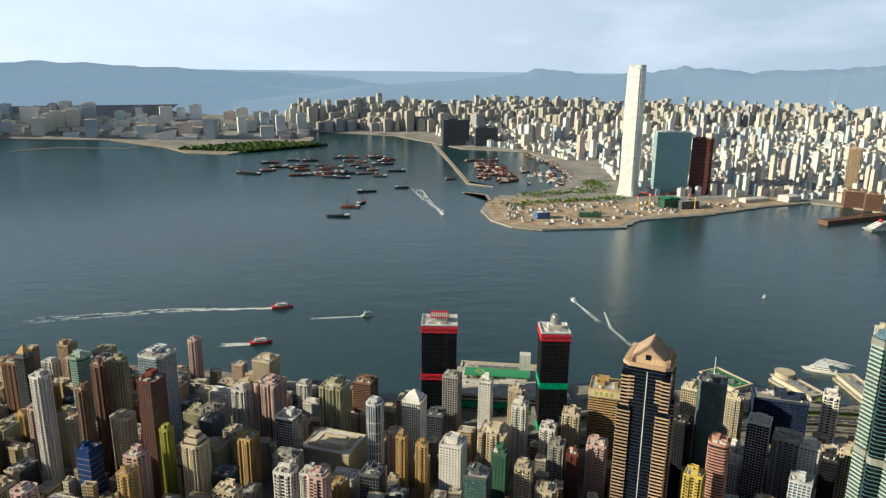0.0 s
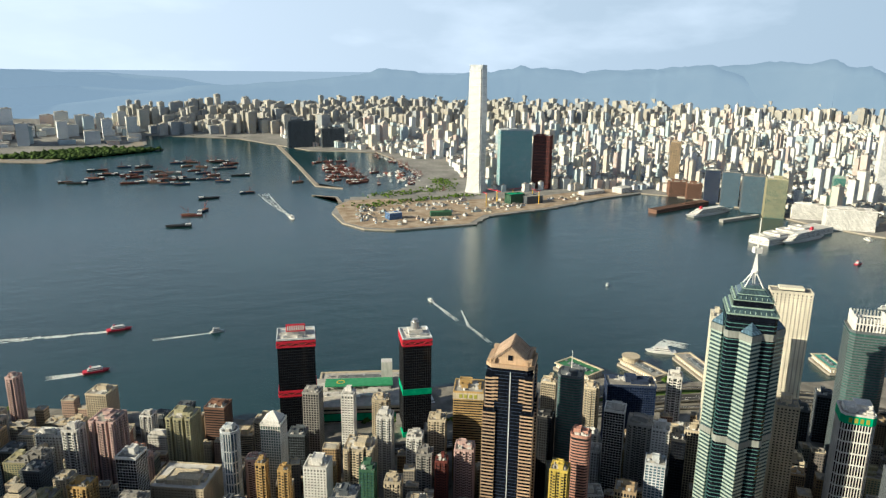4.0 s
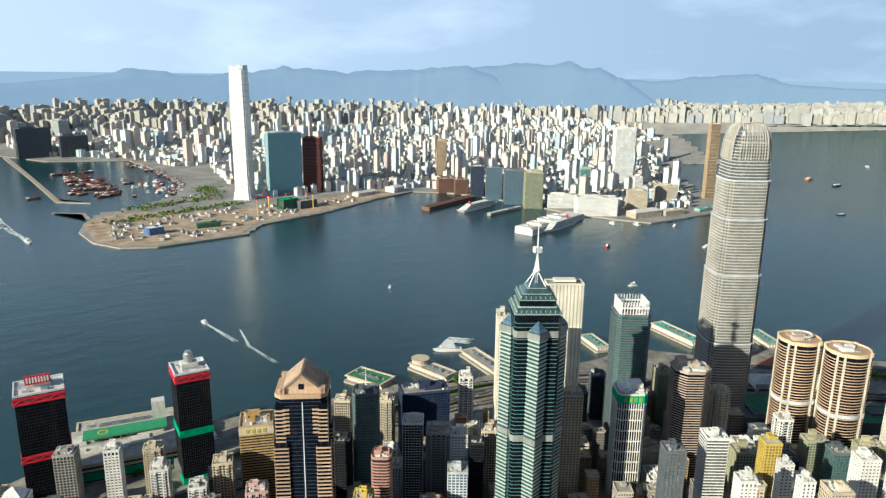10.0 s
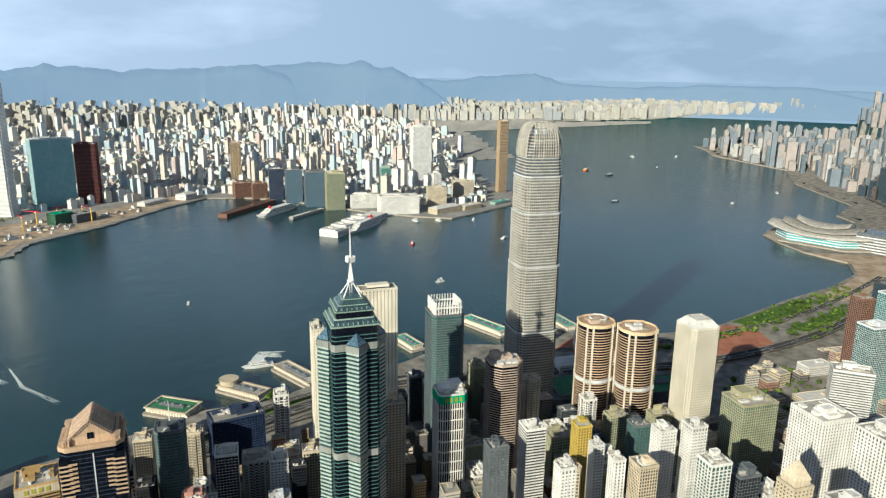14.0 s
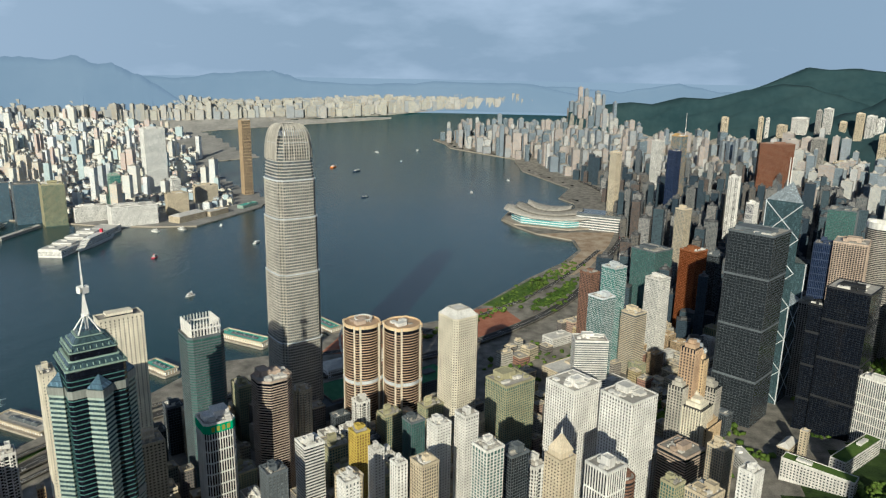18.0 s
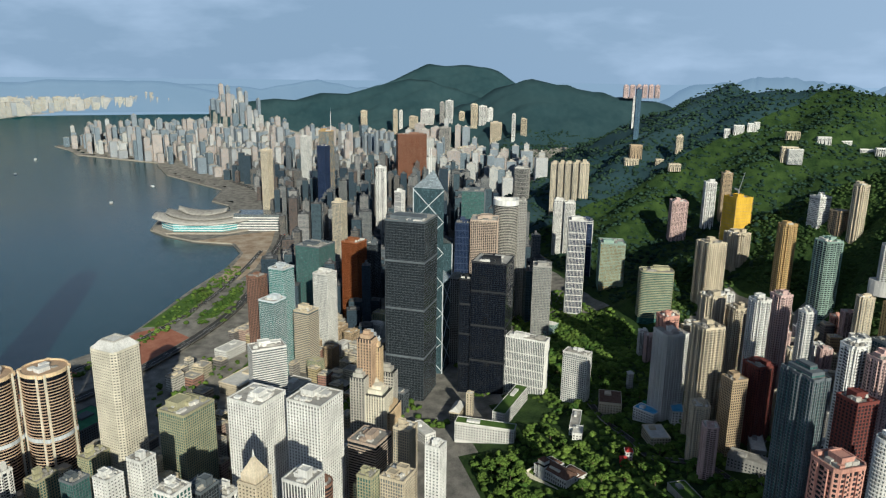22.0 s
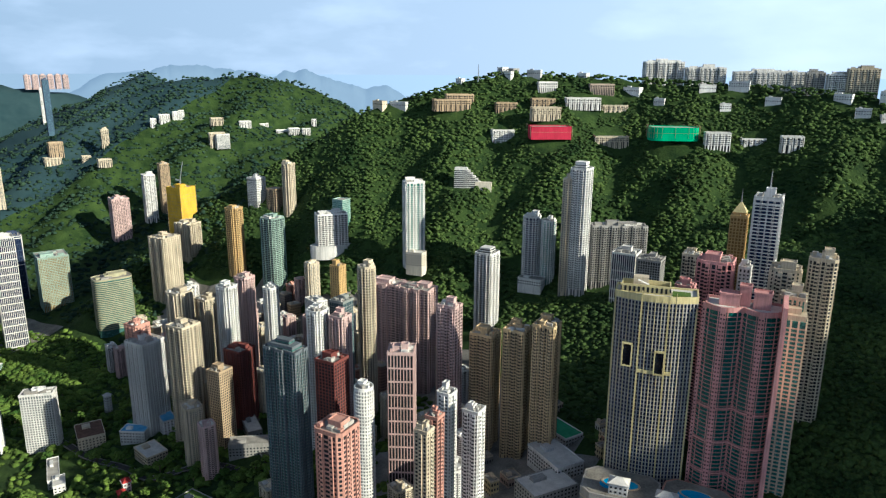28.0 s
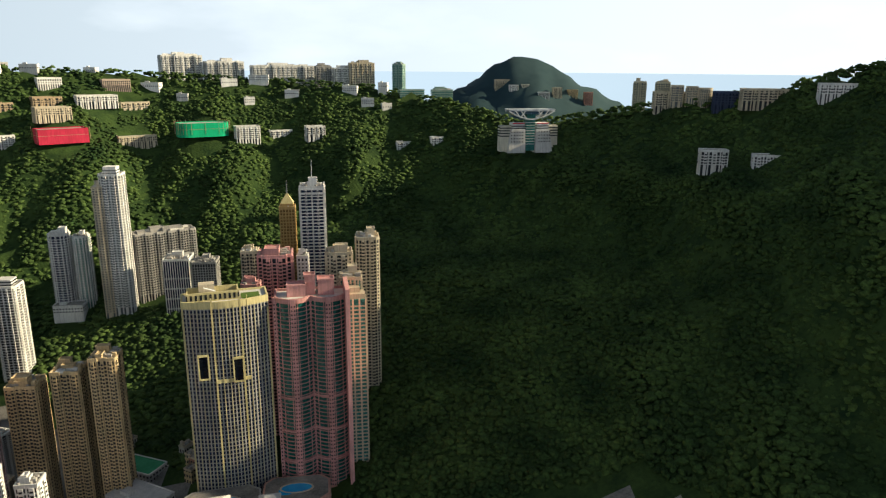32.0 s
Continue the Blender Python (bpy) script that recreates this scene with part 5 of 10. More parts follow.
tower(1941, -669, 167.2, 28.8, 23.1, 86.6, -20, "flats", "cream", "grey", "cream apartment slab in a long row", "residential_tower")
tower(1166, -563, 107.5, 35.2, 35.2, 106.7, 4, "flats", "cream", "dark", "tall pale cream apartment tower with dark window columns", "residential_tower", foot="notch")
tower(1255, -669, 199.9, 33.7, 33.7, 74.1, 4, "net", "yellow_net", "dark", "unfinished tower wrapped in yellow netting", "residential_tower")
tower(1618, -851, 142.6, 24.5, 24.5, 100.9, -20, "flats", "white", "dark", "slim white tower on the hillside", "residential_tower")
tower(1624, -898, 149.8, 21.1, 21.1, 113.7, -20, "flats", "tan", "dark", "slim tan tower on the hillside", "residential_tower")
tower(1628, -778, 113.5, 36.3, 36.3, 84.9, -20, "flats", "pink", "dark", "pink and white hillside tower", "residential_tower")
tower(1196, -633, 163.1, 33.5, 33.5, 58.2, 4, "flats", "cream", "dark", "cream hillside apartment tower with rounded ribs", "residential_tower", foot="bays")
tower(1056, -619, 164.0, 22.4, 22.4, 101.7, 4, "flats", "gold", "dark", "golden beige slim apartment tower on a stepped base", "residential_tower", foot="cross")
tower(992, -641, 124.4, 29.3, 29.3, 129.1, 4, "balcony", "mint", "dark", "pale green and white balconied tower on a round base", "residential_tower", foot="cut", crowns=(("base", "mint", 10),))
tower(1120, -728, 255.7, 22.5, 22.5, 39.9, 4, "grid", "white", "dark", "white block on the hillside", "residential_tower")
tower(1054, -743, 232.0, 18.2, 18.2, 92.4, 4, "flats", "cream", "dark", "tall cream hillside tower", "residential_tower", foot="cross")
tower(1085, -739, 247.8, 22.0, 22.0, 30.3, 4, "flats", "tan", "dark", "grey-brown hillside block among the other towers", "residential_tower", plant=False)
tower(901, -680, 206.9, 46.5, 23.3, 57.3, -126, "balcony", "white", "dark", "broad white balconied tower on a round base", "residential_tower", crowns=(("base", "white", 8),))
tower(912, -718, 248.3, 20.0, 20.0, 31.6, 4, "grid", "mint", "teal", "white tower with green glass top", "residential_tower", plant=False)
tower(1691, -1130, 286.4, 34.7, 34.7, 25.7, -20, "grid", "white", "grey", "white block high on the hill", "residential_tower", plant=False)
tower(753, -697, 208.5, 29.3, 20.5, 117.5, -133, "balcony", "white", "teal", "slim white and green glass tower on a podium", "residential_tower", foot="cut")
tower(806, -325, 65.5, 25.3, 25.3, 143.0, 4, "balcony", "cream", "dark", "cream tower with wrap-round balconies", "residential_tower")
tower(905, -395, 65.9, 26.9, 26.9, 144.7, 4, "flats", "cream", "dark", "cream apartment tower among the other towers", "residential_tower", foot="cross")
tower(821, -401, 76.5, 19.8, 19.8, 154.4, 4, "flats", "white", "dark", "white slim apartment tower", "residential_tower", foot="cross")
tower(837, -443, 82.0, 17.5, 17.5, 147.6, 4, "flats", "pink", "dark", "pale pink apartment tower", "residential_tower")
tower(786, -439, 87.6, 14.8, 14.8, 137.6, 4, "flats", "white", "grey", "slim white apartment tower", "residential_tower", foot="cut")
tower(893, -425, 72.2, 23.1, 23.1, 123.8, 4, "flats", "cream", "dark", "cream apartment block among the other towers", "residential_tower")
tower(898, -328, 56.1, 19.8, 19.8, 133.3, 4, "flats", "salmon", "dark", "small pink and white apartment block", "residential_tower")
tower(882, -325, 57.3, 30.4, 30.4, 115.7, 4, "flats", "white", "dark", "white apartment block with stepped roof", "residential_tower")
tower(770, -371, 77.3, 24.6, 24.6, 95.2, 4, "flats", "maroon", "dark", "dark red apartment block", "residential_tower")
tower(760, -333, 72.0, 19.0, 19.0, 90.9, 4, "grid", "tan", "dark", "tan office block with blank side", "office_tower")
tower(687, -452, 103.1, 12.5, 12.5, 163.0, 4, "holes", "gold", "dark", "slim orange-tan tower among the other towers", "residential_tower")
tower(625, -428, 106.8, 16.5, 16.5, 173.9, 4, "balcony", "cream", "dark", "cream tower with curved balconies", "residential_tower", foot="oct")
tower(633, -395, 98.9, 17.5, 17.5, 151.4, 4, "curtain", "pewter", "slate", "glass tower with a pale frame", "residential_tower")
tower(638, -363, 92.3, 17.4, 17.4, 155.1, 4, "flats", "white", "dark", "white stepped apartment tower", "residential_tower", foot="cross")
tower(614, -371, 97.0, 16.0, 16.0, 146.7, 4, "flats", "pink", "dark", "pale pink apartment tower", "residential_tower")
tower(592, -273, 81.6, 37.7, 18.8, 166.0, 5, "court", "slate", "green", "broad tower with dark glazed bays and a cream stepped top", "residential_tower", foot="bays", steps=((0.7, 5), (0.4, 4)))
tower(555, -292, 89.9, 20.4, 20.4, 149.7, 4, "grid", "maroon", "dark", "dark red-brown office block", "office_tower")
tower(501, -270, 94.2, 15.0, 15.0, 140.9, 4, "balcony", "white", "grey", "round white tower with ribbed balconies", "residential_tower", foot="round")
tower(496, -316, 103.2, 21.8, 21.8, 150.2, 30, "fins", "pink", "dark", "pink-grey ribbed tower on columns", "office_tower")
tower(589, -630, 155.7, 25.0, 25.0, 102.4, 4, "balcony", "white", "dark", "tall white stepped apartment tower", "residential_tower", foot="cut", steps=((0.6, 7),))
tower(648, -489, 116.0, 45.0, 27.0, 128.3, 7, "flats", "pink", "dark", "massive pink apartment slab with small windows", "residential_tower", foot="bays")
tower(600, -486, 122.4, 44.0, 26.4, 124.2, 7, "flats", "pink", "dark", "massive pink twin apartment slab", "residential_tower", foot="bays")
tower(490, -383, 116.8, 20.8, 16.6, 158.7, 4, "flats", "pink", "dark", "pink apartment tower with a red roof patch", "residential_tower", foot="bays")
tower(428, -156, 86.1, 20.5, 22.0, 187.9, 4, "flats", "salmon", "dark", "orange-pink and white stepped apartment tower", "residential_tower", foot="cut")
tower(417, -235, 101.5, 10.0, 10.0, 136.9, 4, "flats", "cream", "dark", "cream narrow apartment tower", "residential_tower")
tower(422, -256, 104.4, 10.1, 10.1, 134.3, 4, "flats", "salmon", "dark", "orange brick apartment tower", "residential_tower")
tower(431, -287, 108.5, 12.2, 12.2, 134.5, 4, "flats", "white", "grey", "white stepped apartment tower", "residential_tower", foot="cut")
tower(403, -281, 112.2, 12.6, 12.6, 126.4, 4, "flats", "white", "dark", "white tower with a yellow roof", "residential_tower")
tower(467, -411, 126.5, 24.0, 24.0, 118.3, 4, "flats", "sand", "dark", "tan apartment tower with many small windows", "residential_tower", foot="bays")
tower(431, -407, 131.7, 22.2, 22.2, 125.9, 4, "flats", "sand", "dark", "tan apartment tower joined to its twin", "residential_tower", foot="bays")
tower(403, -409, 137.2, 21.6, 21.6, 130.0, 4, "flats", "sand", "dark", "tall tan apartment tower with stepped roof", "residential_tower", foot="bays")
tower(575, -730, 201.1, 21.8, 21.8, 89.0, 4, "balcony", "white", "navy", "white and blue glazed tower with curved balconies", "residential_tower", foot="oct")
tower(552, -735, 204.9, 17.8, 17.8, 81.0, 4, "balcony", "white", "teal", "white and teal glazed twin tower", "residential_tower", foot="oct")
tower(502, -720, 203.1, 24.1, 24.1, 160.3, 4, "flats", "white", "grey", "very tall slim white and grey tower", "residential_tower", foot="cut", steps=((0.6, 9),))
tower(516, -712, 197.0, 11.2, 11.2, 152.2, 4, "flats", "cream", "grey", "cream wing of the very tall tower", "residential_tower")
tower(461, -756, 211.0, 74.2, 22.3, 75.4, -149, "balcony", "grey", "dark", "broad grey apartment slab", "residential_tower", foot="bays")
tower(431, -707, 205.1, 29.1, 29.1, 60.2, 4, "fins", "white", "navy", "white and dark blue tower", "residential_tower")
tower(400, -709, 211.5, 27.1, 27.1, 49.1, 4, "grid", "grey", "dark", "grey apartment tower among the other towers", "residential_tower")
tower(211, -416, 176.2, 19.1, 19.1, 150.9, 4, "court", "cream", "teal", "cream and teal balconied tower on a round base", "residential_tower", foot="bays", floor=3.2)
tower(290, -422, 161.7, 14.2, 14.2, 158.3, 4, "flats", "rose", "dark", "pink stepped apartment tower", "residential_tower", foot="cross")
tower(276, -461, 173.3, 27.3, 27.3, 161.2, 4, "flats", "rose", "dark", "pink apartment tower with stepped roofs", "residential_tower", foot="cross")
tower(305, -501, 176.5, 14.2, 14.2, 149.8, 4, "flats", "cream", "dark", "cream balconied tower behind the pink blocks", "residential_tower")
tower(254, -467, 179.3, 9.0, 9.0, 150.9, 4, "holes", "white", "dark", "white slab behind the pink blocks", "residential_tower")
tower(222, -451, 182.2, 20.8, 20.8, 156.1, 4, "flats", "cream", "dark", "cream stepped tower among the other towers", "residential_tower", foot="cross")
tower(200, -497, 197.8, 20.1, 20.1, 141.6, 4, "flats", "cream", "dark", "cream apartment tower with rounded roof", "residential_tower", foot="cut")
tower(250, -523, 193.2, 21.0, 21.0, 187.9, 4, "balcony", "white", "navy", "tall white tower with dark blue bands and a mast", "residential_tower", crowns=(("spire", "white", 24), ("edges", "white", 0)))
tower(278, -557, 195.2, 14.3, 14.3, 159.9, 4, "grid", "gold", "gold", "golden tower with a pyramid roof and spire", "office_tower", crowns=(("pyramid", "lemon", 14), ("spire", "grey", 12)))
tower(660, -961, 385.5, 65.2, 32.6, 8.0, -144, "net", "red_net", "dark", "block wrapped in dark red netting", "residential_tower", plant=False)
tower(473, -1027, 389.0, 75.6, 37.8, 8.0, -153, "net", "green_net", "dark", "building site wrapped in green netting", "residential_tower", foot="soft", plant=False)
tower(407, -1042, 371.8, 37.2, 18.6, 18.8, -157, "flats", "white", "dark", "white terraced apartment block", "residential_tower", plant=False)
tower(359, -1074, 373.9, 35.0, 17.5, 8.0, -159, "flats", "white", "dark", "white apartment block among the other towers", "residential_tower", plant=False)
tower(299, -1042, 378.9, 30.1, 15.0, 11.9, -162, "flats", "white", "dark", "white apartment block among the other towers", "residential_tower", plant=False)
tower(747, -956, 366.8, 36.9, 22.2, 17.2, -140, "flats", "white", "dark", "white apartment block on the slope", "residential_tower", plant=False)
tower(576, -1026, 369.4, 55.1, 27.6, 8.0, -149, "flats", "cream", "dark", "low cream villas among the other towers", "residential_tower", plant=False)
tower(642, -1056, 429.3, 59.1, 23.6, 8.0, -146, "flats", "white", "dark", "white terraced houses among the other towers", "residential_tower", plant=False)
tower(596, -1091, 416.5, 43.6, 17.4, 8.8, -149, "flats", "cream", "dark", "cream terraced houses among the other towers", "residential_tower", plant=False)
tower(708, -1033, 426.7, 40.4, 20.2, 8.8, -143, "flats", "tan", "dark", "tan terraced houses among the other towers", "residential_tower", plant=False)
tower(685, -996, 412.1, 48.7, 24.4, 10.3, -143, "flats", "cream", "dark", "cream terraced houses among the other towers", "residential_tower", plant=False)
tower(848, -976, 433.0, 49.4, 19.8, 8.0, -137, "flats", "tan", "dark", "tan row houses among the other towers", "residential_tower", plant=False)
tower(855, -960, 424.3, 65.2, 26.1, 8.0, -136, "flats", "tan", "dark", "tan lower row houses", "residential_tower", plant=False)
tower(765, -1002, 419.7, 37.9, 15.1, 8.0, -140, "flats", "tan", "dark", "tan row houses among the other towers", "residential_tower", plant=False)
tower(716, -1066, 454.6, 34.0, 17.0, 9.0, -143, "holes", "white", "dark", "white block on the ridge", "residential_tower", plant=False)
tower(629, -1108, 452.6, 42.3, 21.2, 8.0, -148, "grid", "granite", "dark", "brown block on the ridge", "residential_tower", plant=False)
tower(557, -1236, 395.2, 70.6, 28.2, 105.5, -152, "flats", "white", "dark", "pale cream apartment blocks on the ridge top", "residential_tower", foot="notch")
tower(484, -1254, 408.8, 67.4, 27.0, 81.7, -155, "flats", "white", "dark", "lower pale apartment blocks on the ridge", "residential_tower", foot="notch")
tower(381, -1284, 356.4, 116.3, 29.1, 127.4, -159, "flats", "white", "dark", "row of white ridge apartments", "residential_tower", foot="notch")
tower(303, -1272, 389.4, 29.2, 14.6, 93.8, -163, "flats", "grey", "dark", "grey ridge apartments among the other towers", "residential_tower")
tower(253, -1285, 360.9, 63.5, 25.4, 119.6, -165, "flats", "white", "dark", "pale ridge apartments above the woods", "residential_tower")
tower(231, -1281, 356.0, 46.5, 18.6, 133.9, -166, "flats", "cream", "dark", "pale ridge tower blocks above the woods", "residential_tower")
tower(159, -1277, 324.5, 19.5, 19.5, 163.7, -20, "flats", "mint", "teal", "slim glass tower on the ridge", "residential_tower")
tower(808, -1066, 476.5, 14.2, 14.2, 11.9, -20, "flats", "white", "dark", "white summit block among the other towers", "residential_tower", plant=False)
tower(792, -1079, 467.9, 14.3, 14.3, 18.6, -20, "flats", "grey", "dark", "grey summit block among the other towers", "residential_tower", plant=False)
tower(-293, -1207, 286.3, 22.2, 22.2, 173.3, -20, "flats", "cream", "grey", "cream apartment tower on the far ridge", "residential_tower")
tower(-332, -1194, 286.6, 25.5, 25.5, 172.6, -20, "flats", "cream", "grey", "cream apartment tower on the ridge", "residential_tower")
tower(-214, -837, 442.6, 15.4, 15.4, 20.5, -20, "flats", "cream", "grey", "cream apartment tower on the ridge", "residential_tower", plant=False)
tower(-227, -818, 448.6, 14.1, 14.1, 13.6, -20, "flats", "cream", "grey", "cream apartment tower on the ridge", "residential_tower", plant=False)
tower(-238, -801, 448.5, 16.8, 16.8, 12.2, -20, "flats", "cream", "grey", "cream round apartment tower on the ridge", "residential_tower", foot="round", plant=False)
tower(-214, -844, 436.7, 54.8, 21.9, 17.4, -190, "flats", "cream", "dark", "cream apartment blocks on the ridge", "residential_tower", foot="notch", plant=False)
tower(-251, -770, 442.7, 28.3, 14.1, 15.0, -194, "flats", "navy", "navy", "dark blue glazed block on the ridge", "residential_tower", plant=False)
tower(-283, -729, 449.3, 58.3, 23.3, 13.0, -197, "flats", "cream", "dark", "cream apartment block on the ridge", "residential_tower", foot="notch", plant=False)
tower(-321, -648, 461.0, 38.3, 15.3, 10.2, -201, "flats", "white", "dark", "pale apartment block on the ridge", "residential_tower", plant=False)
tower(-183, -644, 383.3, 29.1, 14.6, 15.3, -193, "flats", "white", "dark", "white villa on the wooded slope", "residential_tower", plant=False)
tower(-238, -629, 383.4, 29.1, 14.5, 11.3, -197, "flats", "white", "dark", "white house on the wooded slope", "residential_tower", plant=False)
tower(1273, 2651, 4.5, 127.5, 63.8, 232.6, -13, "curtain", "steel", "aqua", "broad blue-green glass residential slab by the water", "residential_tower", floor=3.4)
tower(1376, 2604, 4.5, 68.2, 54.6, 211.2, -38, "fins", "maroon", "dark", "maroon residential tower by the water", "residential_tower", floor=3.4)
tower(2423, 1918, 4.5, 76.6, 61.3, 255.5, -38, "grid", "white", "pale", "tall white tower above the peninsula", "residential_tower", floor=3.4)
tower(2564, 1607, 4.5, 34.4, 34.4, 287.9, -38, "fins", "tan", "dark", "tall dark-striped tower at the tip of the peninsula", "office_tower")
tower(1987, 2565, 4.5, 41.9, 41.9, 175.0, -38, "flats", "tan", "dark", "tall slim tan tower on the waterfront", "residential_tower")
tower(1852, 2162, 4.5, 51.5, 51.5, 116.7, -38, "curtain", "slate", "navy", "dark office tower on the quay", "office_tower")
tower(1868, 2084, 4.5, 59.1, 59.1, 118.6, -38, "curtain", "slate", "blue", "dark blue office tower on the quay", "office_tower")
tower(1871, 1978, 4.5, 68.5, 68.5, 121.1, -38, "curtain", "slate", "blue", "dark blue-grey office tower on the quay", "office_tower")
tower(1870, 1874, 4.5, 62.8, 62.8, 125.4, -38, "grid", "olive", "green", "green-gold office tower on the quay", "office_tower")
tower(1807, 2297, 4.5, 71.0, 42.6, 54.9, -26, "grid", "brown", "dark", "brown ferry terminal block", "office_tower")
tower(1829, 2231, 4.5, 53.9, 32.4, 56.5, -27, "grid", "brown", "dark", "brown ferry terminal block", "office_tower")
tower(1946, 1805, 4.5, 100.7, 40.3, 46.9, -36, "holes", "white", "grey", "long white mall on the quay", "mall")
tower(1944, 1645, 4.5, 136.1, 54.4, 61.4, -38, "holes", "white", "grey", "long white mall block beside the pier", "mall")
tower(2173, 1650, 4.5, 27.6, 27.6, 111.2, -38, "grid", "white", "grey", "white tower near the clock quay", "hotel")
tower(2136, 1622, 4.5, 68.4, 34.2, 69.8, -41, "holes", "cream", "grey", "cream hotel block among the other towers", "hotel")
tower(2354, 1655, 4.5, 80.8, 40.4, 63.2, -44, "grid", "cream", "grey", "cream hotel block near the quay", "hotel")
tower(2047, 1791, 4.5, 33.2, 33.2, 133.3, -38, "curtain", "mint", "teal", "green glass tower among the other towers", "office_tower")
tower(610, 3994, 4.5, 147.0, 44.1, 180.9, 4, "flats", "slate", "dark", "row of dark apartment towers by the shelter", "residential_tower")
tower(779, 3961, 4.5, 123.9, 37.2, 140.5, 2, "flats", "slate", "dark", "row of grey apartment towers by the shelter", "residential_tower")
tower(3580, -1613, 389.2, 26.1, 26.1, 57.5, -20, "flats", "pink", "grey", "tall pale pink estate tower on the far saddle", "residential_tower", scale=0.920)
tower(3565, -1641, 389.6, 25.9, 25.9, 57.5, -20, "flats", "pink", "grey", "tall pale pink estate tower on the far saddle", "residential_tower", scale=0.920)
tower(3551, -1669, 390.0, 25.7, 25.7, 57.4, -20, "flats", "pink", "grey", "tall pale pink estate tower on the far saddle", "residential_tower", scale=0.920)
tower(3537, -1697, 390.4, 25.5, 25.5, 57.3, -20, "flats", "pink", "grey", "tall pale pink estate tower on the far saddle", "residential_tower", scale=0.920)
tower(3522, -1724, 390.8, 25.2, 25.2, 57.3, -20, "flats", "pink", "grey", "tall pale pink estate tower on the far saddle", "residential_tower", scale=0.920)
tower(3507, -1751, 391.3, 25.0, 25.0, 57.2, -20, "flats", "pink", "grey", "tall pale pink estate tower on the far saddle", "residential_tower", scale=0.920)
tower(2724, -1216, 287.3, 10.0, 10.0, 117.7, -20, "holes", "white", "dark", "very slim white tower in the far valley", "residential_tower")
tower(2343, -1030, 290.9, 17.0, 17.0, 154.5, -20, "curtain", "navy", "blue", "very slim blue glass tower in the far valley", "residential_tower")
tower(1698, -1122, 288.8, 38.2, 19.1, 27.3, -117, "flats", "cream", "dark", "cream hillside apartment slab among dark woods", "residential_tower", plant=False)
tower(1900, -1075, 333.4, 14.7, 7.4, 13.7, -113, "flats", "white", "dark", "pale houses scattered on the far wooded slope", "residential_tower", plant=False)
tower(1893, -1106, 340.6, 26.2, 13.1, 16.5, -113, "flats", "white", "dark", "pale houses scattered on the far wooded slope", "residential_tower", plant=False)
tower(1880, -1133, 343.4, 14.5, 7.3, 20.4, -114, "flats", "white", "dark", "pale houses scattered on the far wooded slope", "residential_tower", plant=False)
tower(1873, -1148, 343.0, 14.5, 7.3, 24.3, -115, "flats", "white", "dark", "pale houses scattered on the far wooded slope", "residential_tower", plant=False)
tower(1762, -1178, 340.8, 32.7, 16.4, 8.5, -117, "flats", "cream", "dark", "pale houses scattered on the far wooded slope", "residential_tower", plant=False)
tower(1711, -1233, 330.1, 31.9, 15.9, 9.7, -119, "flats", "white", "dark", "pale houses scattered on the far wooded slope", "residential_tower", plant=False)
tower(1697, -1290, 322.2, 23.9, 12.0, 8.0, -121, "flats", "white", "dark", "pale houses scattered on the far wooded slope", "residential_tower", plant=False)
tower(1655, -1317, 295.7, 31.0, 15.5, 16.7, -122, "flats", "white", "dark", "pale houses scattered on the far wooded slope", "residential_tower", plant=False)
tower(1620, -1331, 306.0, 30.3, 15.2, 12.3, -123, "flats", "white", "dark", "pale houses scattered on the far wooded slope", "residential_tower", plant=False)
tower(1596, -1355, 308.9, 22.5, 11.2, 8.0, -124, "flats", "white", "dark", "pale houses scattered on the far wooded slope", "residential_tower", plant=False)
tower(1604, -1397, 332.3, 12.5, 6.2, 8.0, -124, "flats", "white", "dark", "pale houses scattered on the far wooded slope", "residential_tower", plant=False)
tower(2025, -865, 264.0, 33.2, 19.9, 28.0, -106, "flats", "tan", "dark", "pale apartment block on the wooded spur", "residential_tower", plant=False)
tower(1933, -949, 287.2, 17.4, 10.5, 36.8, -109, "flats", "cream", "dark", "pale apartment block on the wooded spur", "residential_tower")
tower(2016, -848, 245.5, 39.3, 23.6, 8.0, -106, "flats", "cream", "dark", "pale apartment block on the wooded spur", "residential_tower", plant=False)
tower(1949, -901, 244.8, 20.6, 12.4, 13.6, -108, "flats", "cream", "dark", "pale apartment block on the wooded spur", "residential_tower", plant=False)
tower(1853, -892, 249.6, 30.8, 18.5, 8.0, -109, "flats", "cream", "dark", "pale apartment block on the wooded spur", "residential_tower", plant=False)
tower(3818, -685, 223.3, 22.3, 22.3, 127.2, -20, "flats", "grey", "dark", "pale apartment tower on the far eastern slope", "residential_tower", scale=0.934)
tower(3817, -724, 241.5, 39.5, 39.5, 117.3, -20, "flats", "white", "dark", "pale apartment tower on the far eastern slope", "residential_tower", scale=0.933)
tower(3809, -791, 238.0, 29.0, 29.0, 58.7, -20, "flats", "cream", "dark", "pale apartment tower on the far eastern slope", "residential_tower", scale=0.932)
tower(3729, -837, 215.5, 34.3, 34.3, 128.5, -20, "flats", "cream", "dark", "pale apartment tower on the far eastern slope", "residential_tower", scale=0.943)
tower(3725, -882, 233.9, 40.6, 40.6, 100.1, -20, "flats", "white", "dark", "pale apartment tower on the far eastern slope", "residential_tower", scale=0.942)
tower(3714, -918, 234.2, 29.3, 29.3, 87.7, -20, "flats", "white", "dark", "pale apartment tower on the far eastern slope", "residential_tower", scale=0.942)
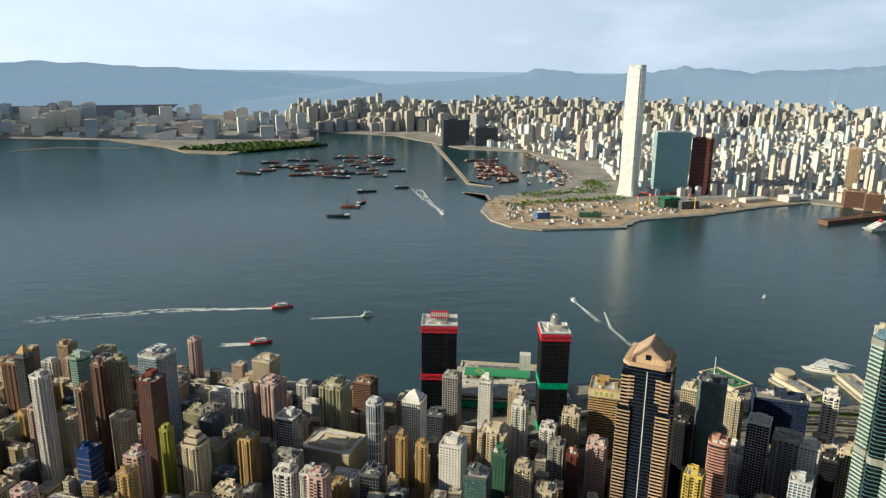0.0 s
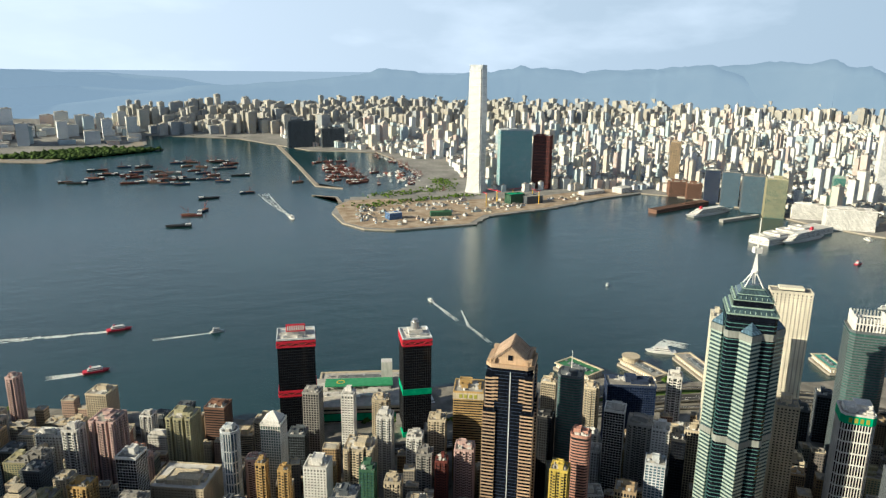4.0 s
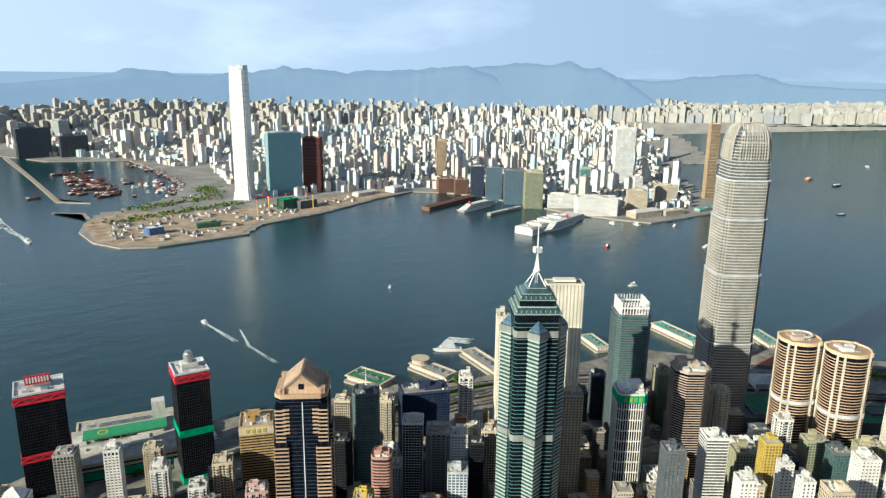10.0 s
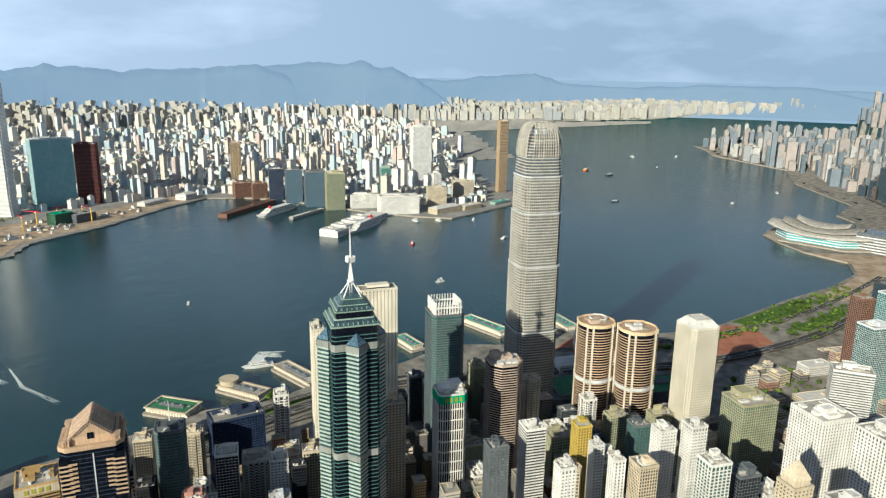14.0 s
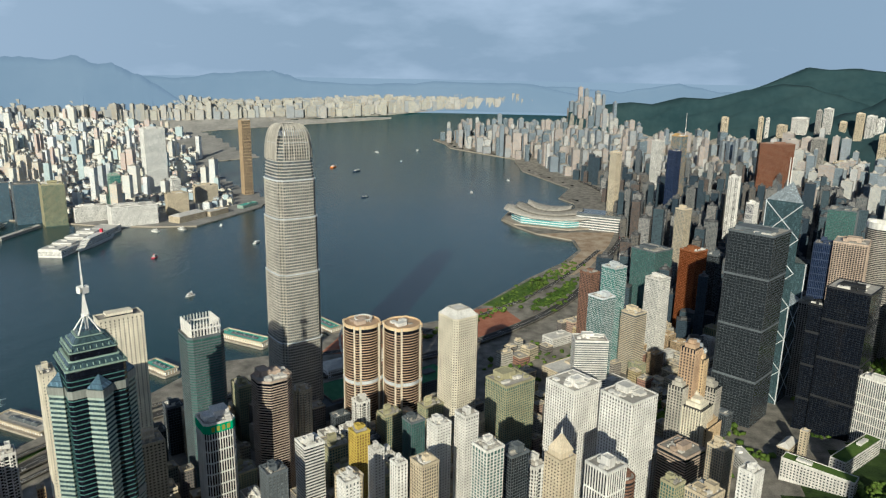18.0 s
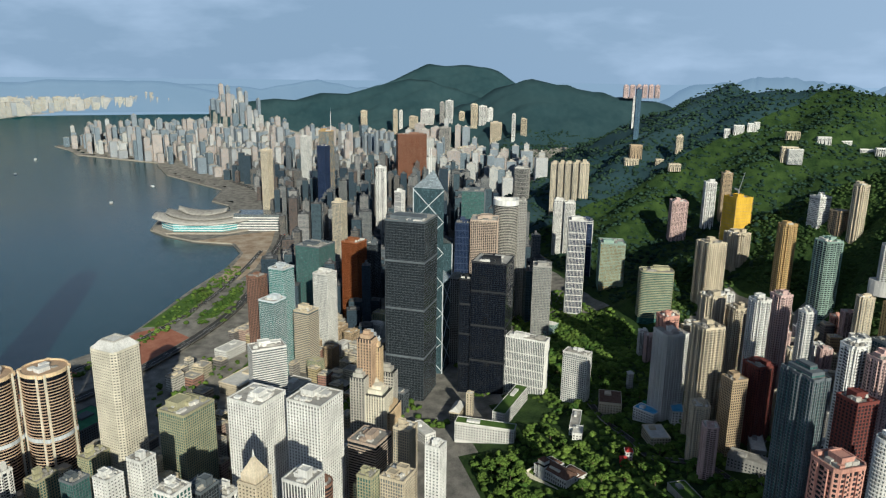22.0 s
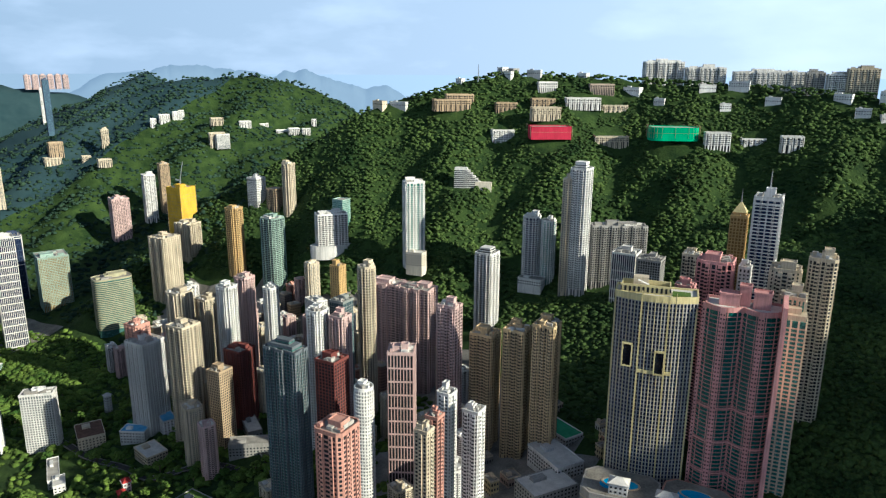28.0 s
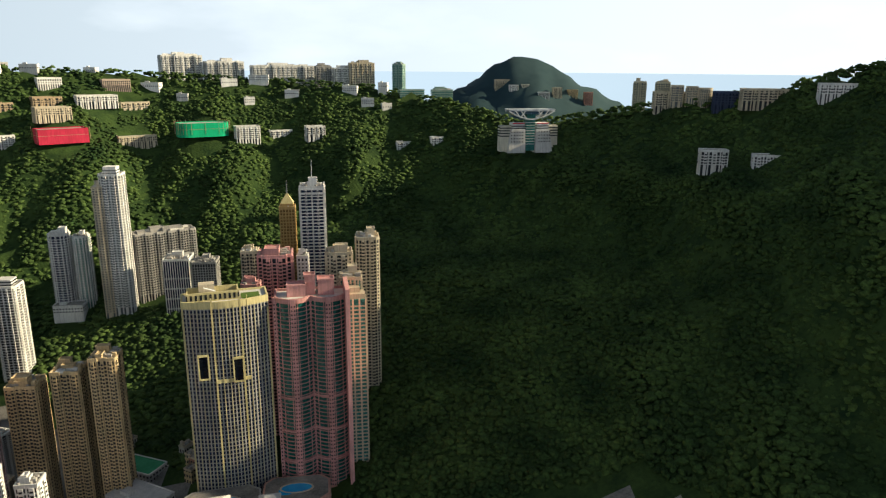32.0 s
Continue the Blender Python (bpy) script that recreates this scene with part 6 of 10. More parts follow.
tower(3908, -626, 233.0, 73.4, 73.4, 74.4, -20, "flats", "white", "dark", "pale apartment tower on the far eastern slope", "residential_tower", scale=0.920)
tower(3883, -544, 182.1, 43.7, 43.7, 89.3, -20, "flats", "cream", "dark", "pale apartment tower on the far eastern slope", "residential_tower", scale=0.928)
tower(3536, -735, 58.1, 57.4, 57.4, 80.1, -20, "flats", "cream", "dark", "pale apartment tower on the far eastern slope", "residential_tower", scale=0.971)
tower(3657, -665, 110.3, 57.8, 57.8, 118.8, -20, "flats", "grey", "dark", "pale apartment tower on the far eastern slope", "residential_tower", scale=0.959)
tower(3576, -911, 160.7, 56.1, 56.1, 97.4, -20, "flats", "cream", "dark", "pale apartment tower on the far eastern slope", "residential_tower", scale=0.961)
tower(3989, -462, 167.1, 22.2, 22.2, 140.3, -20, "flats", "cream", "dark", "pale apartment tower on the far eastern slope", "residential_tower", scale=0.910)
tower(4004, -495, 182.3, 17.0, 17.0, 119.7, -20, "flats", "white", "dark", "pale apartment tower on the far eastern slope", "residential_tower", scale=0.905)
tower(4163, -311, 147.7, 34.4, 34.4, 152.9, -20, "flats", "cream", "dark", "pale apartment tower on the far eastern slope", "residential_tower", scale=0.873)
tower(3461, -965, 147.6, 16.6, 16.6, 157.6, -20, "flats", "white", "dark", "pale apartment tower on the far eastern slope", "residential_tower", scale=0.973)
tower(3469, -1021, 198.5, 28.4, 28.4, 82.3, -20, "flats", "cream", "dark", "pale apartment tower on the far eastern slope", "residential_tower", scale=0.970)
tower(140, -1126, 435.5, 42.2, 14.8, 10.5, -169, "bands", "mint", "teal", "low teal-glazed terrace on the ridge road", "residential_tower", plant=False)
tower(76, -1278, 341.1, 40.6, 14.2, 99.5, -172, "bands", "mint", "teal", "low teal-glazed terrace on the ridge road", "residential_tower")
tower(-42, -2175, 376.3, 50.7, 17.7, 14.7, -173, "bands", "mint", "teal", "low teal-glazed terrace on the ridge road", "residential_tower", plant=False)
tower(-96, -2171, 371.0, 67.4, 23.6, 11.5, -175, "bands", "mint", "teal", "low teal-glazed terrace on the ridge road", "residential_tower", plant=False)
tower(-173, -2113, 422, 44, 20, 22, 4, "flats", "cream", "dark", "cream apartment slab below the round hill", "residential_tower", plant=False)
tower(-201.5, -2063, 417, 26, 16, 12, 4, "flats", "white", "dark", "low white block below the round hill", "residential_tower", plant=False)
tower(-240, -2069, 423, 22, 14, 8, 4, "flats", "ivory", "dark", "small ivory block on the round hill", "residential_tower", plant=False)
tower(-286, -2021, 399, 34, 16, 11, 4, "flats", "white", "dark", "low white terrace on the round hill", "residential_tower", plant=False)
tower(-332, -2041, 395, 26, 16, 28, 4, "flats", "cream", "dark", "cream apartment tower on the round hill", "residential_tower", plant=False)
tower(-384, -2059, 400, 30, 16, 16, 4, "flats", "sand", "dark", "sand-coloured block on the round hill", "residential_tower", plant=False)
tower(-431, -2047, 375, 24, 16, 34, 4, "flats", "salmon", "dark", "tan apartment tower on the end of the round hill", "residential_tower", plant=False)
tower(156, -1031, 358.8, 21.6, 12.9, 8.0, -169, "flats", "white", "dark", "small pale villa on the wooded slope", "residential_tower", plant=False)
tower(103, -1017, 367.9, 19.1, 11.5, 8.0, -171, "flats", "white", "dark", "small pale villa on the wooded slope", "residential_tower", plant=False)


# ---- landmarks ----
def lobed(a, flat, bulge, n=8):
    """A square plan whose sides swell out in a round bay between flat ends."""
    out = []
    for k in range(4):
        c, s = ((1, 0), (0, 1), (-1, 0), (0, -1))[k]
        pts = [(-a, -a + 2.0), (-a + 2.0, -a)] + [((2 * i / n - 1) * (a - flat), -a - bulge * math.sin(math.pi * i / n) ** 0.7) for i in range(n + 1)]
        out += [(u * c - o * s, u * s + o * c) for u, o in pts]
    return out


def exchange_tower(x, y, h, a, turn, drum):
    """One of the pair with round glazed bays between honey-coloured piers."""
    top = thing("office_tower", pose(x, y, 5, rz=turn), "tower of bronze glass with honey granite bands and round glazed bays", "building", "twin exchange towers")
    TAKEN.append((x, y, a * 1.3))
    f = lobed(a, 6.0, 4.6)
    part("glazing", Geo().prism(f, -6, h, vz=0), GLASS["black"], top)
    part("floor_band", bands(f, 0, h - 2, 3.7, 0.30, 0.5), WALLS["stone"], top, kind="stuff")
    for k in range(4):
        c, s = ((1, 0), (0, 1), (-1, 0), (0, -1))[k]
        for u in (-a + 5.2, a - 5.2):
            part("granite_pier", Geo().prism(rect(2.4, 2.2, u * c + (a + 0.3) * s, u * s - (a + 0.3) * c, 90 * k), -6, h + 1.5), WALLS["ivory"], top)
    part("plant_belt", Geo().ring(grow(f, 0.9), grow(f, -0.3), h * 0.46, h * 0.46 + 4.5), WALLS["steel"], top, "pale steel plant belt")
    part("roof", Geo().prism(f, h - 0.4, h + 0.4), WALLS["stone"], top)
    part("parapet", Geo().ring(grow(f, 0.6), grow(f, -0.8), h - 2.2, h + 2.2), WALLS["honey"], top)
    if drum:
        ring = part("roof_ring", Geo().ring([(p[0] + 5, p[1] + 5) for p in oval(25, 25, 24)], [(p[0] + 5, p[1] + 5) for p in oval(22.5, 22.5, 24)], h + 3.6, h + 5.0), WALLS["white"], top, "white open roof ring")
        part("ring_post", piers([(p[0] + 5, p[1] + 5) for p in oval(23, 23, 24)], h + 0.4, h + 3.7, 3.0, 0.5, 0.5), WALLS["white"], ring, kind="stuff")
    for u, v, p, q, up in ((-6, -5, 14, 9, 5.0), (4, 6, 9, 7, 4.0), (-9, 8, 7, 7, 3.2)):
        part("plant_room", Geo().prism(rect(p, q, u, v), h, h + up), WALLS["granite"] if drum else WALLS["white"], top)
    part("roof_plant", clutter(a * 1.3, a * 1.3, h + 0.4, random.Random(int(y)), 5), ROOF, top, kind="stuff")


exchange_tower(943, 477, 149, 19.5, -38, True)
exchange_tower(954, 423, 149, 20.0, -38, False)


def supertall():
    """The tallest tower, across the harbour: square with notched corners, flaring at its foot."""
    top = thing("skyscraper", pose(1085, 2592, 4.5, rz=-45), "very tall pale glass skyscraper with notched corners by the water", "skyscraper")
    TAKEN.append((1085, 2592, 60))

    def foot(z):
        w = 56 + 12 * max(0, 1 - z / 60) ** 2 - 4 * max(0, z - 330) / 150
        n = 4.5
        a = w / 2
        return [(-a + n, -a), (a - n, -a), (a - n, -a + n), (a, -a + n), (a, a - n), (a - n, a - n), (a - n, a), (-a + n, a), (-a + n, a - n), (-a, a - n), (-a, -a + n), (-a + n, -a + n)]
    profiled(top, foot, 470, 4.2, 0.72, 0.3, WHITE_PAINT, GLASS["pale"])
    for z in (60, 150, 265, 405):
        part("louvre_band", Geo().ring(grow(foot(z), 0.36), grow(foot(z), -0.5), z, z + 2.5), WALLS["white"], top, "pale louvred plant band")
    for k in range(4):
        g = Geo()
        a = foot(470)
        p, q = Vector(a[(3 * k) % 12]), Vector(a[(3 * k + 1) % 12])
        o = Vector(((q - p).y, -(q - p).x)).normalized()
        g.prism([tuple(p), tuple(q), tuple(q - o * 1.2), tuple(p - o * 1.2)][::1], 466, 482)
        part("crown_screen", g, WALLS["steel"], top)


supertall()


def harbour_spire():
    """The round-topped tower on the near shore, with setbacks, recessed corners and a crown of curved fins."""
    cx, cy = 944, 578
    top = thing("skyscraper", pose(cx, cy, 4.5, rz=-38), "tall silver tower with recessed corners and a clawed crown", "skyscraper")
    TAKEN.append((cx, cy, 55))

    def width(z):
        w = 59 - 1.8 * (z > 120) - 2.2 * (z > 215) - 2.6 * (z > 290) - 2.8 * (z > 340)
        return w - 20 * max(0.0, (z - 345) / 52.0) ** 2

    def foot(z):
        a = width(z) / 2
        n, b = a * 0.20, a * 0.045
        out = []
        for k in range(4):
            c, s = ((1, 0), (0, 1), (-1, 0), (0, -1))[k]
            for u, o in ((-a + n, -a), (-a * 0.5, -a - b), (0, -a - b * 1.3), (a * 0.5, -a - b), (a - n, -a), (a - n, -a + n * 0.5), (a - n * 0.5, -a + n * 0.5), (a - n * 0.5, -a + n)):
                out.append((u * c - o * s, u * s + o * c))
        return out
    profiled(top, foot, 396, 4.0, 0.34, 0.40, WALLS["silver"], GLASS["grey"])
    for z0, z1 in ((0, 120), (121, 215), (216, 290), (291, 340)):
        part("mullion", piers(foot((z0 + z1) / 2), z0, z1, 2.9, 0.4, 0.55), WALLS["silver"], top, "slim silver mullions", kind="stuff")
    for z in (120, 215, 290, 340):
        part("setback_ledge", Geo().ring(grow(foot(z), 0.9), grow(foot(z + 1), -0.4), z - 0.6, z + 1.0), WALLS["steel"], top)
    for k in range(4):
        c, n = math.cos(radians(90 * k)), math.sin(radians(90 * k))
        for j in range(11):
            s = (j - 5) * 3.5
            g = Geo()
            last = None
            for i in range(8):
                a = i / 7
                z = 366 + 45 * math.sin(a * 1.42)
                x, y = 25.2 - 13.0 * a ** 2.3, s * (1 - 0.30 * a * a)
                p = (c * x - n * y, n * x + c * y, z)
                if last:
                    g.beam(last, p, 1.25)
                last = p
            part("crown_fin", g, WALLS["silver"], top, "curved pale steel crown fin" if j == k == 0 else "")
        rail = Geo()
        for z, x in ((388, 24.0), (402, 19.5)):
            rail.beam((c * x + n * 17, n * x - c * 17, z), (c * x - n * 17, n * x + c * 17, z), 0.8)
        part("crown_rail", rail, WALLS["steel"], top)
    part("roof", Geo().prism(oval(30, 30, 20), 394, 401), WALLS["steel"], top)
    part("podium", Geo().prism(chamfer(110, 96, 8), -2, 22), WALLS["slate"], top)


harbour_spire()


def star_tower():
    """The dark tower: a square shaft with a banded diamond bay on each face, a stepped crown and a mast."""
    cx, cy = 522, 533
    top = thing("skyscraper", pose(cx, cy, 6, rz=54), "dark green glass skyscraper with pale banded bays and white mast", "skyscraper")
    TAKEN.append((cx, cy, 45))
    f = chamfer(42, 42, 2.5)
    part("glazing", Geo().prism(f, -5, 258, vz=0), GLASS["black"], top)
    part("floor_band", bands(f, 0, 256, 3.9, 0.20, 0.25), WALLS["glasshouse"], top, kind="stuff")
    for z in (30, 132, 236):
        part("louvre_band", Geo().ring(grow(f, 0.5), grow(f, -0.3), z, z + 6.5), WALLS["pewter"], top, "grey-beige louvred plant band")
    for k in range(4):
        t = radians(90 * k)
        x, y = math.cos(t) * 22.5, math.sin(t) * 22.5
        q = rect(12.2, 12.2, x, y, 45 + 90 * k)
        hh = 243
        shaft = part("corner_shaft", Geo().prism(q, -5, hh, vz=0), GLASS["slate"], top)
        part("floor_band", bands(q, 0, hh - 3, 3.9, 0.44, 0.35, skip=(8, 34, 35)), WALLS["celadon"], shaft, "pale green floor bands", kind="stuff")
        for z in (30, 132, 236):
            part("louvre_band", Geo().ring(grow(q, 0.6), grow(q, -0.3), z, z + 6.0), WALLS["pewter"], shaft)
        part("corner_cap", Geo().prism(grow(q, 0.3), hh, hh + 9.5, top=False, top_foot=[(x + (p[0] - x) * 0.02, y + (p[1] - y) * 0.02) for p in q]), GLASS["blue"], shaft, "pale glass pyramid cap")
    z = 258
    for w, w2, up, m in ((44, 44, 1.2, "edge"), (42, 35, 4.5, "pane"), (36, 36, 0.8, "edge"), (33, 33, 5.5, "dark"), (34.5, 34.5, 0.8, "edge"), (33, 26, 4.0, "pane"), (27, 27, 0.6, "edge"), (25.5, 19, 3.6, "pane"), (19.6, 19.6, 0.6, "edge"), (17, 13, 2.6, "pane")):
        mat = dict(edge=WALLS["mint"], pane=GLASS["slate"], dark=GLASS["black"])[m]
        part("crown_step", Geo().prism(chamfer(w, w, 1.5), z, z + up, top_foot=chamfer(w2, w2, 1.5)), mat, top)
        z += up
    for w, z0 in ((39, 259.6), (30.5, 271.6)):
        part("crown_rib", piers(rect(w, w), z0, z0 + 2.0, 4.2, 0.5, 1.2), WALLS["mint"], top, kind="stuff")
    for k in range(4):
        t = radians(90 * k + 45)
        part("mast_leg", Geo().beam((math.cos(t) * 11, math.sin(t) * 11, z - 2), (0, 0, z + 13), 0.9), WHITE_PAINT, top)
    part("mast", Geo().beam((0, 0, z - 2), (0, 0, z + 12), 2.0, 2.0).beam((0, 0, z + 12), (0, 0, z + 26), 4.2, 1.4).beam((0, 0, z + 26), (0, 0, z + 60), 1.5, 0.5), WHITE_PAINT, top)
    part("mast_ring", Geo().prism(oval(6.5, 6.5, 12), z + 10.5, z + 12), WHITE_PAINT, top)
    for k in range(4):
        t = radians(90 * k + 20)
        a, b = Vector((math.cos(t) * 1.0, math.sin(t) * 1.0, z + 31)), Vector((math.cos(t) * 3.6, math.sin(t) * 3.6, z + 31))
        part("dish", Geo().beam(a, b, 1.2, 5.0), WHITE_PAINT, top)


star_tower()


def gabled_tower():
    """The black and brown tower with a gabled stone crown set on terraces."""
    cx, cy = 334, 634
    top = thing("skyscraper", pose(cx, cy, 8, rz=-33), "black glass tower with brown banded ends and a gabled stone crown", "skyscraper")
    TAKEN.append((cx, cy, 42))
    w, d, h = 44, 40, 191
    f = chamfer(w, d, 5)
    part("glazing", Geo().prism(f, -6, h, vz=0), GLASS["black"], top)
    part("floor_band", bands(f, 0, h, 3.7, 0.12, 0.25), WALLS["navy"], top, kind="stuff")
    for sx in (-1, 1):
        for sy in (-1, 1):
            q = rect(12, 11, sx * 18.5, sy * 16.5)
            wing = part("corner_wing", Geo().prism(q, -6, h - 44, vz=0), GLASS["black"], top)
            part("floor_band", bands(q, 0, h - 44, 3.7, 0.36, 0.6), WALLS["stone"], wing, "brown stone floor bands", kind="stuff")
            q = rect(8, 8, sx * 18.6, sy * 16.6)
            wing = part("upper_wing", Geo().prism(q, h - 44, h - 8, vz=0), GLASS["black"], top)
            part("floor_band", bands(q, h - 44, h - 10, 3.7, 0.36, 0.5), WALLS["stone"], wing, kind="stuff")
            part("corner_lantern", Geo().prism(rect(6, 6, sx * 17.5, sy * 15.5), h, h + 5.5).prism(rect(6.8, 6.8, sx * 17.5, sy * 15.5), h + 5.5, h + 6.3), WALLS["stone"], top)
    for s in (-1, 1):
        part("light_strip", Geo().box(1.0, s * (d / 2 + 0.3), 20, h - 6, 0.9, 0.7), WALLS["steel"], top, "slim pale vertical strip")
        for x in (-13.5, 12.5):
            part("facade_grille", bands(rect(5, 0.8, x, s * (d / 2)), h - 36, h - 10, 3.7, 0.42, 0.5), WALLS["stone"], top, kind="stuff")
    part("cornice", Geo().ring(grow(f, 1.2), grow(f, -1.0), h - 2.4, h + 1.2), WALLS["stone"], top)
    part("terrace", Geo().prism(grow(f, -1.0), h - 1, h + 0.4), WALLS["tan"], top)
    a, b, z0, z1 = w * 0.33, d * 0.40, h + 7.0, h + 19.0
    part("crown_base", Geo().prism(rect(2 * a, 2 * b), h, z0), WALLS["stone"], top)
    g = Geo()
    for y in (-b, b):
        q = [(-a, y, z0), (a, y, z0), (0, y, z1)]
        g.quad(q if y < 0 else q[::-1], [(0, 0), (30, 0), (15, 20)])
    g.quad([(a + 1.4, -b - 1.2, z0 - 1), (a + 1.4, b + 1.2, z0 - 1), (0, b + 1.2, z1 + 0.5), (0, -b - 1.2, z1 + 0.5)], [(0, 0), (30, 0), (30, 25), (0, 25)])
    g.quad([(-a - 1.4, b + 1.2, z0 - 1), (-a - 1.4, -b - 1.2, z0 - 1), (0, -b - 1.2, z1 + 0.5), (0, b + 1.2, z1 + 0.5)], [(0, 0), (30, 0), (30, 25), (0, 25)])
    part("gable_roof", g, WALLS["stone"], top, "pinkish brown stone gable")
    for s in (-1, 1):
        part("gable_window", Geo().box(0, s * (b + 0.2), h + 4.5, h + 9.5, 4.6, 0.7), GLASS["black"], top)
        dentil = Geo()
        for side in (-1, 1):
            for k in range(9):
                q = (k + 0.5) / 9
                dentil.box(side * a * (1 - q), s * (b + 0.5), z0 + (z1 - z0) * q - 2.0, z0 + (z1 - z0) * q - 0.6, 0.9, 1.0)
        part("dentil", dentil, WALLS["granite"], top, kind="stuff")
        part("gallery", piers(rect(0.8, 2 * b + 6, s * (a + 3.2), 0), h, h + 5.5, 3.2, 1.0, 0.6), WALLS["stone"], top, kind="stuff")
        part("gallery_beam", Geo().box(s * (a + 3.2), 0, h + 5.5, h + 6.4, 2.2, 2 * b + 7), WALLS["stone"], top)
    for k in range(9):
        y = -b + 2 * b * k / 8
        part("roof_rib", Geo().beam((-a - 1.4, y, z0 - 0.8), (0, y, z1 + 0.8), 0.7).beam((0, y, z1 + 0.8), (a + 1.4, y, z0 - 0.8), 0.7), WALLS["granite"], top)
    part("roof_plant", clutter(w * 0.5, d * 0.3, h + 0.4, random.Random(5), 4), ROOF_PALE, top, kind="stuff")


gabled_tower()


def twin_block(x, y, w, d, h, turn, nets):
    """One of the black twin towers on the ferry pier, with red truss bands."""
    top = thing("office_tower", pose(x, y, 4.5, rz=turn), "black glass office block with bright red truss bands" + (" and green netting" if nets else ""), "building", "twin black towers")
    TAKEN.append((x, y, 0.75 * max(w, d)))
    f = rect(w, d)
    part("glazing", Geo().prism(f, -6, h, top=False, vz=0), GLASS["black"], top)
    part("mullion", piers(f, 0, h, 2.4, 0.35, 0.25), WALLS["dark"], top, kind="stuff")
    part("floor_band", bands(f, 0, h, 3.6, 0.12, 0.2), WALLS["dark"], top, kind="stuff")
    levels = ((0.93, RED_PAINT), (0.44, GREEN_NET if nets else RED_PAINT), (0.0, GREEN_NET if nets else RED_PAINT))
    for share, mat in levels:
        z = h * share
        part("truss_band", Geo().ring(grow(f, 0.9), grow(f, -0.5), z, z + 8), WALLS["maroon"] if mat is RED_PAINT else GREEN_NET, top)
        if mat is RED_PAINT:
            part("band_rail", Geo().ring(grow(f, 1.3), grow(f, -0.5), z, z + 2.2).ring(grow(f, 1.3), grow(f, -0.5), z + 6, z + 8.4), RED_PAINT, top, "bright red steel rail")
            g = Geo()
            for i in range(4):
                a, b = Vector(grow(f, 1.1)[i]), Vector(grow(f, 1.1)[(i + 1) % 4])
                for k in range(6):
                    p, q = a.lerp(b, k / 6), a.lerp(b, (k + 1) / 6)
                    g.beam((*p, z + 2), (*q, z + 6) if k % 2 == 0 else (*q, z + 2), 0.9) if k % 2 == 0 else g.beam((*p, z + 6), (*q, z + 2), 0.9)
            part("truss_brace", g, RED_PAINT, top, kind="stuff")
    part("roof", Geo().prism(grow(f, -0.6), h - 1, h + 0.4), ROOF_PALE, top)
    part("parapet", Geo().ring(grow(f, 1.0), grow(f, -0.5), h, h + 2.0), WALLS["steel"], top)
    part("plant_room", Geo().prism(rect(w * 0.5, d * 0.34), h, h + 7), ROOF_PALE, top)
    if nets:
        part("cooling_tower", Geo().prism(oval(11, 11, 14), h + 7, h + 17).prism(oval(7, 7, 12), h + 17, h + 20), METAL, top)
    else:
        sign = part("sign_board", Geo().box(0, -d * 0.22, h + 7, h + 17, w * 0.52, 1.2), RED_PAINT, top, "red rooftop sign board")
        for k in range(8):
            x0 = (-0.21 + 0.06 * k) * w
            part("sign_letter", Geo().box(x0, -d * 0.22 - 0.9, h + 9, h + 15, 0.035 * w, 0.4), WHITE_PAINT, sign)
    part("roof_plant", clutter(w * 0.9, d * 0.9, h + 0.4, random.Random(int(x)), 7), METAL, top, kind="stuff")


twin_block(160, 912, 46, 40, 137, -8, False)
twin_block(306, 868, 36, 38, 137, -8, True)


def prism_tower():
    """The tower of stepped glass triangles with white cross bracing and two masts."""
    top = thing("skyscraper", pose(1206, -84, 12, rz=-30), "angular glass tower with white diagonal bracing and twin masts", "skyscraper")
    TAKEN.append((1206, -84, 40))
    a = 25
    c = [(-a, -a), (a, -a), (a, a), (-a, a)]
    hs = (150, 205, 255, 302)
    for k in range(4):
        p, q = c[k], c[(k + 1) % 4]
        body = part("glass_shaft", Geo().prism([p, q, (0, 0)], -6, hs[k], vz=0, top=False), GLASS["slate"], top)
        g = Geo()
        g.quad([(*p, hs[k]), (*q, hs[k]), (0, 0, hs[k] + 26)], [(0, 0), (50, 0), (25, 40)])
        part("sloped_roof", g, GLASS["pale"], body)
        for z in range(0, hs[k] - 20, 50):
            g = Geo().beam((*p, z), (*q, min(z + 50, hs[k])), 1.0).beam((*q, z), (*p, min(z + 50, hs[k])), 1.0)
            part("brace", g, WALLS["steel"], body)
        part("corner_post", Geo().beam((*p, -6), (*p, hs[k]), 1.2), WALLS["steel"], body)
    for s in (-1, 1):
        part("mast", Geo().beam((s * 5, 6, 300), (s * 5, 6, 362), 1.6, 0.7), WHITE_PAINT, top)


prism_tower()


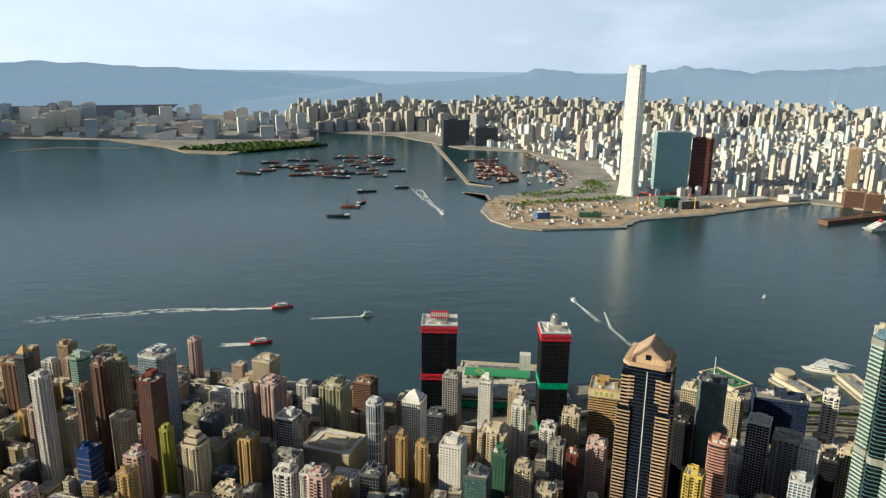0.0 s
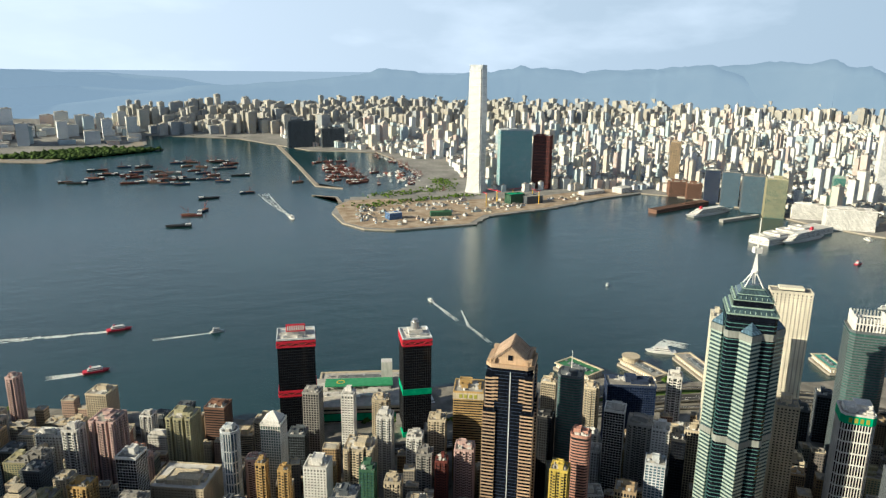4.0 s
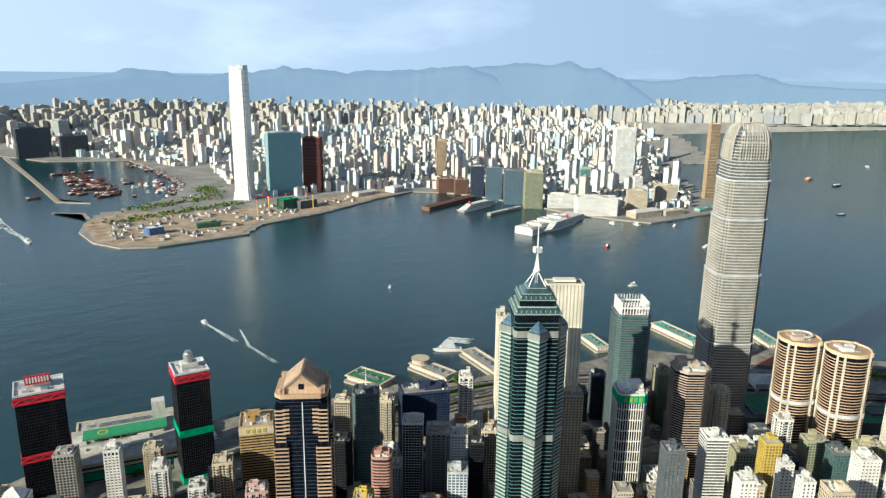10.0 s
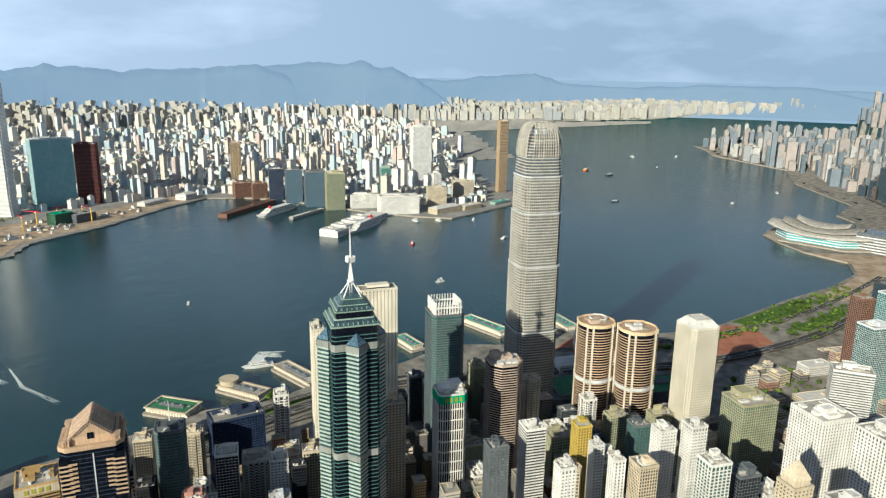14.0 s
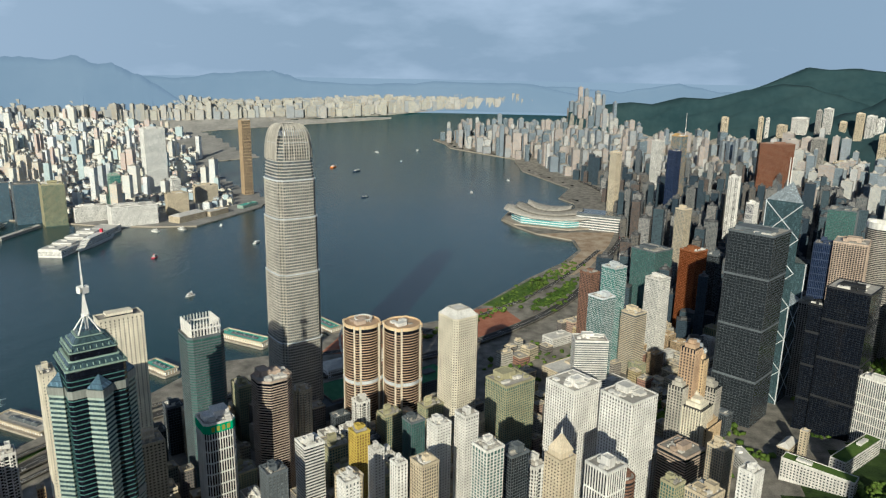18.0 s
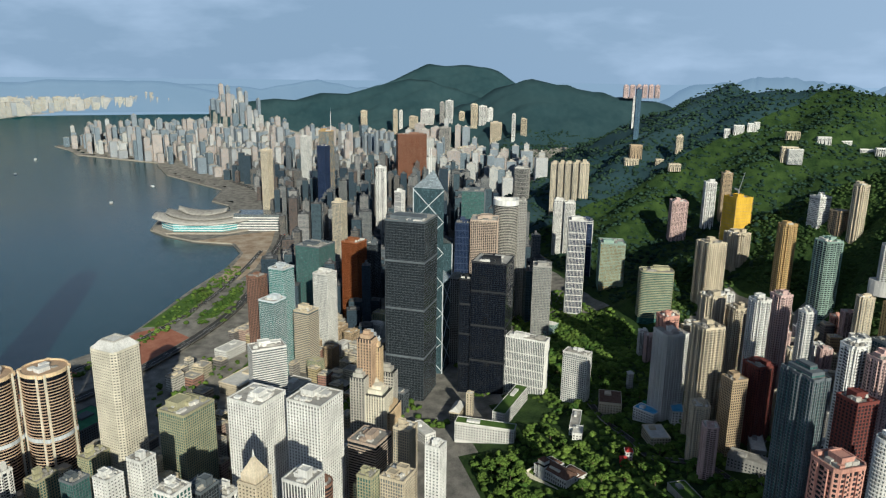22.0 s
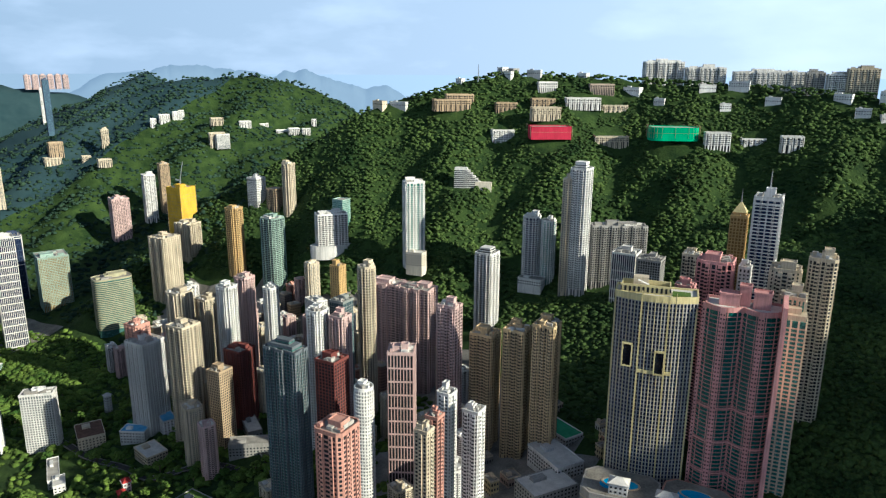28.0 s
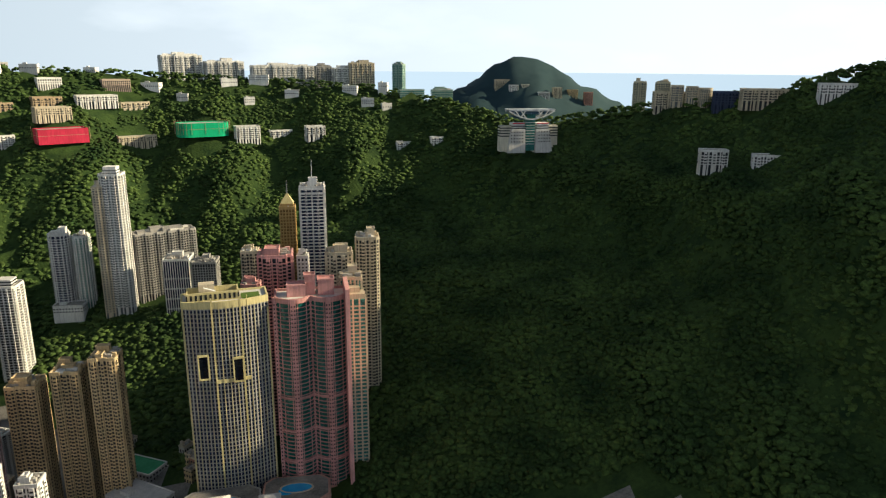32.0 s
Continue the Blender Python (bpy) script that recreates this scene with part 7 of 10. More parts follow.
def bank_cluster():
    """The stepped pink stone bank with grey ladder-like wings."""
    top = thing("office_tower", pose(905, 50, 12, rz=-30), "stepped honey stone and steel bank towers with ladder-like wings", "building")
    TAKEN.append((905, 50, 50))
    for x, y, w, d, h, m in ((-10, -8, 28, 26, 108, "ivory"), (-4, 8, 16, 18, 172, "stone"), (6, 2, 10, 16, 158, "honey"), (14, 12, 12, 20, 166, "steel"), (21, -6, 14, 24, 122, "silver"), (-19, 12, 12, 18, 128, "silver"), (3, -19, 36, 12, 84, "honey")):
        f = rect(w, d, x, y)
        body = part("tower_wing", Geo().prism(f, -6, h, vz=0), GLASS["dark"] if m != "steel" else GLASS["grey"], top)
        part("pier", piers(f, -6, h, 3.4, 1.5, 0.5), WALLS[m], body, kind="stuff")
        part("floor_band", bands(f, 0, h, 3.6, 0.42, 0.5), WALLS[m], body, kind="stuff")
        part("roof_cap", Geo().prism(rect(w * 0.7, d * 0.7, x, y), h, h + 5).prism(rect(w * 0.4, d * 0.4, x, y), h + 5, h + 9), WALLS[m], body)
    for k in range(6):
        z = 112 + k * 10
        part("steel_truss", Geo().beam((7, 23, z), (21, 23, z), 1.0).beam((7, 1, z), (21, 1, z), 1.0).beam((7, 23, z), (14, 23, z + 10), 0.8), WHITE_PAINT, top)
    part("dome", Geo().prism(oval(16, 16, 16), 108, 114).prism(oval(15, 15, 16), 114, 121, top_foot=oval(2, 2, 16)), WALLS["ivory"], top, "pale stepped dome")


bank_cluster()


def convention_hall():
    """The waterside hall with sweeping winged roofs."""
    top = thing("convention_centre", pose(2415, 395, 4.3, rz=80), "waterside convention hall with sweeping grey winged roofs", "hall")
    TAKEN.append((2440, 410, 190))
    part("glass_hall", Geo().prism(chamfer(250, 150, 50), 0, 30, vz=0), GLASS["aqua"], top)
    part("floor_band", bands(chamfer(250, 150, 50), 0, 30, 7.5, 0.3, 1.5), WHITE_PAINT, top, kind="stuff")
    part("terrace", Geo().prism(chamfer(300, 190, 60), -3, 5), STONE, top)
    for k, (wy, h0, lift, sx) in enumerate(((86, 34, 14, 1.0), (62, 44, 16, 0.74), (36, 54, 16, 0.5))):
        verts, faces = [], []
        nu, nv = 24, 10
        for i in range(nu + 1):
            u = i / nu * 2 - 1
            for j in range(nv + 1):
                v = j / nv * 2 - 1
                half = wy * (1 - 0.55 * abs(u) ** 2.2)
                z = h0 + lift * (u * u) * (0.9 if u > 0 else 0.55) - 6 * v * v + 4 * (1 - v * v)
                verts.append((u * 150 * sx, v * half, z))
        for i in range(nu):
            for j in range(nv):
                q = i * (nv + 1) + j
                faces.append((q, q + nv + 1, q + nv + 2, q + 1))
        me = bpy.data.meshes.new("roof_wing")
        me.from_pydata(verts, [], faces)
        me.materials.append(ROOF)
        me.polygons.foreach_set("use_smooth", [True] * len(faces))
        ob = part("roof_wing", me, None, top, "curved pale metal roof wing")
        sol = ob.modifiers.new("thickness", "SOLIDIFY")
        sol.thickness = 2.0
    part("south_hall", Geo().prism(rect(180, 80, -190, 0), 0, 52, vz=0), GLASS["grey"], top)
    part("floor_band", bands(rect(180, 80, -190, 0), 0, 52, 8, 0.4, 0.8), WALLS["white"], top, kind="stuff")


convention_hall()


def lookout_hall():
    """The lookout in the gap of the ridge: a crescent deck on struts between two white stepped wings."""
    x, y = -25, -905
    top = thing("lookout_building", pose(x, y, 385.4, rz=8) @ Matrix.Scale(0.77, 4), "lookout building with a white crescent deck above stone wings", "building")
    TAKEN.append((x, y, 34))
    for s in (-1, 1):
        wing = part("stone_wing", Geo().prism(rect(34, 26, s * 27, -2), -26, 18, top_foot=rect(27, 22, s * 24, -2)), WALLS["white"], top, "white battered stone wing")
        part("upper_wing", Geo().prism(rect(24, 20, s * 24, -2), 18, 30), WALLS["white"], top)
        part("wing_window", bands(rect(24, 20, s * 24, -2), 19, 30, 4.0, 0.45, 0.2), GLASS["dark"], top, kind="stuff")
        holes = Geo()
        for i in range(5):
            for j in range(4):
                holes.box(s * 27 - 11 + 5.4 * i, 10.6 - j * 0.35, -6 + 6.0 * j, -4 + 6.0 * j, 1.8, 1.6)
        part("stone_window", holes, GLASS["dark"], wing, kind="stuff")
        part("terrace", Geo().prism(rect(30, 18, s * 42, -8), -24, 24), WALLS["ivory"], top)
        part("terrace_band", bands(rect(30, 18, s * 42, -8), 4, 24, 5.0, 0.4, 0.4), GLASS["dark"], top, kind="stuff")
        part("red_fascia", Geo().box(s * 24, 8.2, 28.0, 30.0, 23, 0.6), RED_PAINT, top, "red fascia strip")
    part("glass_core", Geo().prism(rect(17, 18), -22, 46, vz=0), GLASS["teal"], top)
    part("core_band", bands(rect(17, 18), -10, 44, 5.0, 0.2, 0.4), WALLS["white"], top, kind="stuff")
    n = 24
    low, high = Geo(), []
    for i in range(n):
        u0, u1 = i / n * 2 - 1, (i + 1) / n * 2 - 1
        z0, z1 = 36 + 15 * abs(u0) ** 1.7, 36 + 15 * abs(u1) ** 1.7
        a, b = u0 * 45, u1 * 45
        for ya, yb in ((-13, 13),):
            low.quad([(a, ya, z0), (a, yb, z0), (b, yb, z1), (b, ya, z1)], [(0, 0), (26, 0), (26, 4), (0, 4)])
            low.quad([(a, ya, 54), (b, ya, 54), (b, yb, 54), (a, yb, 54)], [(0, 0), (4, 0), (4, 26), (0, 26)])
        for ye, flip in ((13, 1), (-13, -1)):
            q = [(b, ye, z1), (a, ye, z0), (a, ye, z0 + 2.2), (b, ye, z1 + 2.2)]
            low.quad(q if flip > 0 else q[::-1], [(0, 0), (4, 0), (4, 2), (0, 2)])
            q = [(b, ye, 51.6), (a, ye, 51.6), (a, ye, 54), (b, ye, 54)]
            low.quad(q if flip > 0 else q[::-1], [(0, 0), (4, 0), (4, 2), (0, 2)])
    part("crescent_deck", low, WHITE_PAINT, top, "white crescent roof deck")
    part("deck_glazing", Geo().prism(rect(70, 22), 46, 52), GLASS["blue"], top)
    for s in (-1, 1):
        for x0, x1 in ((9, 22), (22, 33), (22, 12)):
            part("roof_strut", Geo().beam((s * x0, 12.6, 36.5 if x0 < 20 else 40), (s * x1, 12.6, 53), 1.5), WHITE_PAINT, top)
    part("deck_rail", Geo().ring(rect(91, 27), rect(89.6, 25.6), 54, 55.4), WALLS["steel"], top)


lookout_hall()


def masts():
    for x, y, z, h, label in ((2447, -8, 300, 76, "thin steel mast on the tall glass tower"), (836, -1023, float(ground(836, -1023)), 34, "thin radio mast on the wooded summit")):
        top = thing("mast", pose(x, y, z), label, "mast")
        part("pole", Geo().beam((0, 0, -4), (0, 0, h), 1.8, 0.6), METAL, top)
        part("crossbar", Geo().beam((-2, 0, h * 0.6), (2, 0, h * 0.6), 0.6), METAL, top)


masts()


def curved_front(w, d, bulge, lobes, n):
    """A plan whose north side swells forward in one or more lobes."""
    pts = [(-w / 2, -d / 2), (w / 2, -d / 2)]
    for i in range(n + 1):
        x = w / 2 - w * i / n
        u = ((i / n * lobes) % 1.0) * 2 - 1 if 0 < i < n else -1
        pts.append((x, d / 2 - bulge * u * u))
    return pts


def strips(pts, z0, z1, wide, deep):
    """Upright ribs at the given places of a wall that looks north."""
    g = Geo()
    for x, y in pts:
        g.prism(rect(wide, deep * 2, x, y), z0, z1)
    return g


def framed_court():
    """The broad curved tower with cream-yellow ribs and two framed sky windows."""
    w, d, h = 59.0, 26.0, 176.0
    top = thing("residential_tower", pose(300, -376, 148, rz=15), "broad curved tower of grey glazing with cream-yellow ribs and frames", "building")
    TAKEN.append((300, -376, 40))
    f = curved_front(w, d, 7.0, 1, 12)
    part("glazing", Geo().prism(f, -14, h, vz=0), GLASS["navy"], top)
    part("floor_band", bands(f, 0, h, 3.3, 0.26, 0.35), WALLS["pewter"], top, kind="stuff")
    part("pier", piers(f, -14, h, 2.9, 0.85, 0.75), WALLS["grey"], top, kind="stuff")
    for k, (x, y) in enumerate(f[2:]):
        lift = (8, 8, 10, 12, 12, 6, 6, 6, 12, 12, 4, 2, 0)[k]
        part("cream_rib", strips([(x, y)], -14, h - 8 + lift, 1.2 if k % 4 == 0 else 0.3, 1.0), WALLS["lemon"], top, "cream-yellow rib")
    for x, up in ((-6, 0.66), (18, 0.68)):
        y = d / 2 - 7.0 * (x / (w / 2)) ** 2 + 0.5
        z = h * up
        part("sky_window", Geo().box(x, y, z, z + 17, 7, 2.0), GLASS["black"], top, "dark framed sky window")
        for a, b, c, e in ((x - 4, x - 3, z - 1, z + 18), (x + 3, x + 4, z - 1, z + 18), (x - 4, x + 4, z - 1.2, z), (x - 4, x + 4, z + 17, z + 18.2)):
            part("window_frame", Geo().box((a + b) / 2, y + 0.3, c, e, b - a, 3.0), WALLS["lemon"], top)
    part("sill_line", strips([((f[i][0] + f[i + 1][0]) / 2, (f[i][1] + f[i + 1][1]) / 2) for i in range(6, 11)], h * 0.655, h * 0.67, 5.0, 1.3), WALLS["lemon"], top, kind="stuff")
    part("roof", Geo().prism(grow(f, -0.5), h - 0.3, h + 0.3), ROOF_PALE, top)
    part("parapet", Geo().ring(grow(f, 0.8), grow(f, -0.5), h - 3.5, h + 1.6), WALLS["lemon"], top)
    part("crown_screen", Geo().ring(rect(36, 15, 8, -1), rect(34, 13, 8, -1), h, h + 7), WALLS["lemon"], top)
    part("crown_window", piers(rect(36.2, 15.2, 8, -1), h + 1.5, h + 5.5, 3.4, 1.7, 0.15), GLASS["dark"], top, kind="stuff")
    part("roof_garden", Geo().prism(rect(13, 10, -18, 2), h, h + 1.6), GRASS, top, "planted roof garden")
    part("lift_house", Geo().box(12, -4, h + 5, h + 11, 11, 8), WALLS["cream"], top)
    part("roof_crane", Geo().beam((6, 4, h + 7), (14, 7, h + 11), 0.8), WHITE_PAINT, top)
    part("base", Geo().prism(grow(f, 2.0), -20, 8), WALLS["cream"], top)


framed_court()


def rose_court():
    """The pink tower with teal glazed lobes and a tall pink blade wall."""
    w, d, h = 51.0, 27.0, 162.0
    top = thing("residential_tower", pose(240, -390, 158, rz=7), "tall pink tower with teal glazed bays and a pink blade wall", "building")
    TAKEN.append((240, -390, 38))
    f = curved_front(w, d, 7.0, 2, 16)
    part("glazing", Geo().prism(f, -14, h, vz=0), GLASS["court"], top)
    part("balcony", bands(f, 0, h, 3.2, 0.11, 1.0), WALLS["rose"], top, kind="stuff")
    for k, (x, y) in enumerate(f[2:]):
        if k % 4 == 0:
            part("pink_pier", strips([(x, y)], -14, h + 2, 4.2, 1.0), WALLS["rose"], top)
            g = Geo()
            for i in range(int(h / 3.2)):
                for s in (-1, 1):
                    g.box(x + s * 1.0, y + 1.02, i * 3.2 + 1.1, i * 3.2 + 2.4, 1.0, 0.12)
            part("pier_window", g, GLASS["dark"], top, kind="stuff")
        elif k % 4 != 2:
            part("thin_rib", strips([(x, y)], -14, h, 0.6, 0.8), WALLS["rose"], top)
    for i, (z, m) in enumerate(((0, "rose"), (26, "rose"), (54, "rose"))):
        part("refuge_line", Geo().ring(grow(f, 0.9), grow(f, -0.2), 30 + z, 31.2 + z), WALLS[m], top)
    side = rect(15, 24, -w / 2 - 9, -13)
    wing = part("green_wing", Geo().prism(side, -14, h - 6, vz=0), GLASS["teal"], top, "cream side wing with green glazed bays")
    part("wing_band", bands(side, 0, h - 6, 3.2, 0.34, 0.5), WALLS["cream"], wing, kind="stuff")
    part("wing_pier", piers(side, -14, h - 5, 5.0, 1.3, 0.6), WALLS["cream"], wing, kind="stuff")
    part("wing_head", Geo().prism(rect(9, 12, -w / 2 - 8, -13), h - 6, h + 2).prism(rect(12, 14, -w / 2 - 10, -10), h - 6, h - 2), WALLS["cream"], wing)
    blade = part("blade_wall", Geo().prism(rect(3.2, d + 7, -w / 2 - 1.6, 1.5), -14, h + 9), WALLS["rose"], top, "pale pink blade wall")
    g = Geo()
    for i in range(int(h / 3.2)):
        for j in range(3):
            g.box(-w / 2 - 3.26, -8 + 7 * j, i * 3.2 + 1.0, i * 3.2 + 2.3, 0.1, 1.4)
    part("blade_window", g, GLASS["dark"], blade, kind="stuff")
    part("roof", Geo().prism(grow(f, -0.5), h - 0.3, h + 0.3), ROOF_PALE, top)
    part("parapet", Geo().ring(grow(f, 0.7), grow(f, -0.5), h - 1.5, h + 2.2), WALLS["rose"], top)
    for x, y, a, b, up in ((10, -2, 14, 10, 9), (-12, -3, 12, 10, 12), (0, -5, 8, 8, 15)):
        part("roof_block", Geo().prism(rect(a, b, x, y), h, h + up).ring(grow(rect(a, b, x, y), 0.4), grow(rect(a, b, x, y), -0.4), h + up - 0.3, h + up + 1), WALLS["rose"], top)
    part("base", Geo().prism(grow(f, 2.2), -22, 7), WALLS["salmon"], top)


rose_court()


TAKEN_NOW = []


def free(x, y, r):
    """Whether nothing stands within r of a place."""
    if not TAKEN_NOW or TAKEN_NOW[0] != len(TAKEN):
        TAKEN_NOW[:] = [len(TAKEN), np.array(TAKEN)]
    q = TAKEN_NOW[1]
    return not bool(np.any((q[:, 0] - x) ** 2 + (q[:, 1] - y) ** 2 < (q[:, 2] + r) ** 2))


def district(name, spots, mat, label, tops=None):
    """Many distant blocks in one, each a body with a set-back head house; spots: x, y, z, w, d, h, turn."""
    g, r = Geo(), Geo()
    for x, y, z, w, d, h, turn in spots:
        px, py, pz = far(x, y, z)
        k = math.dist((px, py, pz), HUB) / max(1.0, math.dist((x, y, z), HUB))
        f = rect(w * k, d * k, px, py, turn)
        i = len(g.v)
        g.v += [(*p, pz - 8) for p in f] + [(*p, pz + h * k) for p in f]
        u = 0
        for a in range(4):
            b = (a + 1) % 4
            e = w if a % 2 == 0 else d
            g.f.append((i + a, i + b, i + 4 + b, i + 4 + a))
            g.uv += [(u, 0), (u + e, 0), (u + e, h), (u, h)]
            u += e
        r.prism(f, pz + h * k - 0.1, pz + h * k + 0.2 * k)
        r.prism(rect(w * k * 0.45, d * k * 0.45, px, py, turn), pz + h * k, pz + (h + 4) * k)
        if h > 55:
            r.prism(rect(w * k * 0.2, d * k * 0.25, px + w * k * 0.15, py, turn), pz + h * k, pz + (h + 8) * k)
    top = thing(name, Matrix.Identity(4), label, "city", kind="stuff")
    part("walls", g, mat, top, kind="stuff")
    part("roofs", r, tops or ROOF, top, kind="stuff")


# ---- low buildings, roads and gardens ----
def house(x, y, w, d, h, turn, wall, roof, label, name="villa", gable=0.0, z=None, windows=True, drop=6.0):
    """A low building: walls, window rows, and a flat or hipped roof."""
    z = max(4.3, float(ground(x, y))) if z is None else z
    top = thing(name, pose(x, y, z, rz=turn), label, "building")
    TAKEN.append((x, y, 0.62 * max(w, d) + 4))
    f = rect(w, d)
    body = part("wall", Geo().prism(f, -drop, h, vz=0), WALLS[wall], top)
    if windows:
        for i in range(max(1, int(h / 3.6))):
            row = Geo()
            for side, (run, out, turn_by) in enumerate(((w, d, 0), (w, d, 180), (d, w, 90), (d, w, 270))):
                k = max(1, int(run / 3.4))
                c, q = math.cos(radians(turn_by)), math.sin(radians(turn_by))
                for j in range(k):
                    u, v = -run / 2 + run * (j + 0.5) / k, -out / 2
                    row.prism(rect(1.7, 0.3, c * u - q * v, q * u + c * v, turn_by), i * 3.6 + 1.1, i * 3.6 + 2.7)
            part("glazed_strip", row, GLASS["dark"], body, kind="stuff")
    if gable:
        part("roof", Geo().prism(grow(f, 0.8), h, h + gable, top_foot=rect(max(0.5, w - d * 0.9), 0.4)), roof, top)
        part("eave", Geo().ring(grow(f, 1.0), grow(f, -0.3), h - 0.3, h + 0.15), WALLS[wall], top)
    else:
        part("roof", Geo().prism(grow(f, -0.4), h - 0.2, h + 0.25), roof, top)
        part("parapet", Geo().ring(grow(f, 0.2), grow(f, -0.4), h - 0.3, h + 1.1), WALLS[wall], top)
        part("stair_head", Geo().box(w * 0.2, d * 0.1, h, h + 3, w * 0.22, d * 0.3), WALLS[wall], top)
    return top


TILE = mottled("roof_tile", (0.10, 0.06, 0.045), (0.18, 0.11, 0.08), 0.3, 0.85, fine=1.5)
RED_TILE = mottled("red_tile", (0.36, 0.03, 0.03), (0.50, 0.06, 0.05), 0.3, 0.8)
BLUE_ROOF = mottled("blue_roof", (0.10, 0.32, 0.58), (0.18, 0.45, 0.70), 0.2, 0.6)
COURT = mottled("court_green", (0.05, 0.26, 0.12), (0.08, 0.34, 0.17), 0.2, 0.8)

house(922, -95, 78, 17, 24, 62, "white", GRASS, "long white government block with a planted green roof", "government_building")
house(985, -150, 96, 18, 22, -38, "white", GRASS, "long white wing with green planted roof terraces", "government_building")
house(1000, -95, 9, 9, 36, -30, "cream", ROOF_PALE, "cream stone church tower among trees", "church_tower")
house(1010, -80, 34, 14, 13, -30, "cream", ROOF_PALE, "low cream church beside its tower", "church", 6)
house(960, -20, 38, 16, 16, 20, "white", ROOF_PALE, "white colonial court house with a small dome", "court_house")


def mansion():
    """The white governor's mansion: two hipped wings, a verandah, a square turret and forecourt walls."""
    x, y = 795, -142
    z = float(ground(x, y))
    top = thing("mansion", pose(x, y, z, rz=28), "white colonial mansion with dark tiled hipped roofs and a turret", "building")
    TAKEN.append((x, y, 34))
    for u, v, w, d, h, up in ((0, 0, 46, 20, 12, 5), (-14, -14, 22, 16, 10, 4), (16, -13, 18, 14, 9, 3.5)):
        f = rect(w, d, u, v)
        body = part("wing_wall", Geo().prism(f, -8, h, vz=0), WALLS["white"], top)
        ridge = rect(max(1.0, w - d * 0.95), 0.4, u, v)
        part("hipped_roof", Geo().prism(grow(f, 1.0), h, h + up, top_foot=ridge), TILE, top, "dark brown tiled hipped roof")
        part("eave", Geo().ring(grow(f, 1.2), grow(f, -0.3), h - 0.5, h + 0.2), WALLS["white"], top)
        part("colonnade", piers(grow(f, 0.4), 0, h - 0.6, 3.2, 1.0, 0.7), WALLS["white"], body, kind="stuff")
        row = Geo()
        for k in range(int(w / 3.2)):
            for s in (-1, 1):
                for lift in (1.4, 6.0):
                    row.box(u - w / 2 + 1.6 + 3.2 * k, v + s * (d / 2 + 0.1), lift, lift + 2.6, 1.4, 0.3)
        part("glazed_strip", row, GLASS["dark"], body, kind="stuff")
    turret = part("turret", Geo().prism(rect(9, 9, 12, 8), -4, 22), WALLS["white"], top, "square white turret")
    part("turret_roof", Geo().prism(rect(10.4, 10.4, 12, 8), 22, 26, top_foot=rect(0.6, 0.6, 12, 8)), TILE, turret)
    part("turret_window", bands(rect(9, 9, 12, 8), 15, 20, 5, 0.5, 0.12), GLASS["dark"], turret, kind="stuff")
    part("roof_deck", Geo().prism(rect(15, 9, -2, 2), 12, 15.5), WALLS["ivory"], top)
    part("forecourt_wall", Geo().ring(rect(64, 46, 0, -6), rect(62.8, 44.8, 0, -6), -6, 1.6), WALLS["ivory"], top)


mansion()
house(908, -214, 52, 12, 10, -28, "white", ROOF, "long low white barrack building", "barrack")
house(880, -205, 22, 12, 9, -28, "white", ROOF_PALE, "low white annex with a flat roof", "annex")
house(797, -232, 9, 8, 12, -20, "white", RED_TILE, "small white house with a bright red roof", "house", 4)
house(790, -222, 10, 7, 7, -20, "red", RED_TILE, "small red-roofed lodge beside the drive", "lodge", 3)
house(825, -282, 34, 24, 11, -10, "cream", ROOF_PALE, "cream building with white sail-like roof walls", "chapel")
house(937, -276, 40, 30, 16, -25, "cream", TILE, "cream hall with a broad brown flat roof", "hall")
house(880, -300, 30, 18, 15, 30, "white", BLUE_ROOF, "white school wing with a light blue roof", "school")
house(862, -330, 34, 16, 18, -20, "white", BLUE_ROOF, "white school block with a pale blue roof", "school")
house(905, -318, 26, 16, 6, -20, "green", COURT, "green sports court on a low podium", "sports_court", windows=False)
house(1272, -309, 30, 22, 9, 15, "mint", mottled("pale_green_roof", (0.36, 0.46, 0.40), (0.48, 0.56, 0.50), 0.2, 0.7), "white park house with pale green roofs", "park_house", 5)
house(1292, -330, 20, 16, 9, 40, "mint", ROOF_PALE, "pale green roofed park pavilion", "park_pavilion", 4)
house(985, -330, 7, 7, 24, 0, "white", ROOF_PALE, "slim white tower among the park trees", "park_tower", 3)
house(702, -246, 34, 20, 5, 0, "grey", GRASS, "walled garden terrace with a round lawn", "garden_terrace", windows=False)
house(640, -150, 22, 16, 30, -30, "white", ROOF_PALE, "white clinic with a stepped roof", "clinic")
house(662, -140, 26, 18, 20, -30, "cream", BLUE_ROOF, "cream block with a bright blue roof court", "clinic")
house(714, -330, 44, 18, 14, 40, "grey", ROOF, "grey car park with a small blue pool", "car_park")
house(745, -360, 40, 16, 10, -30, "grey", ROOF_PALE, "long grey school block beside the road", "school")
house(1240, -180, 60, 30, 26, -15, "slate", ROOF, "dark low office podium by the flyover", "podium")
house(382, -392, 46, 28, 16, -30, "white", ROOF_PALE, "white low-rise terraces with cluttered roofs", "terrace")
house(372, -352, 30, 44, 18, -30, "grey", ROOF_PALE, "grey and white low-rise flats", "terrace")
house(400, -440, 44, 22, 8, -24, "white", COURT, "white clubhouse with a green roof court", "clubhouse")
house(738, -682, 26, 16, 20, 8, "ivory", ROOF_PALE, "cream podium block with tall windows beside the slim tower", "podium_block", z=205, drop=14)
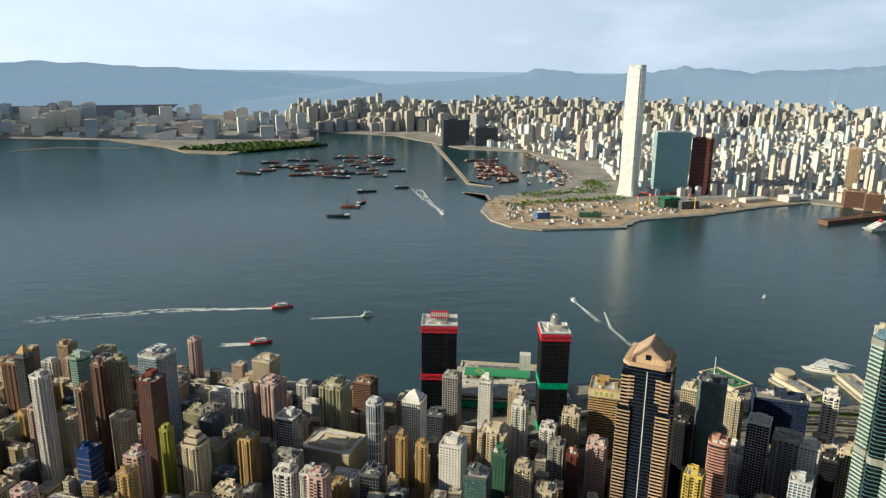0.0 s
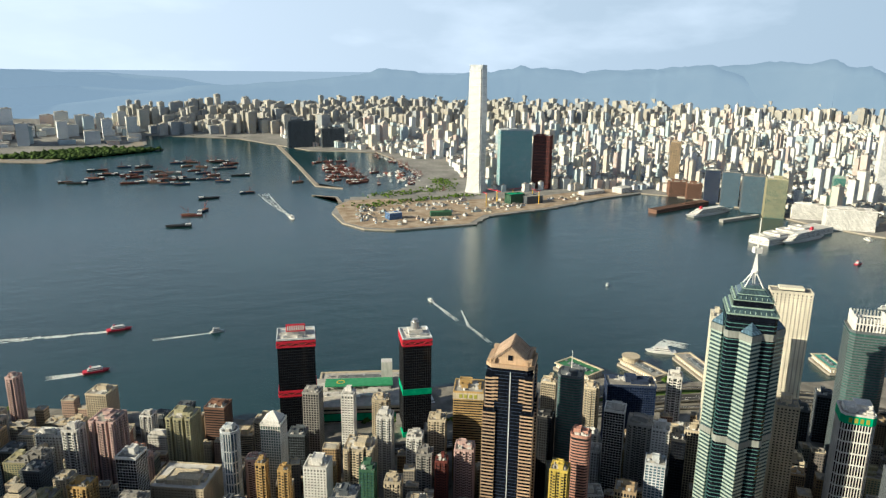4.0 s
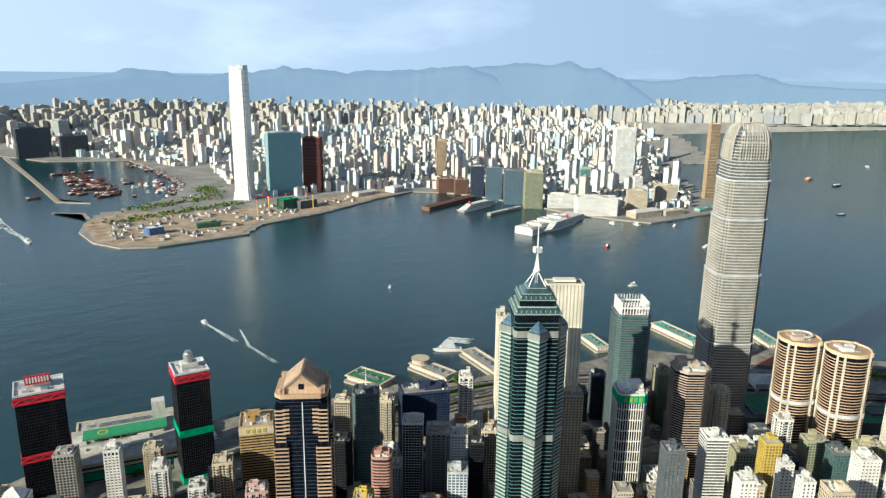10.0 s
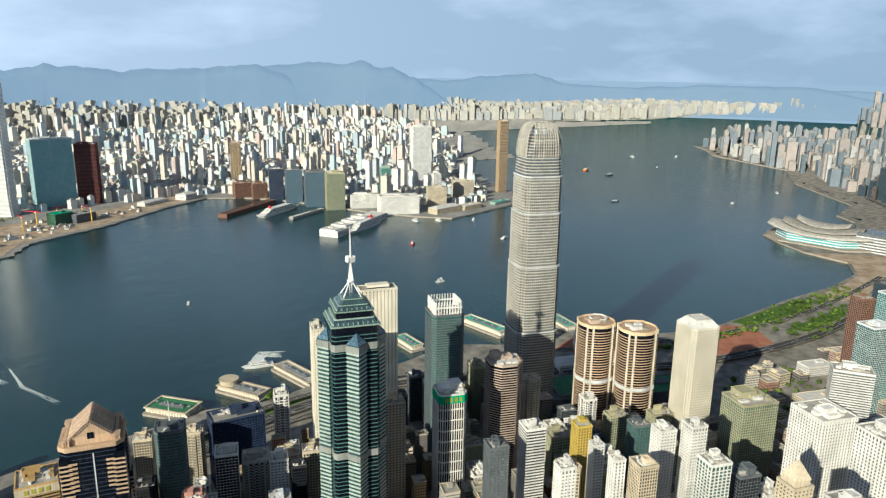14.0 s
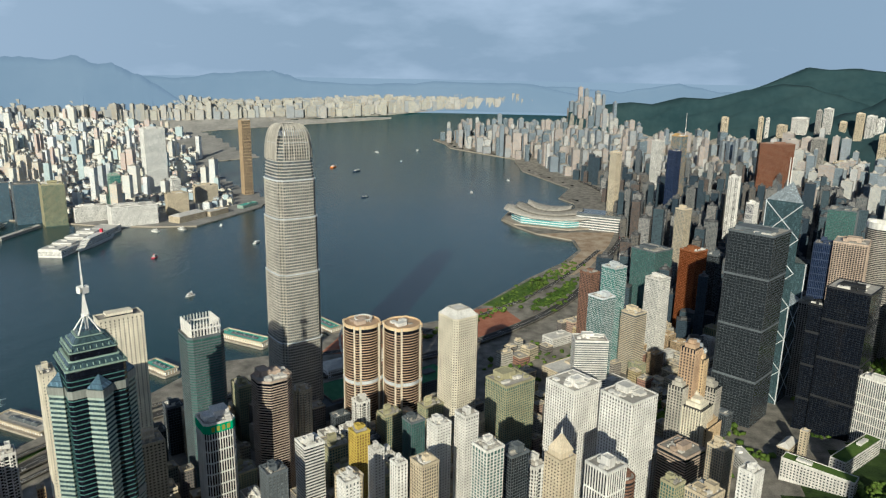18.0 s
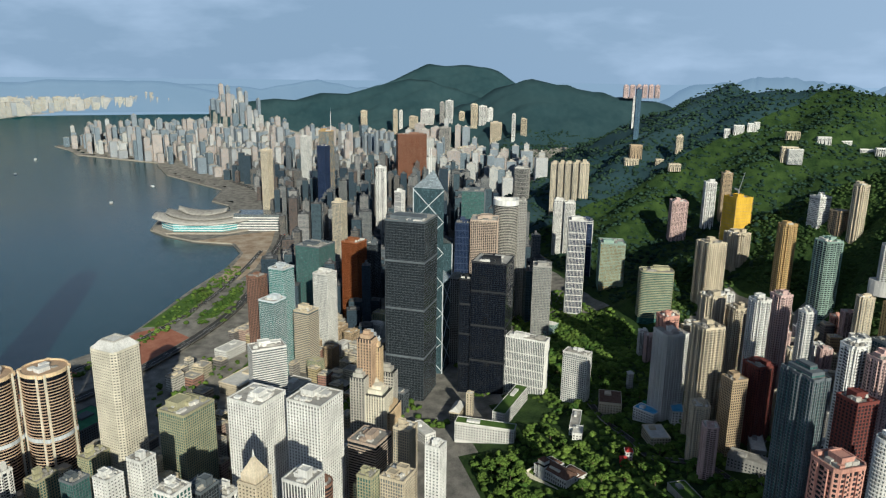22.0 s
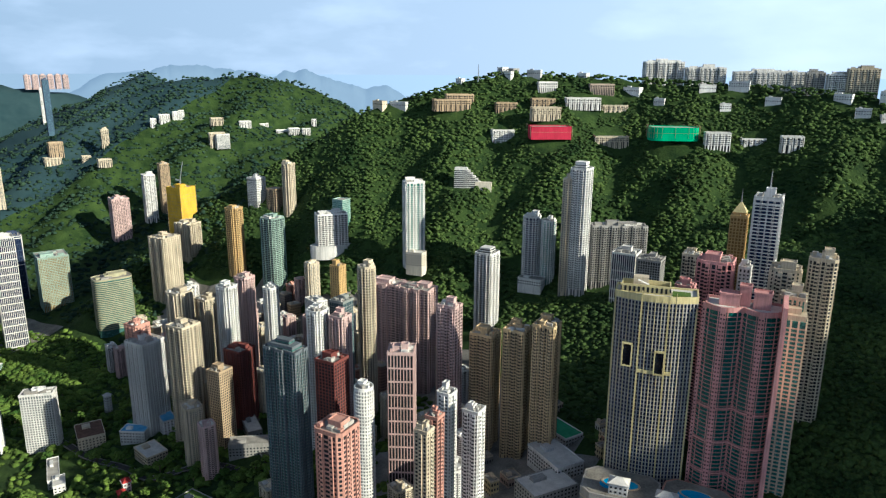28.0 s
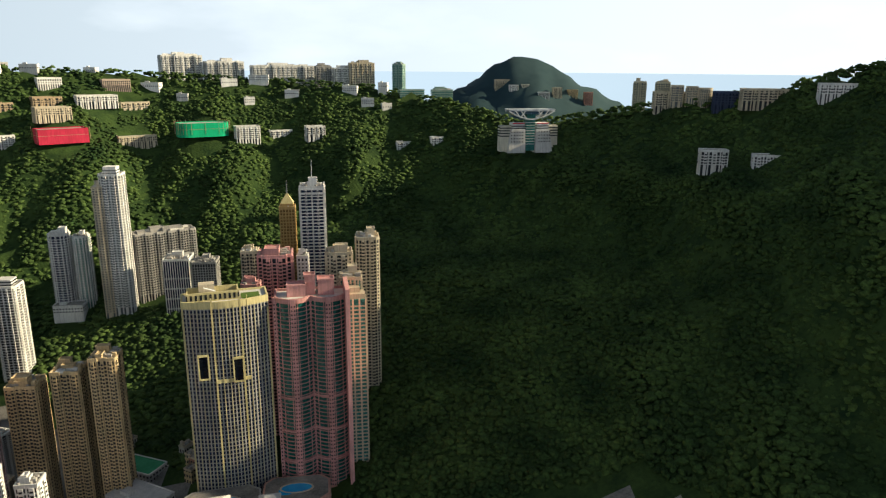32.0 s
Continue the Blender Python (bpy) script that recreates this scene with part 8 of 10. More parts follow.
house(566, -716, 34, 18, 9, 4, "white", ROOF, "stepped terrace podium below the twin towers", "podium_block", z=197, drop=14)


def stepped_terrace():
    """White terraced flats that step down the slope, each tier with its own balcony front."""
    top = thing("terraced_flats", pose(753, -837, 300, rz=24), "white terraced flats stepping down the wooded slope", "building")
    TAKEN.append((753, -837, 30))
    for k in range(6):
        f = rect(20, 9, 2 - 4.2 * k, 9 - 1.44 * k)
        h = 33 - 4.6 * k
        tier = part("tier", Geo().prism(f, -20, h, vz=0), WALLS["white"], top)
        part("balcony", bands(f, 0, h, 3.2, 0.3, 1.0), WALLS["white"], tier, kind="stuff")
        part("tier_window", bands(grow(f, 0.1), 1.2, h, 3.2, 0.4, 0.1), GLASS["dark"], tier, kind="stuff")
    part("annex", Geo().prism(rect(26, 12, -34, 4), -20, 9), WALLS["ivory"], top)


stepped_terrace()
house(1075, 120, 44, 30, 30, -38, "cream", ROOF_PALE, "cream legislative building with a flat roof", "hall")
house(1130, 150, 60, 34, 24, -38, "white", ROOF, "low white club building by the square", "club")
house(1190, 220, 70, 40, 18, -38, "cream", ROOF_PALE, "low cream city hall block", "city_hall")
house(1250, 170, 40, 22, 22, -38, "grey", ROOF, "low grey library block", "library")
house(1330, 250, 50, 26, 16, -38, "white", ROOF_PALE, "low white gallery beside the lawn", "gallery")
house(1060, 430, 90, 50, 26, -38, "slate", ROOF_GREEN, "low dark podium with a planted roof", "podium")
house(1000, 520, 90, 60, 24, -38, "grey", ROOF_GREEN, "low station podium with green roof terraces", "podium")
house(1120, 560, 120, 36, 14, -38, "white", ROOF_PALE, "long pale terminal with a curved white roof", "terminal", 5)


def podium_pool(x, y, w, d, turn, paint, label, z):
    top = thing("podium", pose(x, y, z, rz=turn), label, "podium")
    TAKEN.append((x, y, 0.5 * max(w, d)))
    part("base", Geo().prism(chamfer(w, d, min(w, d) * 0.2), -60, 8), WALLS[paint], top)
    part("retaining_band", bands(chamfer(w, d, min(w, d) * 0.2), -24, 8, 6.0, 0.2, 0.5), WALLS["cream"], top, kind="stuff")

    part("terrace", Geo().prism(chamfer(w - 3, d - 3, min(w, d) * 0.2), 8, 8.3), PAVING, top)
    part("pool", Geo().prism(oval(w * 0.46, d * 0.34, 16), 8.3, 8.5).prism([(p[0] + w * 0.16, p[1] + d * 0.10) for p in oval(w * 0.22, d * 0.3, 12)], 8.3, 8.52), POOL, top, "bright blue swimming pool")
    part("pool_rim", Geo().ring(oval(w * 0.52, d * 0.40, 16), oval(w * 0.46, d * 0.34, 16), 8.3, 8.7), WALLS["cream"], top)
    return top


podium_pool(252, -356, 50, 34, 5, "salmon", "pink podium with a free-form blue pool", 169.5)
podium_pool(305, -340, 58, 40, 12, "grey", "grey podium with a rectangular turquoise pool", 169.5)
house(303, -329, 14, 10, 9, 12, "white", ROOF_PALE, "small white pitched clubhouse by the pool", "clubhouse", 3, z=178)
house(268, -332, 14, 9, 8, 8, "white", ROOF_PALE, "white pitched pavilion by the pool", "clubhouse", 3, z=177.8, drop=22)


def ribbon(name, pts, width, z, mat, label, deck=0.0, follow=False):
    """A road: a strip along a line, with a deck under it, parapets and lane lines."""
    line = [Vector(p) for p in pts]
    for _ in range(2):
        out = [line[0]]
        for a, b in zip(line, line[1:]):
            out += [a.lerp(b, 0.25), a.lerp(b, 0.75)]
        line = out + [line[-1]]
    dense = []
    for a, b in zip(line, line[1:]):
        n = max(1, int((b - a).length / 25))
        dense += [a.lerp(b, k / n) for k in range(n)]
    dense.append(line[-1])
    left, right, zs = [], [], []
    for i, p in enumerate(dense):
        t = (dense[min(i + 1, len(dense) - 1)] - dense[max(i - 1, 0)]).normalized()
        o = Vector((-t.y, t.x))
        left.append(p + o * width / 2)
        right.append(p - o * width / 2)
        zs.append(z + (float(ground(p.x, p.y)) if follow else 0))
    def strip(a, b, lift, low=None):
        g = Geo()
        for i in range(len(dense) - 1):
            g.quad([(*b[i], zs[i] + lift), (*b[i + 1], zs[i + 1] + lift), (*a[i + 1], zs[i + 1] + lift), (*a[i], zs[i] + lift)], [(0, 0), (1, 0), (1, 1), (0, 1)])
            if low is not None:
                g.quad([(*a[i], zs[i] + lift), (*a[i + 1], zs[i + 1] + lift), (*a[i + 1], zs[i + 1] + low), (*a[i], zs[i] + low)], [(0, 0), (1, 0), (1, 1), (0, 1)])
                g.quad([(*b[i + 1], zs[i + 1] + lift), (*b[i], zs[i] + lift), (*b[i], zs[i] + low), (*b[i + 1], zs[i + 1] + low)], [(0, 0), (1, 0), (1, 1), (0, 1)])
        return g
    top = thing(name, Matrix.Identity(4), label, "road", kind="structure")
    part("road_surface", strip(left, right, 0.0, -max(0.3, deck)), mat, top)
    for side, s in ((left, 1), (right, -1)):
        inner = [q + (p - q).normalized() * 0.7 for p, q in zip(dense, side)]
        part("parapet", strip(side, inner, 0.9, -deck) if s > 0 else strip(inner, side, 0.9, -deck), PAVING, top)
    g = Geo()
    for f in (-0.25, 0.25, 0.0):
        for i in range(0, len(dense) - 1, 2 if f else 1):
            a, b = dense[i].lerp(left[i], f * 2) if f > 0 else dense[i].lerp(right[i], -f * 2), dense[i + 1].lerp(left[i + 1], f * 2) if f > 0 else dense[i + 1].lerp(right[i + 1], -f * 2)
            t = (b - a).normalized() * 0.22
            o = Vector((-t.y, t.x))
            b = a.lerp(b, 0.5 if f else 1.0)
            g.quad([(*(a - o), zs[i] + 0.03), (*(b - o), zs[i] + 0.03), (*(b + o), zs[i] + 0.03), (*(a + o), zs[i] + 0.03)], [(0, 0), (1, 0), (1, 1), (0, 1)])
    part("lane_line", g, WHITE_PAINT, top, kind="stuff")
    return dense


SHORE_ROAD = [(-900, 1080), (-560, 1075), (-250, 1030), (20, 955), (90, 900), (200, 830), (400, 800), (560, 838), (665, 836), (760, 812), (880, 760), (1000, 660), (1100, 560), (1200, 440), (1380, 330), (1560, 255), (1760, 215), (1980, 190), (2250, 150), (2700, 170), (3100, 230), (3500, 430)]
lanes = ribbon("expressway", SHORE_ROAD, 20, 9.5, ASPHALT, "elevated waterfront expressway with lane markings", 2.0)
ribbon("slip_road", [(400, 812), (560, 866), (690, 858), (800, 822), (900, 770)], 9, 13.0, ASPHALT, "elevated slip road curving along the shore", 1.6)
ribbon("slip_road", [(500, 830), (600, 818), (720, 800), (830, 740), (880, 640)], 9, 8.0, ASPHALT, "slip road dropping into the streets", 1.4)
ribbon("shore_street", [(1100, 690), (1220, 560), (1400, 430), (1600, 330), (1850, 260), (2080, 215)], 12, 5.8, ASPHALT, "shore street beside the lawns")
ribbon("hill_road", [(1180, -220), (1066, -256), (980, -262), (900, -250), (830, -258), (785, -250), (760, -285), (735, -300), (700, -300)], 9, 1.5, ASPHALT, "curving road through the park trees", 1.0, True)
ribbon("hill_road", [(777, -400), (735, -350), (690, -330), (640, -300), (560, -230), (470, -200)], 9, 1.5, ASPHALT, "road climbing between apartment towers", 1.0, True)


def plot(name, poly, z, mat, label):
    g = Geo().prism(poly, z - 0.6, z)
    return tagged(new(name, g.mesh(name, mat)), label, kind="structure")


plot("red_square", [(1305, 395), (1420, 325), (1500, 385), (1470, 432), (1375, 470)], 5.5, RED_EARTH, "bare red-brown event ground by the water")
plot("lawn", [(1500, 395), (1545, 345), (1690, 310), (1760, 320), (1735, 352), (1500, 425)], 5.5, GRASS, "green lawns along the promenade")
plot("lawn", [(1520, 330), (1660, 285), (1760, 262), (1690, 245), (1540, 290)], 5.4, GRASS, "green lawn between the roads")
plot("lawn", [(560, 880), (690, 866), (770, 850), (765, 838), (660, 850), (560, 866)], 5.5, GRASS, "narrow green strip by the expressway")
plot("bare_ground", [(1790, 320), (1910, 285), (2060, 262), (2185, 292), (2235, 400), (2290, 300), (2330, 180), (2150, 190), (1900, 225), (1800, 260)], 5.4, EARTH, "bare reclaimed building ground by the bay")
plot("bare_ground", [(1150, 640), (1250, 640), (1320, 530), (1290, 480), (1180, 560)], 5.4, RED_EARTH, "bare brown ground by the piers")
plot("lawn", [(-520, 1110), (-430, 1120), (-300, 1095), (-300, 1075), (-450, 1090)], 5.5, GRASS, "green waterside park lawn")


def pier(x, y, length, width, turn, roof, label, h=9.0, round_end=False):
    top = thing("pier", pose(x, y, 0, rz=turn), label, "pier")
    part("platform", Geo().prism(chamfer(length + 8, width + 6, 3), -3, 3.2), STONE, top)
    part("hall", Geo().prism(rect(length, width * 0.8), 3.2, h, vz=0), WALLS["cream"], top)
    part("colonnade", piers(rect(length, width * 0.8), 3.2, h, 5, 1.2, 1.0), WHITE_PAINT, top, kind="stuff")
    part("roof", Geo().prism(rect(length + 2, width), h, h + 1.0), roof, top)
    part("roof_frame", Geo().ring(rect(length + 3, width + 1), rect(length - 3, width - 5), h + 0.6, h + 2.4), WALLS["cream"], top, "cream frame round the pier roof")
    part("skylight", Geo().prism(rect(length * 0.6, width * 0.3), h + 1, h + 3.4, top_foot=rect(length * 0.56, width * 0.08)), GLASS["grey"], top)
    if round_end:
        part("drum", Geo().prism([(p[0] + length * 0.36, p[1]) for p in oval(width * 0.9, width * 0.9, 18)], h, h + 9).prism([(p[0] + length * 0.36, p[1]) for p in oval(width * 1.0, width * 1.0, 18)], h + 9, h + 10), WALLS["cream"], top, "round glazed drum on the roof")
    for k in range(5):
        part("roof_vent", Geo().box((-0.4 + 0.2 * k) * length, 0, h + 2.6, h + 4.2, 3, 3), METAL, top)
    return top


MINT_ROOF = mottled("mint_roof", (0.10, 0.38, 0.32), (0.16, 0.48, 0.40), 0.2, 0.6)
pier(612, 968, 66, 40, 110, ROOF_GREEN, "wedge-shaped pier with a green framed roof", 10)
pier(712, 938, 78, 30, 100, ROOF, "cream ferry pier with a round drum", 9, True)
pier(803, 918, 96, 30, 82, ROOF, "long white ferry pier with flat roofs", 8)
pier(1018, 862, 60, 26, 70, MINT_ROOF, "pier with a mint green roof", 9)
pier(1176, 800, 104, 30, 78, MINT_ROOF, "long ferry pier with a mint green roof", 10)
pier(1285, 690, 70, 28, 60, MINT_ROOF, "mint-roofed ferry pier by the wheel", 9)
pier(275, 1035, 130, 34, -14, ROOF, "long ferry terminal pier with a wavy pale roof", 12)


def ferry_terminal():
    top = thing("ferry_terminal", pose(236, 958, 4.3, rz=-14), "broad ferry terminal podium with a green rooftop helipad", "terminal")
    part("podium", Geo().prism(rect(150, 92), -3, 24, vz=0), WALLS["cream"], top)
    part("window_strip", bands(rect(150, 92), 2, 24, 5.5, 0.4, 0.3), GLASS["dark"], top, kind="stuff")
    part("roof", Geo().prism(rect(148, 90), 24, 24.5), ROOF, top)
    part("helipad", Geo().prism(rect(96, 24, 14, 16), 30, 32), COURT, top, "green rooftop helipad")
    part("helipad_ring", Geo().ring([(p[0] - 12, p[1] + 16) for p in oval(12, 12, 24)], [(p[0] - 12, p[1] + 16) for p in oval(9.6, 9.6, 24)], 32, 32.1), YELLOW_NET, top, "yellow landing circle")
    for k in range(8):
        part("helipad_leg", Geo().beam((-30 + 12.6 * k, 5, 24), (-30 + 12.6 * k, 5, 30), 1.2), PAVING, top)
    part("stair_tower", Geo().box(54, 38, 24, 54, 16, 14), WALLS["white"], top)
    part("green_scaffold", Geo().box(10, -44, 4, 14, 110, 5), GREEN_NET, top)
    part("roof_plant", clutter(140, 60, 24.4, random.Random(5), 14), ROOF_PALE, top, kind="stuff")
    part("footbridge", Geo().box(70, -52, 8, 13, 10, 50), WALLS["grey"], top)


ferry_terminal()


def ferris_wheel():
    top = thing("ferris_wheel", pose(1128, 575, 4.5, rz=55), "white observation wheel with many cabins", "ferris wheel")
    r, cz = 29.0, 34.0
    for s in (-1.2, 1.2):
        g = Geo()
        for k in range(36):
            a, b = 2 * math.pi * k / 36, 2 * math.pi * (k + 1) / 36
            g.beam((math.cos(a) * r, s, cz + math.sin(a) * r), (math.cos(b) * r, s, cz + math.sin(b) * r), 0.9)
        part("rim", g, WHITE_PAINT, top)
        for q in (-1, 1):
            part("leg", Geo().beam((q * 16, s * 6, 0), (0, s, cz), 1.3), WHITE_PAINT, top)
    for k in range(20):
        a = 2 * math.pi * k / 20
        part("spoke", Geo().beam((0, 0, cz), (math.cos(a) * r, 0, cz + math.sin(a) * r), 0.25), WHITE_PAINT, top)
        part("cabin", Geo().box(math.cos(a) * (r + 1.6), 0, cz + math.sin(a) * (r + 1.6) - 1.4, cz + math.sin(a) * (r + 1.6) + 1.4, 2.4, 2.2, bottom=True), WHITE_PAINT, top)


ferris_wheel()


# ---- the quay across the harbour ----
def far_quay():
    house(1700, 1620, 330, 62, 14, 14, "white", ROOF_PALE, "long white cruise terminal pier with roof car park", "cruise_terminal", z=4.1)
    for k in range(4):
        house(1560 + 60 * k, 1588 + 15 * k, 40, 52, 17 + 2 * k, 14, "white", ROOF_PALE, "stepped white deck of the cruise pier", "pier_deck", z=4.1)
    house(1660, 2090, 300, 34, 8, 17, "brown", TILE, "old brown wharf with sheds", "wharf", z=4.1)
    house(1730, 1870, 180, 16, 4, 11, "grey", ROOF_PALE, "low grey landing pier", "landing_pier", z=4.1, windows=False)
    house(1640, 2420, 70, 46, 20, 20, "white", ROOF_PALE, "white faceted hall near the site", "hall", 6, z=4.6)
    house(1500, 2420, 110, 34, 12, 15, "white", ROOF_PALE, "white exhibition tent on the building site", "tent", 6, z=4.6)
    house(2060, 1530, 120, 46, 20, -8, "cream", ROOF_PALE, "windowless cream culture hall with sloping roof", "culture_hall", 8, z=4.1)
    house(2170, 1500, 90, 40, 16, -8, "cream", ROOF_PALE, "cream museum block on the quay", "museum", z=4.1)
    house(2330, 1470, 90, 26, 10, -4, "mint", MINT_ROOF, "low green-roofed waterfront building", "hall", z=4.1)
    house(1130, 2330, 60, 40, 34, 10, "green", GREEN_NET, "unfinished block behind bright green netting", "site_block", z=4.6)
    house(1190, 2320, 70, 50, 26, 10, "slate", ROOF, "dark concrete frame of a museum under construction", "site_block", z=4.6)
    house(640, 2190, 44, 34, 20, 10, "blue", WHITE_PAINT, "blue and white round site pavilion", "pavilion", z=4.6)
    house(800, 2190, 70, 20, 14, -6, "green", ROOF_GREEN, "long green site office", "site_office", z=4.6)
    rnd = random.Random(9)
    sheds = []
    for _ in range(240):
        x, y = rnd.uniform(520, 1660), rnd.uniform(2080, 2440)
        if inside(x, y, [(540, 2420), (510, 2180), (620, 2070), (840, 2070), (930, 2180), (1200, 2240), (1480, 2350), (1640, 2420), (1250, 2400), (900, 2430)]) and free(x, y, 8):
            w = rnd.uniform(6, 26)
            sheds.append((x, y, 4.6, w, rnd.uniform(4, 14), rnd.uniform(2.5, 8), rnd.uniform(0, 90)))
    district("site_sheds", sheds, FAR_WALL, "scattered huts, stacks and plant on the building site")
    for k in range(6):
        x, y = rnd.uniform(1000, 1300), rnd.uniform(2280, 2380)
        top = thing("tower_crane", pose(x, y, 4.6, rz=rnd.uniform(0, 360)), "yellow and red tower crane on the site", "crane", "tower cranes")
        part("mast", Geo().beam((0, 0, 0), (0, 0, 46), 2.2), YELLOW_NET, top)
        part("jib", Geo().beam((-12, 0, 46), (40, 0, 48), 1.6), RED_PAINT, top)
        part("cab", Geo().box(2, 0, 43, 46, 3, 3), WHITE_PAINT, top)


far_quay()


def rooftop_crane(x, y, z, turn):
    top = thing("luffing_crane", pose(x, y, z, rz=turn), "grey luffing crane above the wrapped tower", "crane")
    part("mast", Geo().beam((0, 0, -4), (0, 0, 14), 2.4), METAL, top)
    part("jib", Geo().beam((0, 0, 12), (8, 0, 46), 1.5, 0.9), METAL, top)
    part("counter_jib", Geo().beam((0, 0, 12), (-9, 0, 14), 2.0), METAL, top)


rooftop_crane(1255, -669, 274.0, 200)


# ---- the rest of the city ----
def prototype(w, d, h, style, wall, gls, label, foot="rect"):
    name = dict(grid="commercial_block", bands="commercial_block", holes="commercial_block", curtain="office_block").get(style, "apartment_block" if h > 60 else "tenement_block")
    top = thing(name, pose(0, 0, -900), label, "building", "city blocks")
    shell(top, FOOT[foot](w, d), h, style, wall, gls, random.Random(int(w * h)), 3.1, None, w, d)
    return top


PROTO = [
    prototype(19, 17, 48, "flats", "cream", "dark", "old cream walk-up block with stained walls"),
    prototype(23, 15, 62, "flats", "grey", "dark", "grey concrete apartment block with small windows", "notch"),
    prototype(16, 15, 74, "flats", "white", "dark", "slim white apartment tower with dark windows"),
    prototype(21, 18, 55, "grid", "tan", "dark", "tan commercial block with gridded windows"),
    prototype(25, 20, 66, "grid", "olive", "green", "olive office block with green glass"),
    prototype(15, 14, 82, "flats", "pink", "dark", "narrow pale pink apartment tower", "cut"),
    prototype(24, 22, 38, "bands", "cream", "dark", "low cream block with banded windows"),
    prototype(20, 17, 58, "curtain", "slate", "dark", "dark glass office block with thin mullions"),
    prototype(18, 18, 90, "flats", "cream", "grey", "tall cream apartment tower on a cross plan", "cross"),
    prototype(17, 15, 50, "flats", "salmon", "dark", "brick-red apartment block with balconies"),
    prototype(28, 18, 45, "holes", "white", "dark", "white commercial block with square windows"),
    prototype(14, 13, 66, "flats", "gold", "dark", "ochre pencil tower with stained walls"),
]


def fill(poly, step, turn, low, high, count, seed, choice=None, jitter=0.25):
    """Blocks in a street grid within an outline, wherever nothing stands yet."""
    rnd = random.Random(seed)
    c, s = math.cos(radians(turn)), math.sin(radians(turn))
    xs, ys = [p[0] for p in poly], [p[1] for p in poly]
    spots = []
    for i in range(-120, 121):
        for j in range(-120, 121):
            u = (i + rnd.uniform(-jitter, jitter)) * step + (10 * math.floor(i / 4))
            v = (j + rnd.uniform(-jitter, jitter)) * step + (10 * math.floor(j / 3))
            x, y = sum(xs) / len(xs) + c * u - s * v, sum(ys) / len(ys) + s * u + c * v
            if min(xs) < x < max(xs) and min(ys) < y < max(ys) and inside(x, y, poly):
                spots.append((x, y))
    rnd.shuffle(spots)
    made = 0
    for x, y in spots:
        if made >= count:
            break
        if not free(x, y, 11):
            continue
        p = PROTO[rnd.choice(choice or range(len(PROTO)))]
        k = rnd.uniform(low, high)
        z = max(4.3, float(ground(x, y)))
        copy_thing(p, pose(x, y, z, rz=turn + rnd.choice((0, 90))) @ Matrix.Diagonal((rnd.uniform(0.85, 1.2), rnd.uniform(0.85, 1.2), k, 1)))
        TAKEN.append((x, y, 11))
        made += 1


TAKEN.append((118, 935, 30))
for gx, gy, gr in ((210, 1000, 60), (280, 985, 60), (640, 860, 70), (760, 830, 60), (850, 790, 50), (1080, 640, 80), (1180, 540, 80), (1000, 690, 60)):
    TAKEN.append((gx, gy, gr))
fill([(-760, 1080), (-420, 1110), (-150, 1040), (80, 920), (240, 820), (420, 760), (470, 560), (300, 420), (-200, 480), (-760, 640)], 27, -22, 0.55, 1.15, 240, 3)
fill([(470, 740), (640, 760), (900, 640), (1000, 460), (1000, 260), (820, 30), (420, 240), (380, 480)], 28, -38, 0.6, 1.3, 95, 4, (2, 3, 4, 6, 7, 8, 10))
fill([(-300, 420), (380, 440), (640, 120), (560, -60), (430, -230), (180, -160), (-200, 120)], 30, -24, 0.5, 0.95, 80, 5, (0, 1, 2, 5, 8, 9, 11))
fill([(620, -260), (900, -300), (1080, -440), (1050, -620), (840, -560), (640, -520), (430, -430), (430, -300)], 30, -20, 0.3, 0.8, 60, 6, (0, 1, 2, 5, 8, 9))
fill([(1020, 60), (1300, 180), (1500, 120), (1420, -60), (1260, -120), (1080, -60)], 44, -38, 0.25, 0.7, 24, 8, (3, 4, 6, 7, 10))
fill([(1120, -400), (1100, -560), (900, -640), (720, -560), (620, -430), (760, -350), (900, -380)], 25, -20, 0.28, 0.75, 70, 7, (0, 1, 2, 5, 8, 9, 10))
for p in PROTO:
    for o in list(p.children_recursive) + [p]:
        bpy.data.objects.remove(o)


def scatter(poly, step, seed, tall, turn=0.0, base=None, density=0.8, rows=0.35, clear=()):
    """Spots for distant blocks: most low, some tall, in rough streets."""
    rnd = random.Random(seed)
    xs, ys = [p[0] for p in poly], [p[1] for p in poly]
    c, s = math.cos(radians(turn)), math.sin(radians(turn))
    mx, my = (min(xs) + max(xs)) / 2, (min(ys) + max(ys)) / 2
    n = int(max(max(xs) - min(xs), max(ys) - min(ys)) * 0.75 / step) + 1
    out = []
    for i in range(-n, n + 1):
        for j in range(-n, n + 1):
            u, v = i * step + 14 * (i // 3), j * step + 18 * (j // 4)
            x = mx + c * u - s * v + rnd.uniform(-0.2, 0.2) * step
            y = my + s * u + c * v + rnd.uniform(-0.2, 0.2) * step
            if rnd.random() > density or not inside(x, y, poly):
                continue
            if any((a - x) ** 2 + (b - y) ** 2 < q * q for a, b, q in clear):
                continue
            if x < 2400 and y < 2900 and not free(x, y, step * 0.35):
                continue
            lump = noise.noise(Vector((x * 0.0016, y * 0.0016, seed)))
            h = tall(x, y, lump, rnd)
            w = rnd.uniform(0.45, 0.92) * step
            out.append((x, y, base(x, y) if base else 4, w, w * rnd.uniform(0.6, 1.3), h, turn + rnd.choice((0, 0, 90, 8))))
    return out


